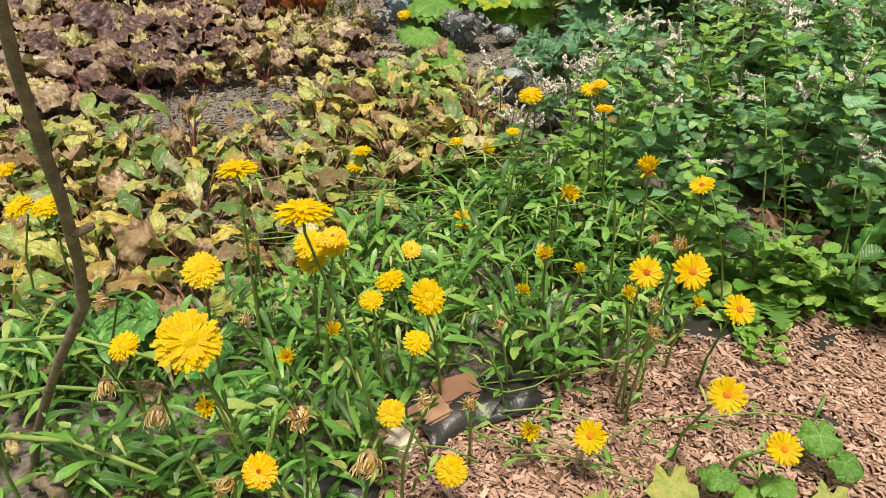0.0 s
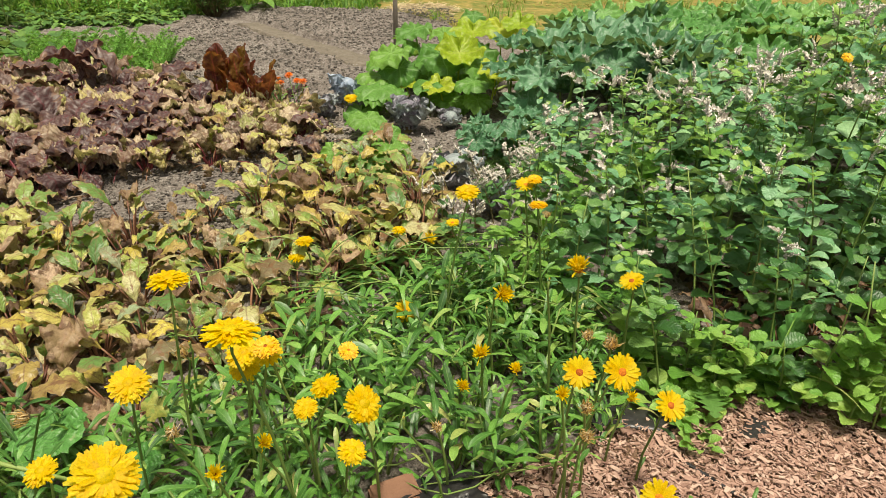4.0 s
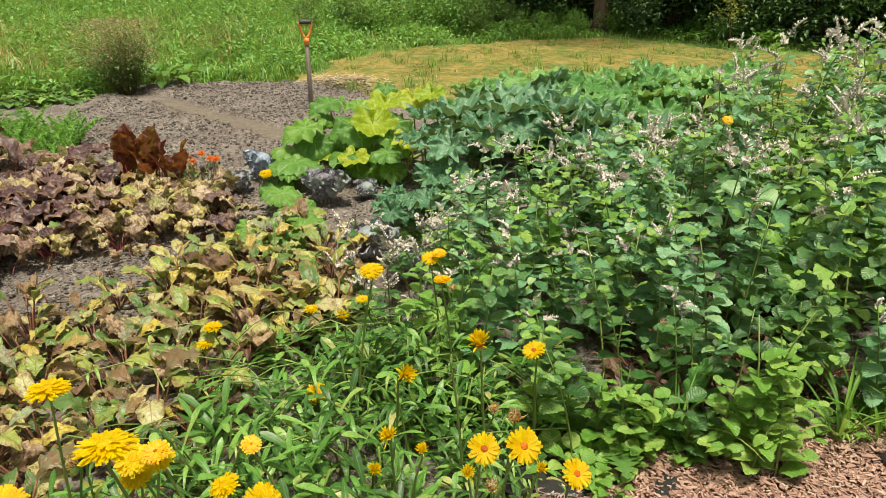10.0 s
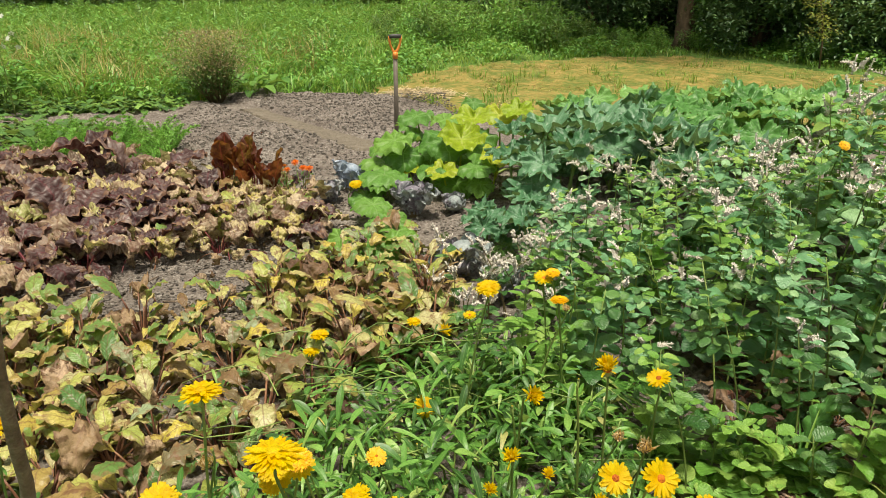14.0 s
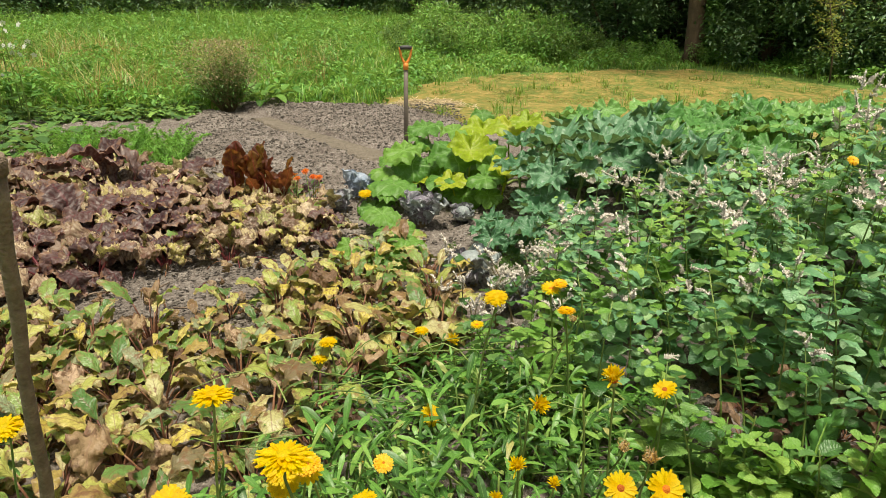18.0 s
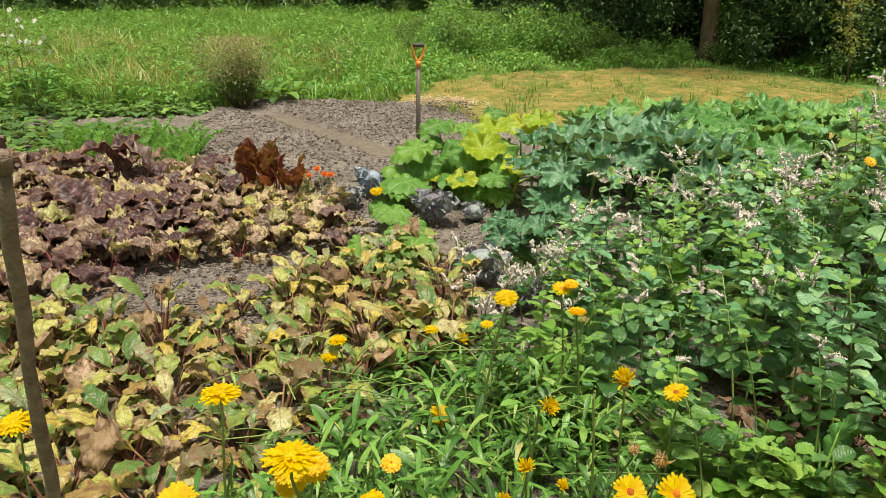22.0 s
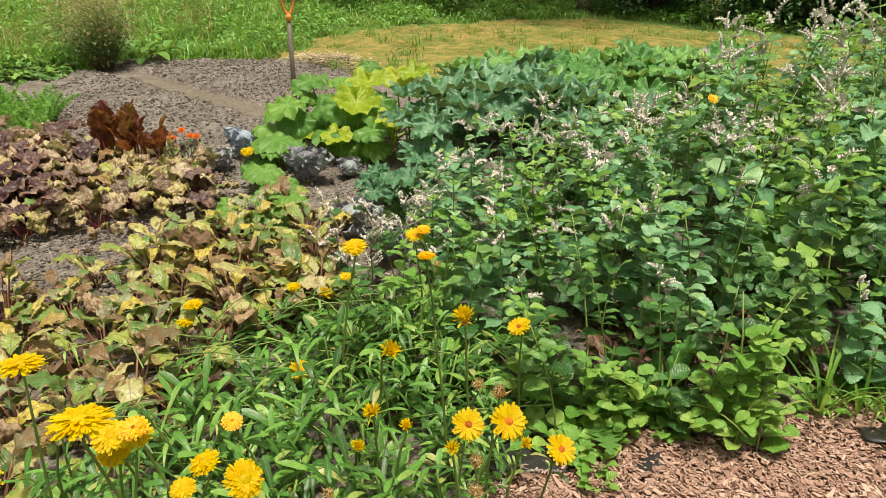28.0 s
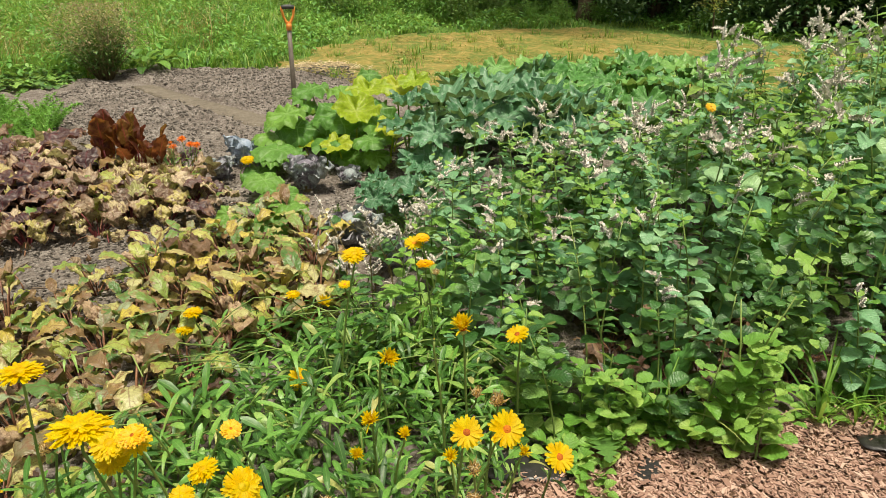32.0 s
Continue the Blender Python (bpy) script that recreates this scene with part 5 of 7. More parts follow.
def make_cabbages():
    rng = random.Random(47)
    sets = {}
    for key, mat in (("red", CABBAGE), ("blue", CABBAGE_BLUE)):
        sets[key] = (pool("leaf", 3, cabbage_leaf(0.12, 0.14, 1.5, -0.9, -0.9), [mat], 48), pool("leaf", 4, cabbage_leaf(0.13, 0.17, 1.2, 0.3, -0.4), [mat], 49))
    core = Build()
    core.ball((0, 0, 0.11), 0.072, 0, 14, 9, 1.05, 0.03, rng)
    hearts = {"red": core.mesh("heart", [CABBAGE]), "blue": core.mesh("heart", [CABBAGE_BLUE])}
    for x, y, s, key, label in ((-0.61, 4.28, 1.0, "blue", "pale blue-grey cabbage with spread outer leaves"), (-0.68, 4.0, 0.7, "red", "small purple-grey red cabbage with folded leaves"),
                                (-0.5, 4.1, 0.55, "red", "small purple-grey red cabbage beside a yellow flower"), (-0.18, 3.74, 1.0, "red", "large purple-grey red cabbage with frilled leaves"),
                                (0.06, 3.8, 0.6, "red", "frilled grey-green and purple red cabbage"), (0.08, 2.86, 0.95, "red", "open dusky red cabbage with frilled leaves"),
                                (0.22, 2.6, 0.75, "red", "dusky withering red cabbage among grey stalks")):
        root = thing("red_cabbage", pose(x, y, 0.02, rng.uniform(-8, 8), rng.uniform(-8, 8), rng.uniform(0, 360)) @ Matrix.Diagonal((s, s, s, 1)), label, "cabbage", "cabbages")
        part("heart", hearts[key], root)
        for k in range(16):
            t = k / 16
            inner, outer = sets[key]
            part("leaf", rng.choice(inner if k < 6 else outer), root, Matrix.Rotation(k * 2.4, 4, "Z") @ Matrix.Translation((0, 0.03 + 0.02 * t, 0.03)) @ Matrix.Rotation(rng.uniform(-0.5, 0.1) if k > 9 else 0, 4, "X"))
        st = Build()
        st.tube([(0, 0, -0.04), (0, 0, 0.06)], [0.022, 0.03], 8)
        part("stump", st.mesh("stump", [TAN_STALK]), root)


make_squash()
make_cabbages()

# ---- mint ----


def mint_leaf(b, rng, size=0.074, mat=0):
    size *= rng.uniform(0.8, 1.15)
    blade(b, mint_outline, size, size * rng.uniform(0.68, 0.86), 14, 6, rng.uniform(-0.1, 0.5), rng.uniform(0.2, 1.1), rng.uniform(0.1, 0.45), 0.10, 7, 0.06, size * 0.12, 0.0012, None, rng.uniform(-0.1, 0.3), rng.uniform(-0.5, 0.5), rng,
          1, mat, 0.035, 0.012, 6.0)


def mint_spike(b, rng):
    """A tapering spike of little whorled florets on a thin axis."""
    l = rng.uniform(0.03, 0.066)
    bend = rng.uniform(-0.6, 1.2)
    n = 8
    y = z = 0.0
    pts = []
    for i in range(n):
        a = 1.2 - bend * i / n
        pts.append((0, y, z))
        r = 0.0086 * (1.05 - 0.7 * i / n) * rng.uniform(0.75, 1.2)
        for k in range(7):
            w = rng.uniform(0, 6.283)
            d = Vector((math.cos(w), math.sin(w) * math.sin(a), -math.sin(w) * math.cos(a) + 0.35)) * r * rng.uniform(0.7, 1.3)
            t = Vector((-math.sin(w), math.cos(w), rng.uniform(-0.5, 0.5))).normalized() * r * 0.42
            c = Vector((0, y, z))
            b.add([c + d * 0.15 - t, c + d * 0.15 + t, c + d + t * 0.6 + Vector((0, 0, 0.001)), c + d - t * 0.5], [(0, 1, 2, 3)], None, 0)
        y += math.cos(a) * l / n
        z += math.sin(a) * l / n
    b.tube(pts, [0.0022] * n, 4, 0)


def mint_stem_line(rng, tall, bow=0.3):
    a, k = rng.uniform(0, 6.283), rng.uniform(0.2, 1.0) * bow
    return [Vector((math.cos(a) * k * t * t * tall, math.sin(a) * k * t * t * tall, tall * t)) for t in (0, 0.25, 0.5, 0.75, 1.0)]


def along(line, t):
    i = min(len(line) - 2, int(t * (len(line) - 1)))
    return line[i].lerp(line[i + 1], t * (len(line) - 1) - i)


MINT_LEAVES = pool("leaf", 6, lambda b, r: mint_leaf(b, r), [MINT, GREEN_STALK], 51)
FRESH_LEAVES = pool("leaf", 5, lambda b, r: mint_leaf(b, r, 0.07), [MINT_FRESH, GREEN_STALK], 52)
SPIKES = pool("flower_spike", 8, mint_spike, [SPIKE], 53)


def mint_leaf_spots(rng, line, tall, low=0.17, step=0.048, grow=1.0):
    """Pairs of leaves, crosswise, up the stem, and on short side shoots."""
    out = []
    n = max(4, int(tall * (1 - low) / step))
    for k in range(n):
        t = low + (1 - low) * (k + 0.5) / n
        p = along(line, t)
        s = grow * (1.15 - 0.55 * t ** 2.5) * rng.uniform(0.8, 1.15)
        turn = (k % 2) * math.pi / 2 + rng.gauss(0, 0.45)
        for side in (0, math.pi):
            out.append((p, turn + side, s, rng.uniform(-0.25, 0.35)))
        if k % 2 == 0 and t < 0.85:
            a = rng.uniform(0, 6.283)
            for q in (1, 2, 3):
                pp = p + Vector((math.cos(a), math.sin(a), 0.75)) * 0.032 * q
                for side in (0.9, -0.9):
                    out.append((pp, a - math.pi / 2 + side * 1.5, s * (0.85 - 0.12 * q), rng.uniform(-0.2, 0.4)))
    return out


def mint_pose(p, turn, s, lift):
    return Matrix.Translation(p) @ Matrix.Rotation(turn, 4, "Z") @ Matrix.Rotation(lift, 4, "X") @ Matrix.Diagonal((s, s, s, 1))


def mint_variant(seed, tall, mat, grow=1.0, low=0.17):
    rng = random.Random(seed)
    line = mint_stem_line(rng, tall)
    st = Build()
    st.tube(line, [0.0035, 0.0032, 0.0028, 0.0024, 0.0016], 5)
    fo = Build()
    for p, turn, s, lift in mint_leaf_spots(rng, line, tall, low, grow=grow):
        lb = Build()
        young = p.z > 0.86 * tall and rng.random() < 0.5
        mint_leaf(lb, rng, mat=2 if young else 0)
        fo.join(lb, mint_pose(p, turn, s * (0.85 if young else 1.0), lift + (0.25 if young else 0)))
    return st.mesh("stem", [GREEN_STALK]), fo.mesh("foliage", [mat, GREEN_STALK, MINT_FRESH]), line


def spike_cluster(seed, line):
    rng = random.Random(seed)
    b = Build()
    for k in range(6):
        lb = Build()
        mint_spike(lb, rng)
        a = rng.uniform(0, 6.283)
        off = Vector((math.cos(a), math.sin(a), 0)) * (0 if k == 0 else rng.uniform(0.01, 0.06))
        b.join(lb, Matrix.Translation(along(line, 1.0 if k == 0 else rng.uniform(0.86, 1.0)) + off + Vector((0, 0, rng.uniform(0.01, 0.05)))) @ Matrix.Rotation(a - math.pi / 2, 4, "Z") @ Matrix.Rotation(rng.uniform(-1.3, 0.3), 4, "X") @ Matrix.Diagonal((1.35, 1.35, 1.35, 1)))
    return b.mesh("bloom", [SPIKE])


def add_spikes(rng, root, line, n):
    top = along(line, 1.0)
    for k in range(n):
        t = 1.0 if k == 0 else rng.uniform(0.84, 0.99)
        p = along(line, t)
        a = rng.uniform(0, 6.283)
        off = Vector((math.cos(a), math.sin(a), 0)) * (0 if k == 0 else rng.uniform(0.0, 0.03))
        part("flower_spike", rng.choice(SPIKES), root, Matrix.Translation(p + off) @ Matrix.Rotation(a - math.pi / 2, 4, "Z") @ Matrix.Rotation(rng.uniform(-0.7, 0.2), 4, "X"))


MINT_KINDS = [mint_variant(60 + k, 0.5, MINT_FRESH if k in (3, 7) else MINT if k == 6 else MINT_SILVER) for k in range(8)]
LEGGY_KINDS = [mint_variant(160 + k, 0.5, MINT, 1.0, 0.46) for k in range(4)]
MINT_BED = [(0.20, 1.60), (0.42, 1.40), (0.85, 1.42), (1.25, 1.5), (1.7, 1.5), (2.8, 1.6), (3.7, 3.0), (3.8, 4.2), (2.9, 3.9), (2.1, 3.5), (1.5, 3.2), (0.95, 3.05), (0.62, 2.95), (0.42, 2.7),
            (0.34, 2.3), (0.2, 1.95)]


def mint_height(x, y):
    return max(0.34, min(0.95, 0.40 + 0.175 * (x - 0.2) + 0.02 * (y - 1.5)))


def make_mint():
    rng = random.Random(54)
    spikes = {id(line): spike_cluster(k, line) for k, (_s, _f, line) in enumerate(MINT_KINDS + LEGGY_KINDS)}
    for x, y in scatter(MINT_BED, 0.125, rng):
        st, fo, line = rng.choice(LEGGY_KINDS if y < 1.85 + 0.15 * rng.random() and x > 0.55 and rng.random() < 0.85 else MINT_KINDS)
        h = mint_height(x, y)
        edge = 0.74 + 0.26 * min(1.0, max(0.0, (y - 1.5) / 0.35))
        s = h / 0.5 * rng.uniform(0.82, 1.12) * edge
        bloom = rng.random() < (0.2 + 0.34 * max(0, min(1, (y - 1.7) / 0.8))) * (0.75 if x > 1.6 else 1.0)
        root = thing("mint_plant", place(x, y, 0.01, rng.uniform(0, 6.28), 1, rng.uniform(0, 0.3), rng.uniform(0, 6.28)) @ Matrix.Diagonal((0.5 + 0.5 * s, 0.5 + 0.5 * s, s, 1)),
                     "mint in bloom with mauve-grey flower spikes" if bloom else "leafy green mint plant with toothed leaves", "mint", "mint patch")
        part("stem", st, root)
        part("foliage", fo, root)
        if bloom and y < 2.0:
            add_spikes(rng, root, line, rng.randint(3, 5))
        elif bloom:
            tagged(part("bloom", spikes[id(line)], root), kind="stuff")
    low = [mint_variant(260 + k, 0.2, MINT, 0.95, 0.05) for k in range(4)]
    for x, y in scatter([(0.5, 1.62), (0.6, 1.48), (2.2, 1.52), (2.3, 2.0), (0.6, 2.0)], 0.155, rng):
        if 0.55 < x < 1.0 and y < 1.75 and rng.random() < 0.5:
            continue
        st, fo, line = rng.choice(low)
        root = thing("mint_plant", place(x, y, 0.01, rng.uniform(0, 6.28), rng.uniform(0.7, 1.15), rng.uniform(0, 0.5), rng.uniform(0, 6.28)), "short dark green mint shoot under taller stems", "mint", "low mint under the patch")
        part("stem", st, root)
        part("foliage", fo, root)
    for x, y, tall, fresh in ((1.02, 1.34, 0.42, True), (1.10, 1.36, 0.36, True), (1.06, 1.40, 0.46, True), (0.94, 1.36, 0.28, True), (1.0, 1.30, 0.16, True), (1.06, 1.29, 0.14, True), (0.88, 1.40, 0.2, False), (0.80, 1.44, 0.2, True), (0.66, 1.47, 0.22, True), (0.72, 1.42, 0.12, True)):
        r2 = random.Random(int(x * 1000 + y * 77))
        line = mint_stem_line(r2, tall, 0.2)
        root = thing("mint_plant", pose(x, y, 0.02), "low fresh green mint shoot beside the chip path", "mint", "mint shoots by the path")
        b = Build()
        b.tube(line, [0.003, 0.0028, 0.0025, 0.0022, 0.0015], 5)
        part("stem", b.mesh("stem", [GREEN_STALK]), root)
        for p, turn, s, lift in mint_leaf_spots(r2, line, tall, 0.15, 0.04, 0.85)[:30]:
            part("leaf", r2.choice(FRESH_LEAVES if fresh else MINT_LEAVES), root, mint_pose(p, turn, s, lift))


make_mint()

# ---- pot marigolds ----


def flower_head(b, rng, dia, rings, cup, ragged=0.0, petal=0, disc=1, calyx=2):
    """Petals in rings on a domed centre with a green calyx below; faces +z."""
    core = dia * 0.13
    for r, (n, l, lift) in enumerate(rings):
        for k in range(n):
            a = 2 * math.pi * (k + 0.5 * (r % 2)) / n + rng.gauss(0, 0.05)
            length = (dia * 0.5 - core * 0.5) * l * rng.uniform(0.88 - ragged, 1.06)
            lb = Build()
            blade(lb, petal_outline, length, dia * (0.092 if len(rings) > 3 else 0.112 if len(rings) == 2 else 0.09) * rng.uniform(0.8, 1.2) * (1 - 1.5 * ragged), 4, 2, lift + rng.gauss(0, 0.06 + ragged), 0.12 + ragged * rng.uniform(-1.0, 4.0), 0.2, 0.05, 6, 0, 0, 0, None, 0,
                  rng.uniform(-0.4, 0.4), rng, 0, petal)
            b.join(lb, Matrix.Rotation(a, 4, "Z") @ Matrix.Translation((0, core * 0.55, 0.002 * r)))
    if disc is not None:
        b.ball((0, 0, 0.001), core, disc, 12, 6, 0.5, 0.08, rng)
    b.ball((0, 0, -0.006), core * 1.05, calyx, 8, 5, 0.7)


FULL = [(34, 1.0, 0.03), (32, 0.94, 0.07), (28, 0.80, 0.11), (20, 0.60, 0.16)]
SINGLE = [(19, 1.0, 0.06), (17, 0.92, 0.24)]
HEADS = {
    "full": [], "single": [], "orange": [], "wilted": [], "dry": [], "bud": []}


CENTRES = {}


def make_heads():
    rng = random.Random(71)
    for kind, mat in (("full", PETAL), ("single", DISC), ("orange", DISC)):
        c = Build()
        c.ball((0, 0, 0.004 if kind == "full" else 0.001), 0.0105 if kind == "full" else 0.0081, 0, 12, 6, 0.5, 0.08, rng)
        CENTRES[kind] = c.mesh("flower_centre", [mat])
    for kind, rings, mats, ragged, count in (("full", FULL, [PETAL, PETAL_ORANGE, BUD], 0.03, 5), ("single", SINGLE, [PETAL, DISC, BUD], 0.0, 5), ("orange", FULL, [PETAL_ORANGE, DISC, BUD], 0.0, 3),
                                             ("wilted", [(30, 1.0, 1.0), (28, 1.0, 1.25), (16, 0.8, 1.45)], [PETAL, DISC, BUD], 0.2, 4)):
        for _ in range(count):
            b = Build()
            flower_head(b, rng, 0.062, rings, 0, ragged, 0, None if kind in CENTRES else 1)
            HEADS[kind].append(b.mesh("flower_head", mats))
    for _ in range(6):
        # a shrivelled head: thin curled threads closed over the seeds
        b = Build()
        b.ball((0, 0, 0.003), 0.011, 1, 10, 6, 0.8, 0.12, rng)
        for k in range(95):
            lb = Build()
            l = rng.uniform(0.014, 0.032)
            blade(lb, strap, l, rng.uniform(0.0016, 0.0036), 6, 1, rng.uniform(0.2, 1.1), rng.uniform(-3.2, -0.8), 0.2, 0, 1, 0, 0, 0, None, 0, rng.uniform(-2, 2), rng, 0, 0)
            b.join(lb, Matrix.Rotation(rng.uniform(0, 6.283), 4, "Z") @ Matrix.Translation((0, rng.uniform(0.002, 0.010), 0.004)))
        HEADS["dry"].append(b.mesh("flower_head", [PETAL_DRY, SEEDHEAD]))
    for _ in range(3):
        b = Build()
        b.ball((0, 0, 0.004), 0.0095, 0, 9, 6, 0.85, 0.08, rng)
        for k in range(9):
            lb = Build()
            blade(lb, strap, 0.008, 0.004, 3, 2, 1.3, 0.2, 0.2, 0, 1, 0, 0, 0, None, 0, 0, rng, 0, 1)
            b.join(lb, Matrix.Rotation(k * 0.7, 4, "Z") @ Matrix.Translation((0, 0.003, 0.008)))
        HEADS["bud"].append(b.mesh("flower_bud", [BUD, PETAL_ORANGE]))


make_heads()
MARIGOLD_LEAVES = pool("leaf", 9, lambda b, r: blade(b, spatula, r.uniform(0.06, 0.105), r.uniform(0.014, 0.022), 8, 4, r.uniform(0.6, 1.2), r.uniform(0.4, 1.5), r.uniform(0.1, 0.4), 0.12, 8, 0, 0, 0, None,
                                                     0.1, r.uniform(-0.5, 0.5), r, 1), [CALENDULA, GREEN_STALK], 72)
KIND_LABEL = {"full": "double bright yellow pot marigold on a green stem", "single": "open golden yellow pot marigold with orange centre", "orange": "deep orange pot marigold on a green stem",
              "wilted": "wilting orange pot marigold with ragged petals", "dry": "withered straw-coloured pot marigold head", "bud": "closed green pot marigold bud on a thin stem"}


def marigold(rng, x, y, z, dia, kind, tilt, heading=180, lean=None):
    """One flower on its stem. tilt: how far the flower faces away from straight up, towards the heading."""
    a = rng.uniform(0, 6.283)
    r = rng.uniform(0.02, 0.09) + 0.06 * max(0, z - 0.3)
    base = Vector((x + r * math.cos(a), y + abs(r * math.sin(a)) + 0.02, 0.0)) if lean is None else Vector((lean[0], lean[1], 0.0))
    top = Vector((x, y, z))
    root = thing("pot_marigold", Matrix.Translation(base), KIND_LABEL[kind], "flower", "pot marigolds")
    d = top - base
    s = dia / 0.062 * {"dry": 1.25, "wilted": 1.15}.get(kind, 1.0)
    back = Matrix.Rotation(radians(heading), 4, "Z") @ Matrix.Rotation(radians(-tilt), 4, "X")
    n = back.to_3x3() @ Vector((0, 0, 1))
    neck = d - n * 0.007 * s
    line = [Vector((0, 0, -0.03)), d * 0.33 + Vector((d.x * -0.12, d.y * -0.12, 0.03)), d * 0.68 + Vector((d.x * -0.1, d.y * -0.1, 0.015)), neck - n * 0.02, neck]
    b = Build()
    b.tube(line, [0.0033, 0.0030, 0.0026, 0.0022, 0.0026], 6)
    part("stem", b.mesh("stem", [GREEN_STALK]), root)
    head = part("bud" if kind == "bud" else "flower_head", rng.choice(HEADS[kind]), root, Matrix.Translation(d) @ back @ Matrix.Diagonal((s, s, s, 1)) @ Matrix.Rotation(rng.uniform(0, 6.28), 4, "Z"))
    if kind in CENTRES:
        part("flower_centre", CENTRES[kind], head)
    for k in range(int(3 + z * 8)):
        t = rng.uniform(0.12, 0.72)
        p = along(line, t)
        ss = rng.uniform(0.35, 0.75) * (1.15 - 0.6 * t)
        part("leaf", rng.choice(MARIGOLD_LEAVES), root, Matrix.Translation(p) @ Matrix.Rotation(rng.uniform(0, 6.28), 4, "Z") @ Matrix.Diagonal((ss, ss, ss, 1)))


FLOWERS = [
    (0.088, 1.583, 0.528, 0.064, "full", 15), (0.262, 1.563, 0.502, 0.046, "orange", 0), (-0.40, 1.90, 0.235, 0.060, "full", 2), (-0.427, 1.887, 0.187, 0.056, "full", 0), (-0.076, 1.608, 0.167, 0.064, "single", 45),
    (-0.425, 1.001, 0.602, 0.071, "full", -4), (0.306, 1.243, 0.494, 0.062, "wilted", 10), (0.443, 1.324, 0.424, 0.054, "single", 25), (0.473, 1.068, 0.291, 0.064, "single", 40), (0.285, 1.054, 0.38, 0.063, "single", 45),
    (0.35, 1.009, 0.415, 0.069, "single", 50), (-0.108, 0.955, 0.384, 0.070, "full", 48), (-0.185, 1.02, 0.372, 0.058, "full", 20), (0.501, 0.83, 0.179, 0.062, "single", 40), (0.385, 0.832, 0.296, 0.062, "single", 45),
    (0.183, 0.857, 0.160, 0.060, "single", 42), (-0.159, 0.802, 0.256, 0.050, "full", 35), (-0.353, 0.595, 0.576, 0.080, "full", 40), (-0.475, 0.898, 0.469, 0.068, "full", 30), (-0.251, 0.775, 0.650, 0.080, "full", -8),
    (-0.54, 0.741, 0.437, 0.050, "full", 22), (-0.161, 1.155, 0.355, 0.042, "orange", 30), (-0.212, 0.969, 0.363, 0.046, "full", 20), (-0.265, 0.96, 0.50, 0.044, "orange", 25), (-0.272, 0.98, 0.475, 0.058, "single", 28),
    (-0.315, 0.99, 0.465, 0.062, "full", 22), (-0.32, 1.00, 0.43, 0.058, "full", 40), (0.109, 1.172, 0.335, 0.046, "wilted", 20), (0.172, 1.104, 0.346, 0.032, "wilted", 15), (0.073, 1.247, 0.192, 0.040, "wilted", 30),
    (0.146, 1.199, 0.463, 0.052, "wilted", 55), (0.245, 1.227, 0.481, 0.018, "bud", 10), (-0.116, 1.997, 0.229, 0.048, "full", 6), (-0.019, 1.938, 0.222, 0.052, "wilted", 30), (0.054, 1.823, 0.335, 0.040, "single", 10),
    (0.27, 1.717, 0.511, 0.040, "orange", 15), (0.249, 1.731, 0.49, 0.058, "single", 15), (-0.123, 0.897, 0.331, 0.052, "full", 25), (-0.06, 0.781, 0.145, 0.058, "full", 40), (-0.277, 0.542, 0.417, 0.046, "orange", 45),
    (-0.98, 1.173, 0.425, 0.066, "full", 25), (-0.86, 1.10, 0.47, 0.066, "full", 15), (-1.149, 1.379, 0.408, 0.056, "full", 20), (0.423, 1.153, 0.237, 0.036, "wilted", 20), (0.079, 0.877, 0.15, 0.044, "wilted", 50),
    (-0.487, 0.691, 0.36, 0.052, "dry", 110), (-0.595, 0.746, 0.36, 0.046, "dry", 120), (-0.416, 0.704, 0.36, 0.040, "wilted", 60), (-0.276, 0.693, 0.36, 0.056, "dry", 70), (-0.088, 0.734, 0.36, 0.036, "dry", 60),
    (0.358, 1.122, 0.394, 0.046, "dry", 30), (0.332, 1.213, 0.351, 0.036, "dry", 20), (0.286, 0.974, 0.36, 0.036, "dry", 35), (0.271, 0.901, 0.36, 0.036, "dry", 30), (-0.327, 0.815, 0.36, 0.034, "wilted", 40),
    (-0.267, 0.883, 0.36, 0.036, "wilted", 40), (-0.426, 0.902, 0.36, 0.038, "dry", 30), (-0.484, 1.131, 0.36, 0.04, "dry", 30), (-0.434, 0.751, 0.36, 0.026, "bud", 20), (-0.298, 0.747, 0.36, 0.026, "bud", 20),
    (0.249, 1.014, 0.36, 0.034, "wilted", 30), (-0.026, 0.786, 0.30, 0.036, "dry", 40), (-0.157, 0.624, 0.36, 0.056, "dry", 100), (-0.338, 0.567, 0.36, 0.046, "dry", 60), (-0.70, 0.62, 0.37, 0.052, "dry", 50),
    (-0.66, 0.90, 0.40, 0.040, "dry", 60), (0.02, 1.05, 0.25, 0.034, "dry", 40), (-0.22, 1.28, 0.26, 0.024, "bud", 10), (-0.38, 1.3, 0.30, 0.026, "bud", 15), (-0.50, 1.20, 0.34, 0.026, "bud", 15),
    (-0.33, 1.22, 0.33, 0.024, "bud", 10), (-0.24, 0.60, 0.33, 0.024, "bud", 10), (-0.40, 0.62, 0.30, 0.026, "bud", 15), (0.30, 1.66, 0.43, 0.03, "dry", 20), (0.34, 1.75, 0.45, 0.024, "bud", 10), (-0.04, 0.98, 0.33, 0.022, "bud", 10),
    (-0.09, 1.4, 0.2, 0.022, "bud", 10), (0.13, 1.36, 0.33, 0.02, "bud", 10)]

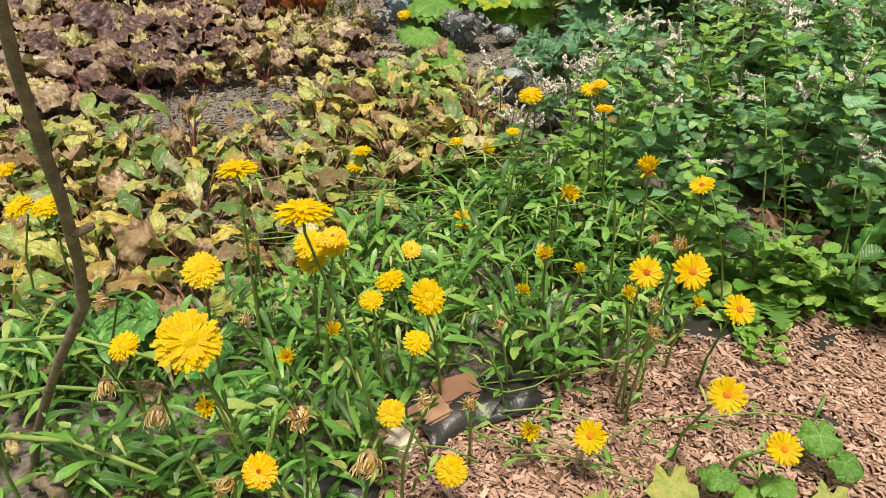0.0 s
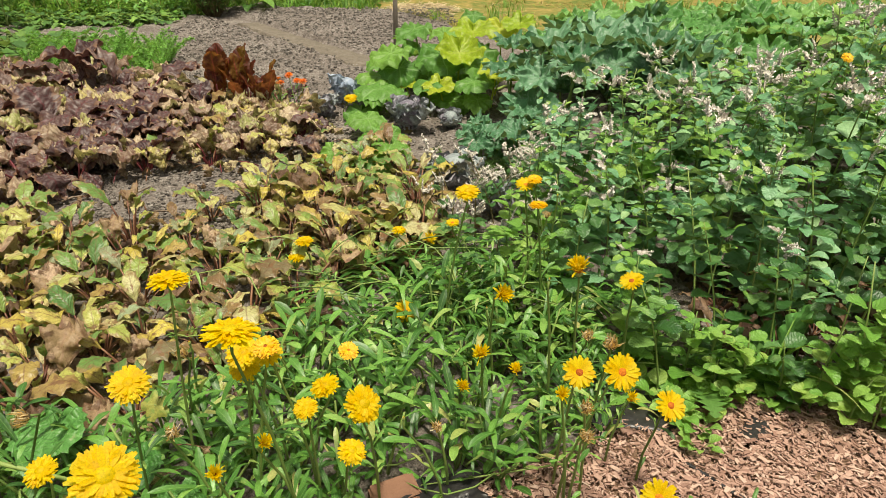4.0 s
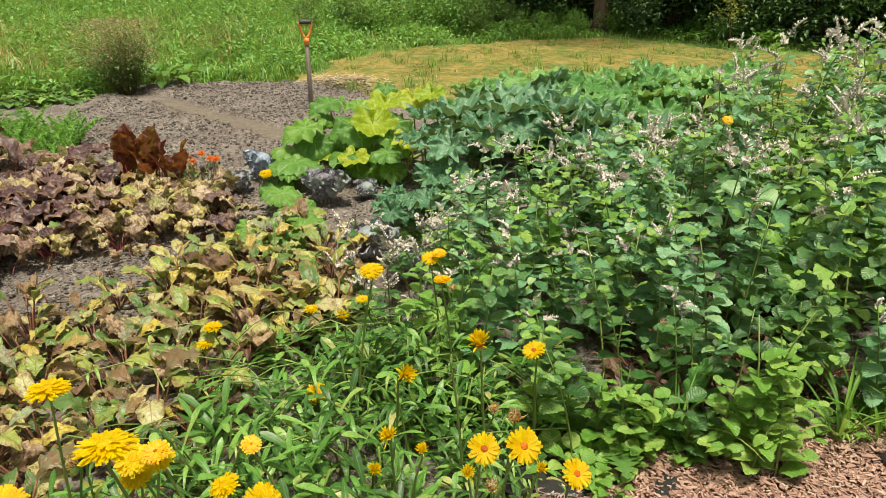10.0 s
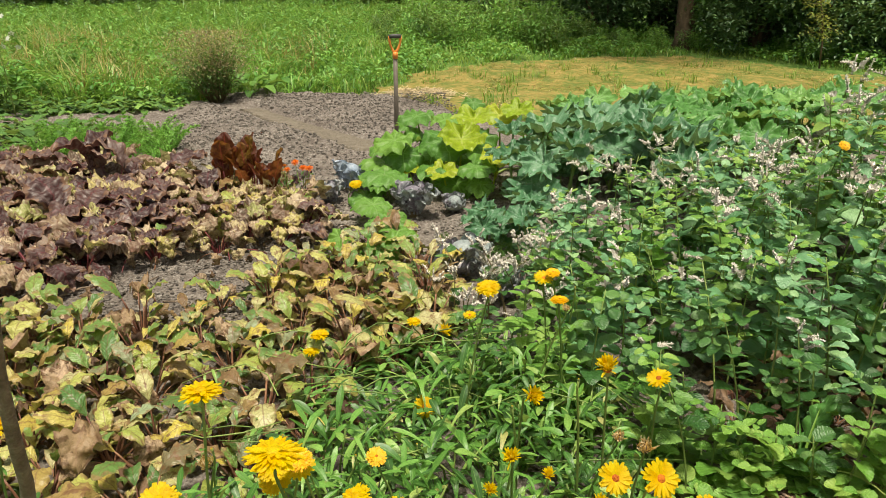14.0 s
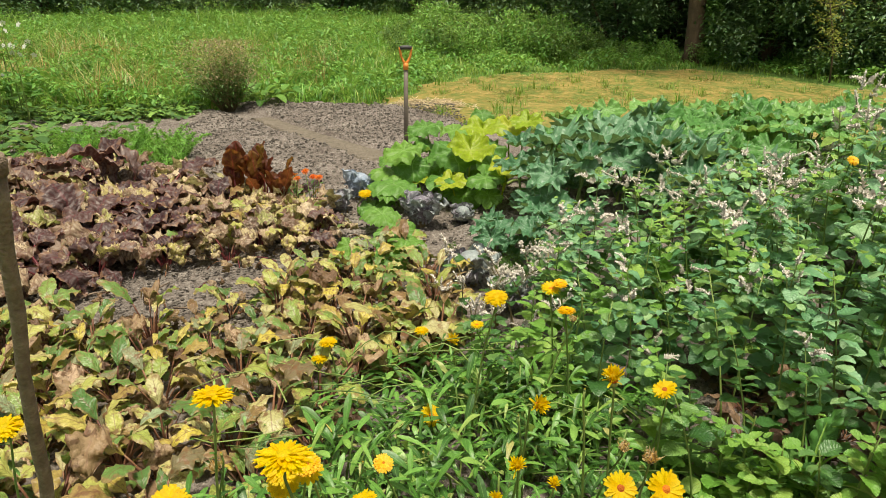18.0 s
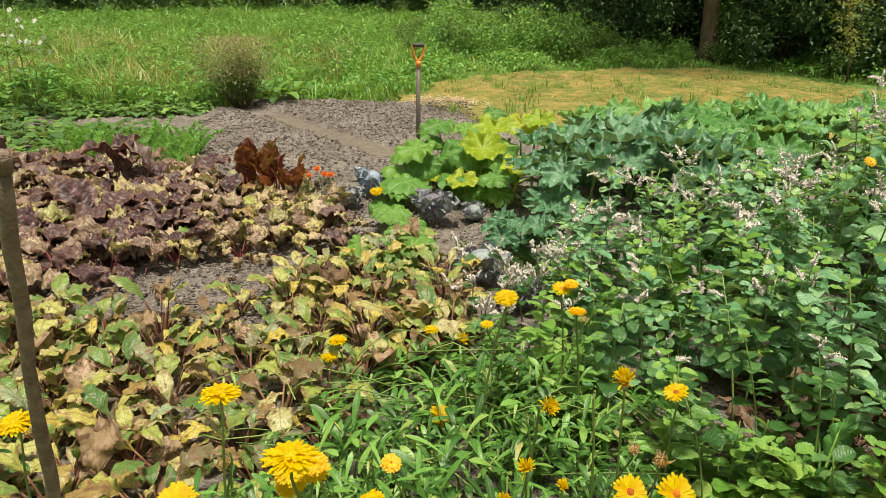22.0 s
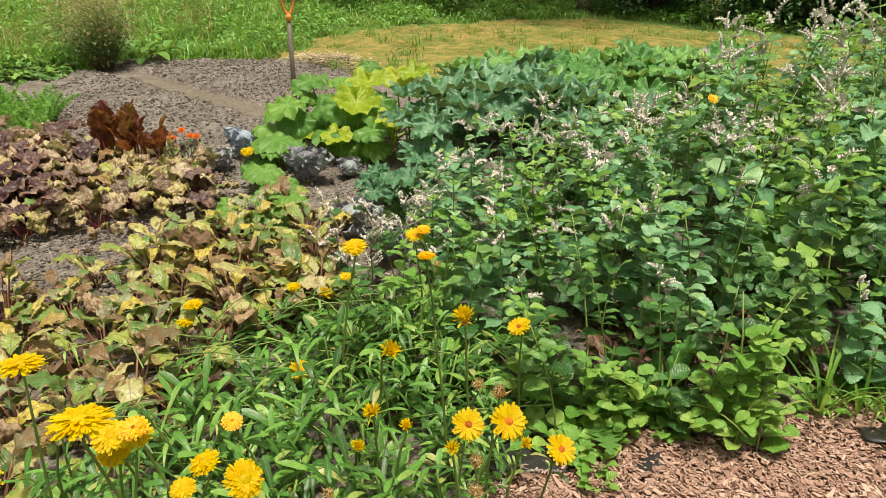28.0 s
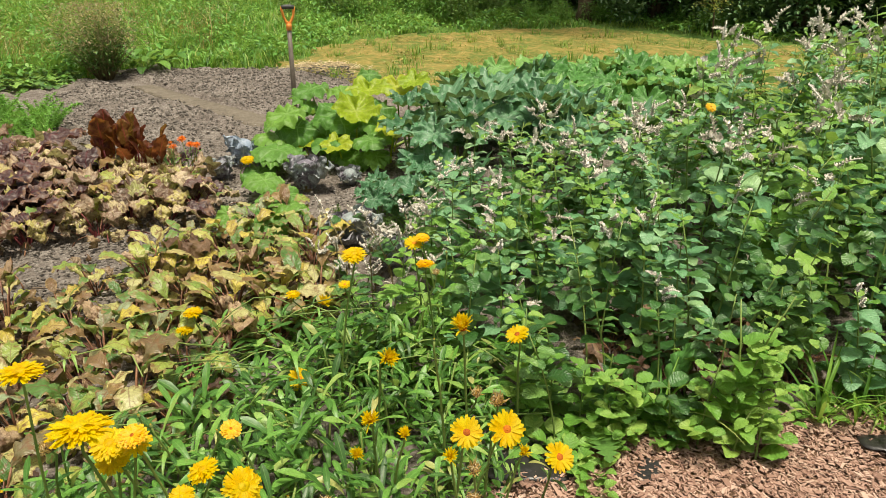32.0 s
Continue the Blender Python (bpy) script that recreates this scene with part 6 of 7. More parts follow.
MARIGOLD_BED = [(-1.25, 0.85), (-1.0, 0.42), (-0.35, 0.42), (-0.24, 0.72), (-0.22, 0.96), (-0.02, 1.10), (0.18, 1.12), (0.36, 1.16), (0.44, 1.36), (0.38, 1.6), (0.30, 1.85), (0.12, 1.85), (-0.12, 1.72), (-0.28, 1.5),
                (-0.45, 1.28), (-0.7, 1.15), (-1.1, 1.15)]


GAP_BED = [(-0.42, 1.6), (-0.12, 1.72), (0.12, 1.88), (0.3, 1.87), (0.46, 1.5), (0.64, 1.55), (0.64, 1.9), (0.34, 2.1), (0.16, 2.3), (-0.08, 2.1), (-0.3, 1.92)]


def marigold_clump(b, rng):
    for k in range(34):
        a, r = rng.uniform(0, 6.283), rng.uniform(0.0, 0.075)
        lb = Build()
        blade(lb, spatula, rng.uniform(0.055, 0.1), rng.uniform(0.011, 0.02), 7, 2, rng.uniform(0.5, 1.2), rng.uniform(0.4, 1.4), 0.25, 0.1, 8, 0, 0, 0, None, 0, rng.uniform(-0.5, 0.5), rng)
        b.join(lb, Matrix.Translation((r * math.cos(a), r * math.sin(a), rng.uniform(0.0, 0.2))) @ Matrix.Rotation(rng.uniform(0, 6.28), 4, "Z"))


MARIGOLD_CLUMPS = pool("foliage", 8, marigold_clump, [CALENDULA], 74)


def make_marigolds():
    rng = random.Random(73)
    for x, y, z, dia, kind, tilt in FLOWERS:
        marigold(rng, x, y, z, dia, kind, tilt, 180 + rng.gauss(0, 25))
    for x, y in scatter(MARIGOLD_BED, 0.085, rng):
        if x < -0.25 and y < 1.0 and rng.random() < 0.3:
            continue
        n = rng.randint(12, 17)
        s0 = rng.uniform(0.8, 1.15)
        root = thing("marigold_foliage", pose(x, y, 0.0), "bushy clump of narrow green pot marigold leaves", "plant", "marigold foliage")
        st = Build()
        tops = []
        for k in range(3):
            a = rng.uniform(0, 6.283)
            r = rng.uniform(0.02, 0.09)
            p = Vector((r * math.cos(a), r * math.sin(a), rng.uniform(0.10, 0.22) * s0))
            st.tube([(0, 0, -0.01), p * 0.5 + Vector((0, 0, 0.01)), p], [0.0035, 0.003, 0.0025], 5)
            tops.append(p)
        part("stem", st.mesh("stem", [GREEN_STALK]), root)
        for k in range(5):
            p = rng.choice(tops) * rng.uniform(0.5, 1.0)
            s = s0 * rng.uniform(0.6, 1.05)
            part("leaf", rng.choice(MARIGOLD_LEAVES), root, Matrix.Translation(p) @ Matrix.Rotation(k * 2.4 + rng.gauss(0, 0.3), 4, "Z") @ Matrix.Rotation(rng.uniform(-0.6, 0.2), 4, "X") @ Matrix.Diagonal((s, s, s, 1)))
        tagged(part("foliage", rng.choice(MARIGOLD_CLUMPS), root, Matrix.Rotation(rng.uniform(0, 6.28), 4, "Z") @ Matrix.Diagonal((s0, s0, s0, 1))), kind="stuff")
    for x, y in scatter(GAP_BED, 0.1, rng):
        s0 = rng.uniform(0.6, 0.85)
        root = thing("marigold_foliage", pose(x, y, 0.0), "low sprawling young pot marigold leaves on soil", "plant", "low marigold foliage")
        tagged(part("foliage", rng.choice(MARIGOLD_CLUMPS), root, Matrix.Rotation(rng.uniform(0, 6.28), 4, "Z") @ Matrix.Diagonal((s0 * 1.3, s0 * 1.3, s0 * 0.8, 1))), kind="stuff")


make_marigolds()

# ---- other plants of the beds ----


def small_plant(name, x, y, label, category, leaves, n, size, rng, group="", lift=0.0, z=0.01):
    root = thing(name, pose(x, y, z + ground_z(x, y), 0, 0, rng.uniform(0, 360)), label, category, group)
    for k in range(n):
        s = size * rng.uniform(0.7, 1.2)
        part("leaf", rng.choice(leaves), root, Matrix.Rotation(k * 2.4 + rng.gauss(0, 0.3), 4, "Z") @ Matrix.Translation((0, 0.01, 0)) @ Matrix.Rotation(lift + rng.uniform(-0.3, 0.3), 4, "X") @ Matrix.Diagonal((s, s, s, 1)))
    return root


LOW_LEAVES = pool("leaf", 5, lambda b, r: blade(b, ovate, 0.08, 0.06, 7, 4, r.uniform(0.0, 0.4), r.uniform(0.4, 1.0), 0.3, 0.15, 10, 0.05, 0.10, 0.002, 1.1, 0, 0, r), [LOW_LEAF, GREEN_STALK], 81)
HOSTA_LEAVES = pool("leaf", 4, lambda b, r: blade(b, ovate, 0.13, 0.085, 7, 4, r.uniform(0.3, 0.7), 1.1, 0.3, 0.05, 8, 0, 0.12, 0.003, 1.2, 0, 0, r), [SQUASH_LIGHT, GREEN_STALK], 82)
DOCK_LEAVES = pool("leaf", 3, lambda b, r: blade(b, lance, 0.16, 0.055, 12, 6, 1.1, 0.6, 0.2, 0.5, 26, 0.06, 0.03, 0.004, 1.3, 0.1, 0.2, r), [SQUASH_DARK, GREEN_STALK], 83)
FERN_LEAVES = pool("frond", 3, lambda b, r: blade(b, lance, 0.19, 0.06, 22, 2, r.uniform(0.5, 0.9), 0.9, 0.2, 0, 8, 0.42, 0.03, 0.002, None, 0, 0, r), [LOW_LEAF, GREEN_STALK], 84)
BIND_LEAVES = pool("leaf", 4, lambda b, r: blade(b, ovate, 0.06, 0.05, 6, 4, r.uniform(0.1, 0.6), 0.9, 0.3, 0.08, 8, 0, 0.04, 0.0012, 0.8, 0, 0.2, r), [MINT_FRESH, GREEN_STALK], 85)
LONG_GRASS = pool("blade", 4, lambda b, r: blade(b, strap, r.uniform(0.2, 0.34), 0.009, 9, 2, 1.35, r.uniform(1.0, 2.2), 0.5, 0, 1, 0, 0, 0, None, 0, 0.3, r), [GRASS], 86)


def frond(b, rng):
    """A feathery carrot leaf: a bent rib with tufts of fine leaflets."""
    lean = rng.uniform(0.6, 1.8)
    for k in range(9):
        t = 0.25 + 0.75 * k / 9
        c = Vector((0, lean * 0.16 * t * t, 0.26 * t - 0.06 * lean * t * t))
        for _ in range(34):
            d = Vector((rng.gauss(0, 1), rng.gauss(0.2, 1), rng.gauss(0.3, 0.6))).normalized() * rng.uniform(0.012, 0.045) * (1.25 - 0.6 * t)
            w = d.cross(Vector((rng.random(), rng.random(), rng.random()))).normalized() * 0.0024
            b.add([c - w, c + w, c + d], [(0, 1, 2)], [(0, -0.3), (0, 0.3), (1, 0)])
    b.tube([(0, 0, 0), (0, lean * 0.04, 0.13), (0, lean * 0.16, 0.26 - 0.06 * lean)], [0.0025, 0.002, 0.001], 4, 1)


def low_crown(b, rng):
    """A low crown of rounded leaflets on short stalks."""
    for k in range(26):
        lb = Build()
        blade(lb, ovate, 0.075, 0.068, 7, 4, rng.uniform(-0.1, 0.5), rng.uniform(0.3, 1.0), 0.3, 0.12, 10, 0.06, rng.uniform(0.03, 0.13), 0.002, 1.2, 0, 0, rng, 1, 2 if rng.random() < 0.2 else 0)
        b.join(lb, Matrix.Rotation(k * 2.4 + rng.uniform(-0.3, 0.3), 4, "Z") @ Matrix.Translation((0, rng.uniform(0.0, 0.08), 0)))


LOW_CROWNS = pool("foliage", 6, low_crown, [LOW_LEAF, GREEN_STALK, MINT_FRESH], 98)
FRONDS = pool("frond", 5, frond, [FERNY, GREEN_STALK], 87)
NEEDLES = pool("frond", 4, frond, [LOW_LEAF, GREEN_STALK], 97)


def make_small_plants():
    rng = random.Random(88)
    for x, y in scatter([(-3.0, 4.95), (-2.0, 4.75), (-1.9, 5.0), (-2.25, 5.7), (-3.1, 5.8)], 0.16, rng):
        small_plant("carrot_plant", x, y, "feathery bright green carrot tops", "carrot", FRONDS, 9, rng.uniform(1.0, 1.3), rng, "row of carrots")
    for x, y in scatter([(-5.6, 8.4), (-4.2, 8.5), (-3.1, 8.3), (-2.95, 7.55), (-3.4, 7.3), (-4.8, 7.1)], 0.15, rng):
        root = thing("strawberry_plant", pose(x, y, 0.01 + ground_z(x, y), 0, 0, rng.uniform(0, 360)), "low dark green leafy strawberry plant", "strawberry", "row of strawberries")
        tagged(part("foliage", rng.choice(LOW_CROWNS), root, Matrix.Diagonal((rng.uniform(1.0, 1.4),) * 3 + (1,))), kind="stuff")
    for x, y in scatter([(-4.6, 4.2), (-3.5, 4.6), (-3.0, 5.0), (-3.1, 6.3), (-3.9, 6.6), (-5.0, 6.8)], 0.2, rng):
        small_plant("leafy_weed", x, y, "low green weed with rounded leaves", "weed", LOW_LEAVES, 10, rng.uniform(1.2, 1.9), rng, "weeds by the beds")
    for x, y in ((-2.35, 8.72), (-2.18, 8.85), (-2.5, 8.8)):
        small_plant("leafy_herb", x, y, "pale green broad-leaved plant at the bed's corner", "plant", HOSTA_LEAVES, 11, 1.5, rng, "pale plants at the corner")
    for x, y in ((0.16, 3.02), (0.26, 2.98), (0.02, 3.05), (0.34, 2.92)):
        small_plant("needle_herb", x, y, "low dark green needle-leaved herb on the soil", "herb", NEEDLES, 12, rng.uniform(0.5, 0.75), rng, "needle-leaved herbs")
    # weeds and seedlings along the chip path
    for k in range(34):
        x = rng.uniform(0.45, 1.9)
        y = 1.44 + rng.gauss(0, 0.035)
        small_plant("path_weed", x, y, "small green weed at the edge of the chip path", "weed", BIND_LEAVES, rng.randint(6, 10), rng.uniform(0.5, 0.9), rng, "weeds along the chip path", 0.1, 0.03)
    for x, y, s in ((0.60, 1.33, 0.7), (0.64, 1.28, 0.6), (0.62, 1.22, 0.5), (0.70, 1.36, 0.7), (0.57, 1.38, 0.8), (0.745, 1.40, 0.8)):
        small_plant("path_weed", x, y, "trailing green weed creeping over the wood chips", "weed", BIND_LEAVES, 10, s, rng, "weeds along the chip path", 0.2, 0.04)
    for x, y, n, s in ((0.91, 1.54, 4, 1.15), (0.86, 1.55, 3, 0.8)):
        small_plant("dock_plant", x, y, "dock with a tall crinkled green leaf", "dock", DOCK_LEAVES, n, s, rng, "dock plants")
    for x, y in ((0.74, 1.52), (0.70, 1.5), (0.80, 1.53)):
        small_plant("fern", x, y, "small green fern with toothed fronds", "fern", FERN_LEAVES, 7, 0.9, rng, "ferns under the mint")
    for x, y in ((1.32, 1.42), (1.42, 1.40), (1.52, 1.42), (1.38, 1.46), (0.88, 1.46), (1.62, 1.44), (1.47, 1.36)):
        root = small_plant("grass_tuft", x, y, "tuft of long bending green grass blades", "grass", LONG_GRASS, 13, rng.uniform(0.65, 1.0), rng, "grass tufts by the path", 0.1)
        for c in root.children:
            c.name = "blade"
    for x, y, h in ((1.62, 1.40, 0.30), (1.72, 1.38, 0.34), (1.56, 1.33, 0.16), (1.66, 1.30, 0.15), (1.80, 1.42, 0.4)):
        line = mint_stem_line(rng, h, 0.4)
        root = thing("bindweed", pose(x, y, 0.02), "light green bindweed twining by the path", "weed", "bindweed")
        b = Build()
        b.tube(line, [0.002, 0.002, 0.0018, 0.0015, 0.001], 5)
        part("stem", b.mesh("stem", [GREEN_STALK]), root)
        for k in range(int(h * 60)):
            p = along(line, rng.uniform(0.1, 1))
            s = rng.uniform(0.7, 1.3)
            part("leaf", rng.choice(BIND_LEAVES), root, Matrix.Translation(p) @ Matrix.Rotation(rng.uniform(0, 6.28), 4, "Z") @ Matrix.Diagonal((s, s, s, 1)))


def make_flowers_in_beds():
    rng = random.Random(89)
    b = Build()
    flower_head(b, rng, 0.05, [(14, 1.0, 0.1), (12, 0.85, 0.5), (9, 0.6, 0.9)], 0)
    tagetes = b.mesh("flower_head", [PETAL_RED, PETAL_RED, BUD])
    for x, y in ((-0.93, 3.92), (-0.84, 3.98)):
        root = thing("french_marigold", pose(x, y, 0.0), "small bushy French marigold with orange flowers", "flower", "French marigolds")
        f = Build()
        for _ in range(26):
            a, r, z = rng.uniform(0, 6.283), rng.uniform(0, 0.09), rng.uniform(0.04, 0.2)
            lb = Build()
            blade(lb, lance, 0.06, 0.016, 9, 2, 0.6, 0.6, 0.2, 0, 1, 0.3, 0, 0, None, 0, 0, rng)
            f.join(lb, place(r * math.cos(a), r * math.sin(a), z, rng.uniform(0, 6.28)))
        part("foliage", f.mesh("foliage", [LOW_LEAF]), root)
        for _ in range(4):
            a, r = rng.uniform(0, 6.283), rng.uniform(0.02, 0.09)
            p = Vector((r * math.cos(a), r * math.sin(a), rng.uniform(0.24, 0.31)))
            s = Build()
            s.tube([(0, 0, -0.02), p * 0.6, p], [0.003, 0.0025, 0.002], 5)
            part("stem", s.mesh("stem", [GREEN_STALK]), root)
            part("flower_head", tagetes, root, Matrix.Translation(p) @ Matrix.Rotation(rng.uniform(-0.3, 0.7), 4, "X"), "deep orange ruffled bloom")
    marigold(rng, -0.52, 3.96, 0.155, 0.09, "full", 15)
    marigold(rng, 1.52, 2.6, 0.66, 0.045, "orange", 40)
    # tall white tobacco flowers by the strawberries
    st = Build()
    for k in range(5):
        lb = Build()
        blade(lb, ovate, 0.03, 0.022, 3, 2, 0.1, 0.3, 0.1, 0, 1, 0, 0, 0, None, 0, 0, rng)
        st.join(lb, Matrix.Rotation(k * 1.2566, 4, "Z"))
    st.tube([(0, 0, -0.06), (0, 0, 0)], [0.002, 0.004], 5, 1)
    star = st.mesh("flower_head", [PETAL_WHITE, GREEN_STALK])
    for x, y, h in ((-4.55, 7.3, 1.05), (-4.75, 7.5, 1.15), (-4.4, 7.15, 0.85), (-5.0, 7.6, 1.2)):
        root = thing("tobacco_plant", pose(x, y, 0.0), "tall flowering tobacco plant with white stars", "flower", "white tobacco flowers")
        line = mint_stem_line(rng, h, 0.2)
        s = Build()
        s.tube(line, [0.008, 0.007, 0.006, 0.005, 0.003], 6)
        part("stem", s.mesh("stem", [GREEN_STALK]), root)
        for k in range(9):
            p = along(line, rng.uniform(0.08, 0.75))
            ss = rng.uniform(0.9, 1.5)
            part("leaf", rng.choice(HOSTA_LEAVES), root, Matrix.Translation(p) @ Matrix.Rotation(rng.uniform(0, 6.28), 4, "Z") @ Matrix.Diagonal((ss, ss, ss * 0.6, 1)))
        for k in range(7):
            p = along(line, rng.uniform(0.6, 1.0)) + Vector((rng.gauss(0, 0.09), rng.gauss(0, 0.09), 0.02))
            part("flower_head", star, root, Matrix.Translation(p) @ Matrix.Rotation(rng.uniform(0, 6.28), 4, "Z") @ Matrix.Rotation(1.1, 4, "X") @ Matrix.Diagonal((1.1, 1.1, 1.1, 1)), "white star-shaped bloom")
    # a bushy, half dry herb at the bed's far corner
    root = thing("dry_bush", pose(-2.66, 8.25, 0.0), "bushy half-dry herb with purplish seed stems", "bush")
    s, f = Build(), Build()
    for k in range(110):
        a, r, h = rng.uniform(0, 6.283), rng.uniform(0.05, 0.5), rng.uniform(0.35, 0.8)
        top = Vector((r * math.cos(a), r * math.sin(a), h))
        s.tube([(0.06 * math.cos(a), 0.06 * math.sin(a), 0), top * 0.5, top], [0.004, 0.003, 0.0015], 4)
        foliage(f, 26, rng, lambda: top * rng.uniform(0.3, 1.0) + Vector((rng.gauss(0, 0.05), rng.gauss(0, 0.05), rng.gauss(0, 0.03))), 0.045)
    part("stem", s.mesh("stem", [TAN_STALK]), root)
    part("foliage", f.mesh("foliage", [LOW_LEAF]), root)
    h = Build()
    foliage(h, 3200, rng, lambda: Vector((rng.gauss(0, 0.22), rng.gauss(0, 0.22), rng.uniform(0.35, 0.84))), 0.03)
    part("seed_head", h.mesh("seed_head", [BEET_WITHERED]), root, None, "purple-brown seed heads")
    # cut straw left on the grass
    rng2 = random.Random(90)
    b = Build()
    for _ in range(520):
        x, y = rng2.gauss(0, 0.26), rng2.gauss(0, 0.12)
        z = 0.03 + max(0, 0.10 - 0.3 * (x * x + 4 * y * y)) * rng2.random()
        a, l = rng2.uniform(0, 6.283), rng2.uniform(0.05, 0.14)
        b.tube([(x, y, z), (x + l * math.cos(a), y + l * math.sin(a), z + rng2.gauss(0.01, 0.015))], [0.003, 0.003], 3)
    thing("straw_heap", pose(-0.28, 8.55, 0.0), "small flat heap of cut straw on the grass", "straw", "", b.mesh("straw_heap", [STRAW]), "stuff")


def make_grey_stalks():
    """Withered mint stalks with pale spikes between the cabbages and the marigolds."""
    rng = random.Random(91)
    for x, y in scatter([(-0.02, 2.2), (0.2, 2.05), (0.38, 2.35), (0.36, 2.75), (0.1, 2.6)], 0.085, rng):
        root = thing("withered_mint", pose(x, y, 0.01), "withered mint stalk with pale grey flower spikes", "mint", "withered mint stalks")
        line = mint_stem_line(rng, rng.uniform(0.2, 0.36), 0.7)
        b = Build()
        b.tube(line, [0.003, 0.0027, 0.0023, 0.002, 0.0015], 5)
        part("stem", b.mesh("stem", [TAN_STALK]), root)
        add_spikes(rng, root, line, 6)
        for k in range(4):
            p = along(line, rng.uniform(0.3, 0.9))
            part("leaf", rng.choice(MINT_LEAVES), root, mint_pose(p, rng.uniform(0, 6.28), 0.7, 0.1))


def make_loose_stems():
    """Long bare marigold stems sprawling over the bed."""
    rng = random.Random(92)
    for x, y, z, a, l in ((-0.95, 0.70, 0.27, 0.15, 0.42), (-0.80, 0.66, 0.30, -0.2, 0.36), (-0.92, 0.82, 0.33, -0.1, 0.40)):
        b = Build()
        d = Vector((math.cos(a), math.sin(a), 0.12)) * l
        b.tube([(0, 0, 0), d * 0.3 + Vector((0, 0, 0.035)), d * 0.65 + Vector((0, 0, 0.045)), d], [0.0048, 0.0044, 0.004, 0.003], 7)
        root = thing("sprawling_stem", pose(x, y, z), "thick pale green marigold stem sprawling over the bed", "stem", "sprawling stems", b.mesh("sprawling_stem", [GREEN_STALK]))
        for q in range(5):
            s = rng.uniform(0.4, 0.8)
            part("leaf", rng.choice(MARIGOLD_LEAVES), root, Matrix.Translation(d * rng.uniform(0.1, 1.0) + Vector((0, 0, 0.03))) @ Matrix.Rotation(rng.uniform(0, 6.28), 4, "Z") @ Matrix.Diagonal((s, s, s, 1)))
    for k in range(46):
        if k < 34:
            x, y, z = rng.uniform(-0.5, 0.2), rng.uniform(1.3, 1.95), rng.uniform(0.1, 0.26)
        else:
            x, y, z = rng.uniform(-0.05, 0.45), rng.uniform(0.85, 1.15), rng.uniform(0.06, 0.1)
        a, l = rng.uniform(-0.6, 0.3) + (math.pi if rng.random() < 0.5 else 0), rng.uniform(0.15, 0.38)
        d = Vector((math.cos(a), math.sin(a) * 0.5, rng.uniform(-0.25, 0.15))) * l
        if k >= 34:
            d.z = -0.02
        b = Build()
        bow = Vector((-d.y, d.x, 0)) * rng.uniform(-0.35, 0.35)
        up = Vector((0, 0, 0.03 if k < 34 else 0.012))
        b.tube([(0, 0, 0), d * 0.22 + bow * 0.7 + up * 0.7, d * 0.5 + bow + up, d * 0.78 + bow * 0.6 + up * 0.6, d], [0.0022, 0.0021, 0.0019, 0.0017, 0.0012], 5)
        root = thing("sprawling_stem", pose(x, y, z), "long pale green marigold stem sprawling over the bed", "stem", "sprawling stems", b.mesh("sprawling_stem", [GREEN_STALK]))
        for q in range(5):
            s = rng.uniform(0.3, 0.6)
            part("leaf", rng.choice(MARIGOLD_LEAVES), root, Matrix.Translation(d * rng.uniform(0.1, 1.0)) @ Matrix.Rotation(rng.uniform(0, 6.28), 4, "Z") @ Matrix.Diagonal((s, s, s, 1)))


def make_meadow_herbs():
    """Nettles and other broad-leaved herbs standing in the tall grass."""
    rng = random.Random(93)
    kinds = []
    for k in range(3):
        f, s = Build(), Build()
        for _ in range(14):
            a, r, h = rng.uniform(0, 6.283), rng.uniform(0, 0.45), rng.uniform(0.4, 0.8)
            p = Vector((r * math.cos(a), r * math.sin(a), h))
            s.tube([(p.x * 0.7, p.y * 0.7, 0), p], [0.006, 0.003], 4)
            foliage(f, 26, rng, lambda: Vector((p.x, p.y, 0)) + Vector((rng.gauss(0, 0.05), rng.gauss(0, 0.05), h * rng.uniform(0.25, 1.05))), 0.09)
        kinds.append((s.mesh("stem", [GREEN_STALK]), f.mesh("foliage", [LOW_LEAF if k == 1 else HERB])))
    spots = []
    for _ in range(60):
        y = rng.uniform(12.2, 17.5)
        spots.append((rng.uniform(-0.6, 0.17 * y + 0.3), y))
    for _ in range(26):
        x = rng.uniform(2.4, 6.6)
        spots.append((x, 13.7 - 0.5 * (x - 2.4) + rng.gauss(-0.4, 0.25)))
    while len(spots) < 190:
        x, y = rng.uniform(-12, 4.5), rng.uniform(8.8, 20)
        if not inside(MEADOW_EDGE, x, y) or (x > -1 and y < 12) or (x > -2.4 and y < 9.3):
            continue
        if x > -3 and rng.random() < 0.5:
            continue
        spots.append((x, y))
    for x, y in spots:
        s, f = rng.choice(kinds)
        root = thing("nettle_clump", place(x, y, ground_z(x, y), rng.uniform(0, 6.28), rng.uniform(0.3, 0.7) + (0.35 if y > 12.2 and -0.7 < x < 0.17 * y + 0.3 else 0) - (0.12 if x > 2.4 else 0)), "clump of broad-leaved green herbs in the meadow", "weed", "herbs in the meadow")
        tagged(part("stem", s, root), kind="stuff")
        tagged(part("foliage", f, root), kind="stuff")


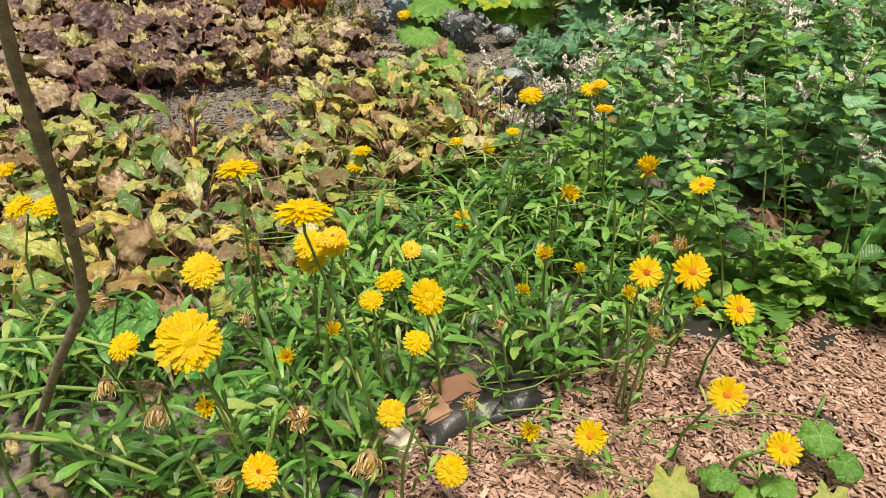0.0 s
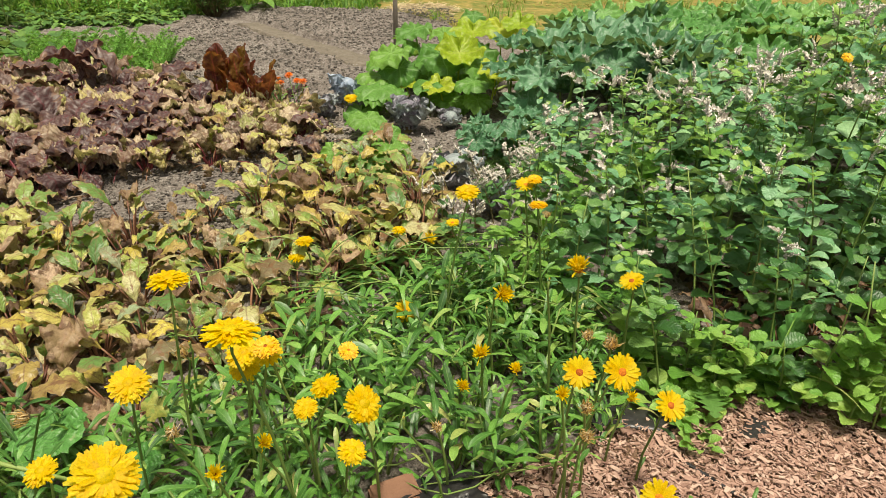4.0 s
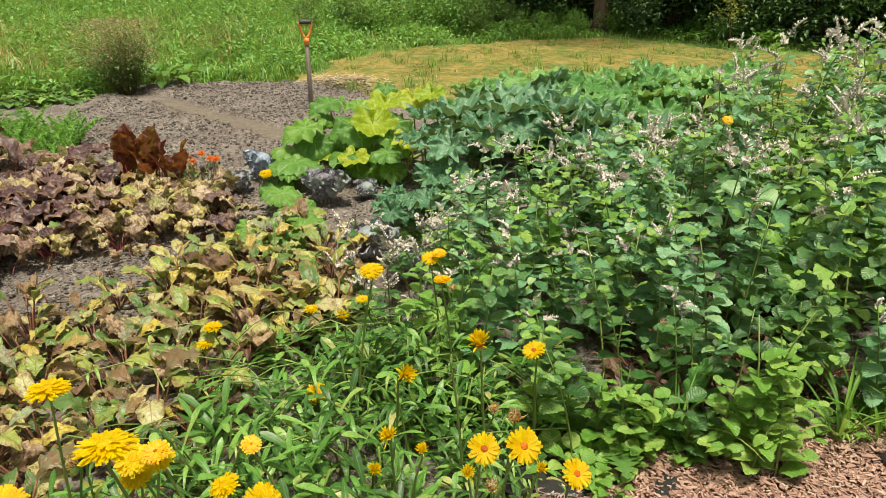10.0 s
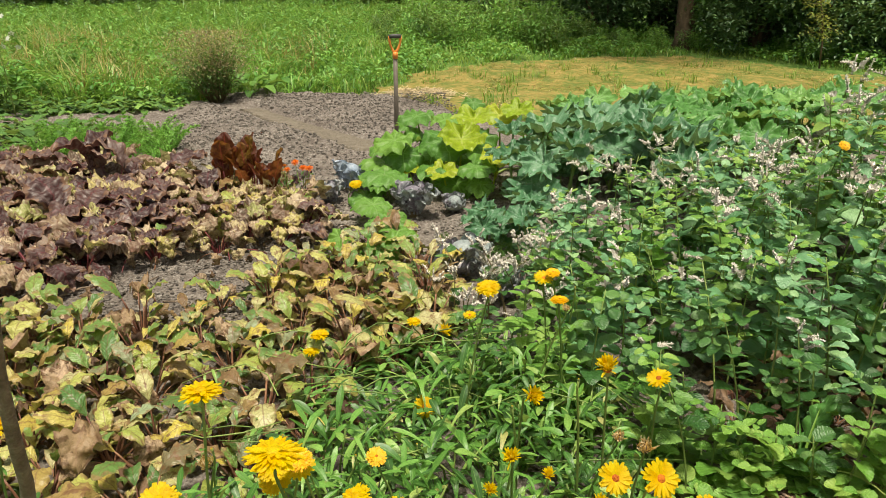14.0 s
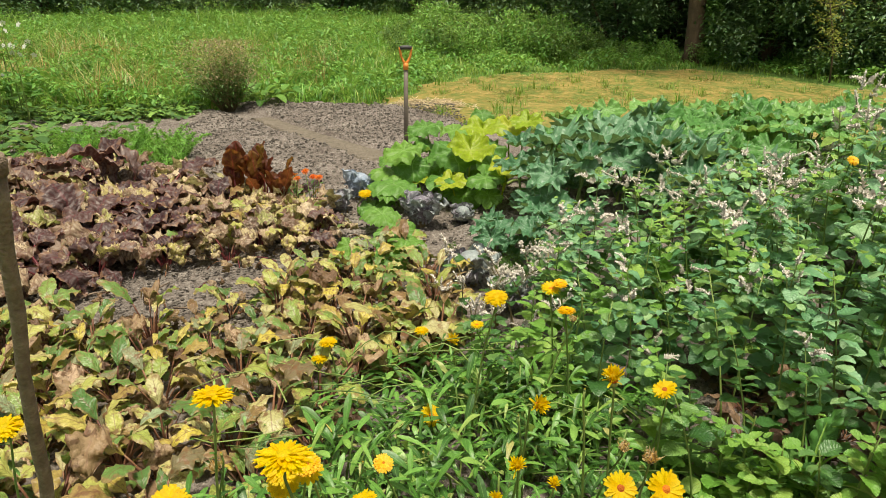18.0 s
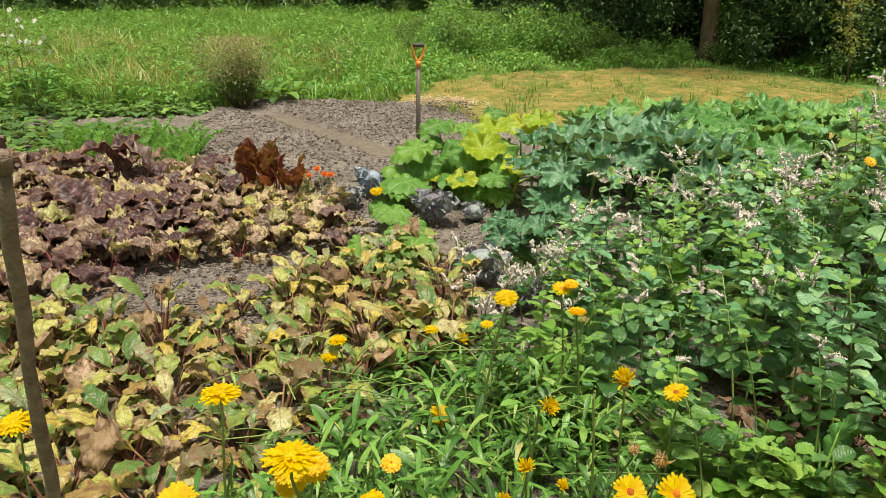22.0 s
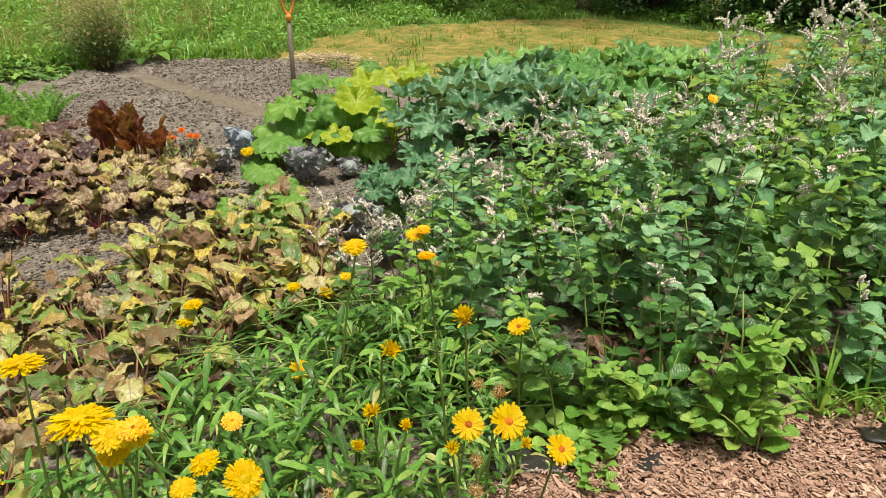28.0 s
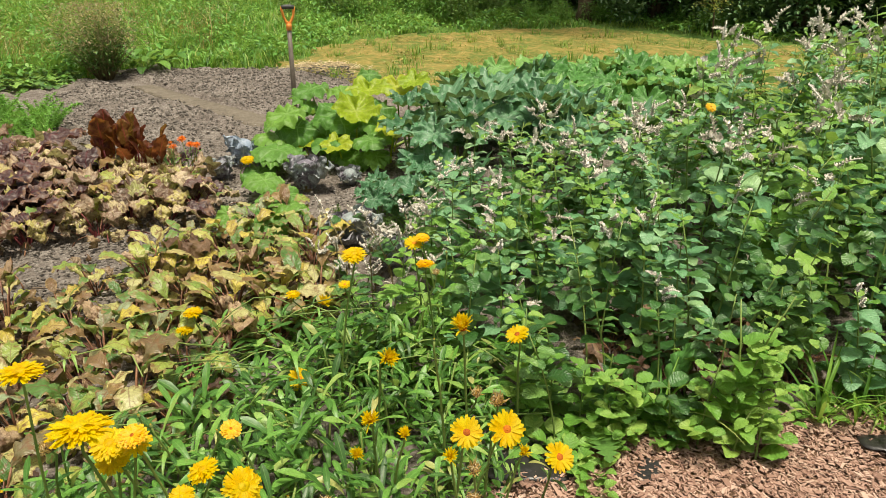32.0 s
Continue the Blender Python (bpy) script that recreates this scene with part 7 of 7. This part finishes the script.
def make_litter():
    """Fallen withered leaves and bits of stalk on the bare soil between the beds."""
    rng = random.Random(95)
    for x, y in scatter([(-2.0, 2.35), (-0.95, 2.6), (-0.5, 3.1), (-0.6, 3.5), (-1.0, 3.2), (-1.9, 2.7)], 0.13, rng):
        me = rng.choice(BEET_POOLS[rng.choice(("dry", "withered"))])
        s = rng.uniform(0.5, 0.85)
        thing("fallen_leaf", pose(x, y, 0.045 + clods(x, y) * 0.3, rng.uniform(-50, -25), rng.uniform(-20, 20), rng.uniform(0, 360)) @ Matrix.Diagonal((s, s, s, 1)),
              "withered tan beet leaf fallen on the soil", "leaf", "fallen leaves", me)
    # Brown leaf clumps added to darken the soil, in place of the mint's shade.
    heaps = pool("leaf_litter", 4, skirt, [BEET_DEAD, BROWN_STALK, BEET_DEAD], 99)
    for x, y in scatter([(0.8, 1.6), (1.5, 1.56), (1.6, 2.1), (0.8, 2.1)], 0.15, rng):
        thing("leaf_litter", place(x, y, 0.02, rng.uniform(0, 6.28), rng.uniform(0.8, 1.2)), "brown leaf clumps added to stand for shade under mint", "leaves", "leaf litter", rng.choice(heaps), "stuff")
    for x, y, z in ((-0.50, 1.05, 0.2), (-0.62, 0.82, 0.28), (-0.60, 0.56, 0.12), (-0.80, 0.72, 0.26), (-0.70, 1.12, 0.2)):
        s = rng.uniform(0.4, 0.55)
        thing("withered_leaf", pose(x, y, z, rng.uniform(-60, -10), 20, rng.uniform(0, 360)) @ Matrix.Diagonal((s, s, s, 1)), "crumpled pale dry leaf caught among green leaves", "leaf", "dry leaves among marigolds",
              rng.choice(BEET_POOLS["dry"]))
    for x, y in scatter([(-1.1, 0.55), (-0.3, 0.55), (-0.3, 1.0), (-0.7, 1.2), (-1.15, 1.1)], 0.12, rng):
        s = rng.uniform(0.35, 0.7)
        thing("withered_leaf", pose(x, y, rng.uniform(0.05, 0.16), rng.uniform(-60, 0), rng.uniform(-30, 30), rng.uniform(0, 360)) @ Matrix.Diagonal((s, s, s, 1)), "crumpled brown dry leaf under the marigolds", "leaf", "dry leaves among marigolds",
              rng.choice(BEET_POOLS[rng.choice(("dry", "withered"))]))
    make_brick(-0.70, 0.745, 0.055, 20, 8, LIMED_BRICK, "pale limed stone at the foot of the stake", (0.032, 0.026, 0.026))
    for x, y, l in ((-1.15, 2.55, 0.16), (-1.3, 2.62, 0.2), (-0.7, 3.0, 0.12), (-1.6, 2.6, 0.18)):
        a = rng.uniform(0, 6.28)
        b = Build()
        b.tube([(0, 0, 0), (l * 0.5 * math.cos(a), l * 0.5 * math.sin(a), 0.012), (l * math.cos(a), l * math.sin(a), 0)], [0.005, 0.0045, 0.003], 6)
        thing("dry_twig", pose(x, y, 0.05), "dry brown twig lying on the soil", "twig", "twigs on the soil", b.mesh("dry_twig", [BARK]))
    for k in range(9):
        x, y = rng.uniform(-0.05, 0.4), rng.uniform(2.25, 2.7)
        s = rng.uniform(0.45, 0.7)
        thing("withered_cabbage_leaf", pose(x, y, 0.09, rng.uniform(-50, -10), 0, rng.uniform(0, 360)) @ Matrix.Diagonal((s, s, s, 1)), "pale withered cabbage leaf lying on the bed", "leaf",
              "withered cabbage leaves", rng.choice(BEET_POOLS["dry"]))


def make_hanging_branch():
    """A leafy twig reaching in front of the shrubs, beside the tree."""
    rng = random.Random(96)
    root = thing("sapling", pose(5.75, 10.6, ground_z(5.75, 10.6)), "slim yellowish sapling in front of dark shrubs", "sapling")
    b, f = Build(), Build()
    line = mint_stem_line(rng, 1.5, 0.25)
    b.tube(line, [0.016, 0.013, 0.01, 0.007, 0.004], 6)
    for _ in range(16):
        p = along(line, rng.uniform(0.3, 1.0))
        a = rng.uniform(0, 6.283)
        q = p + Vector((math.cos(a) * 0.3, math.sin(a) * 0.3, rng.uniform(-0.05, 0.2)))
        b.tube([p, q], [0.005, 0.002], 4)
        foliage(f, 34, rng, lambda: p.lerp(q, rng.random()) + Vector((rng.gauss(0, 0.04), rng.gauss(0, 0.04), rng.gauss(0, 0.04))), 0.05)
    part("stem", b.mesh("stem", [TRUNK_BARK]), root)
    part("foliage", f.mesh("foliage", [SQUASH_MILDEW]), root)


make_litter()
make_hanging_branch()
make_small_plants()
make_flowers_in_beds()
make_grey_stalks()
make_loose_stems()
make_meadow_herbs()
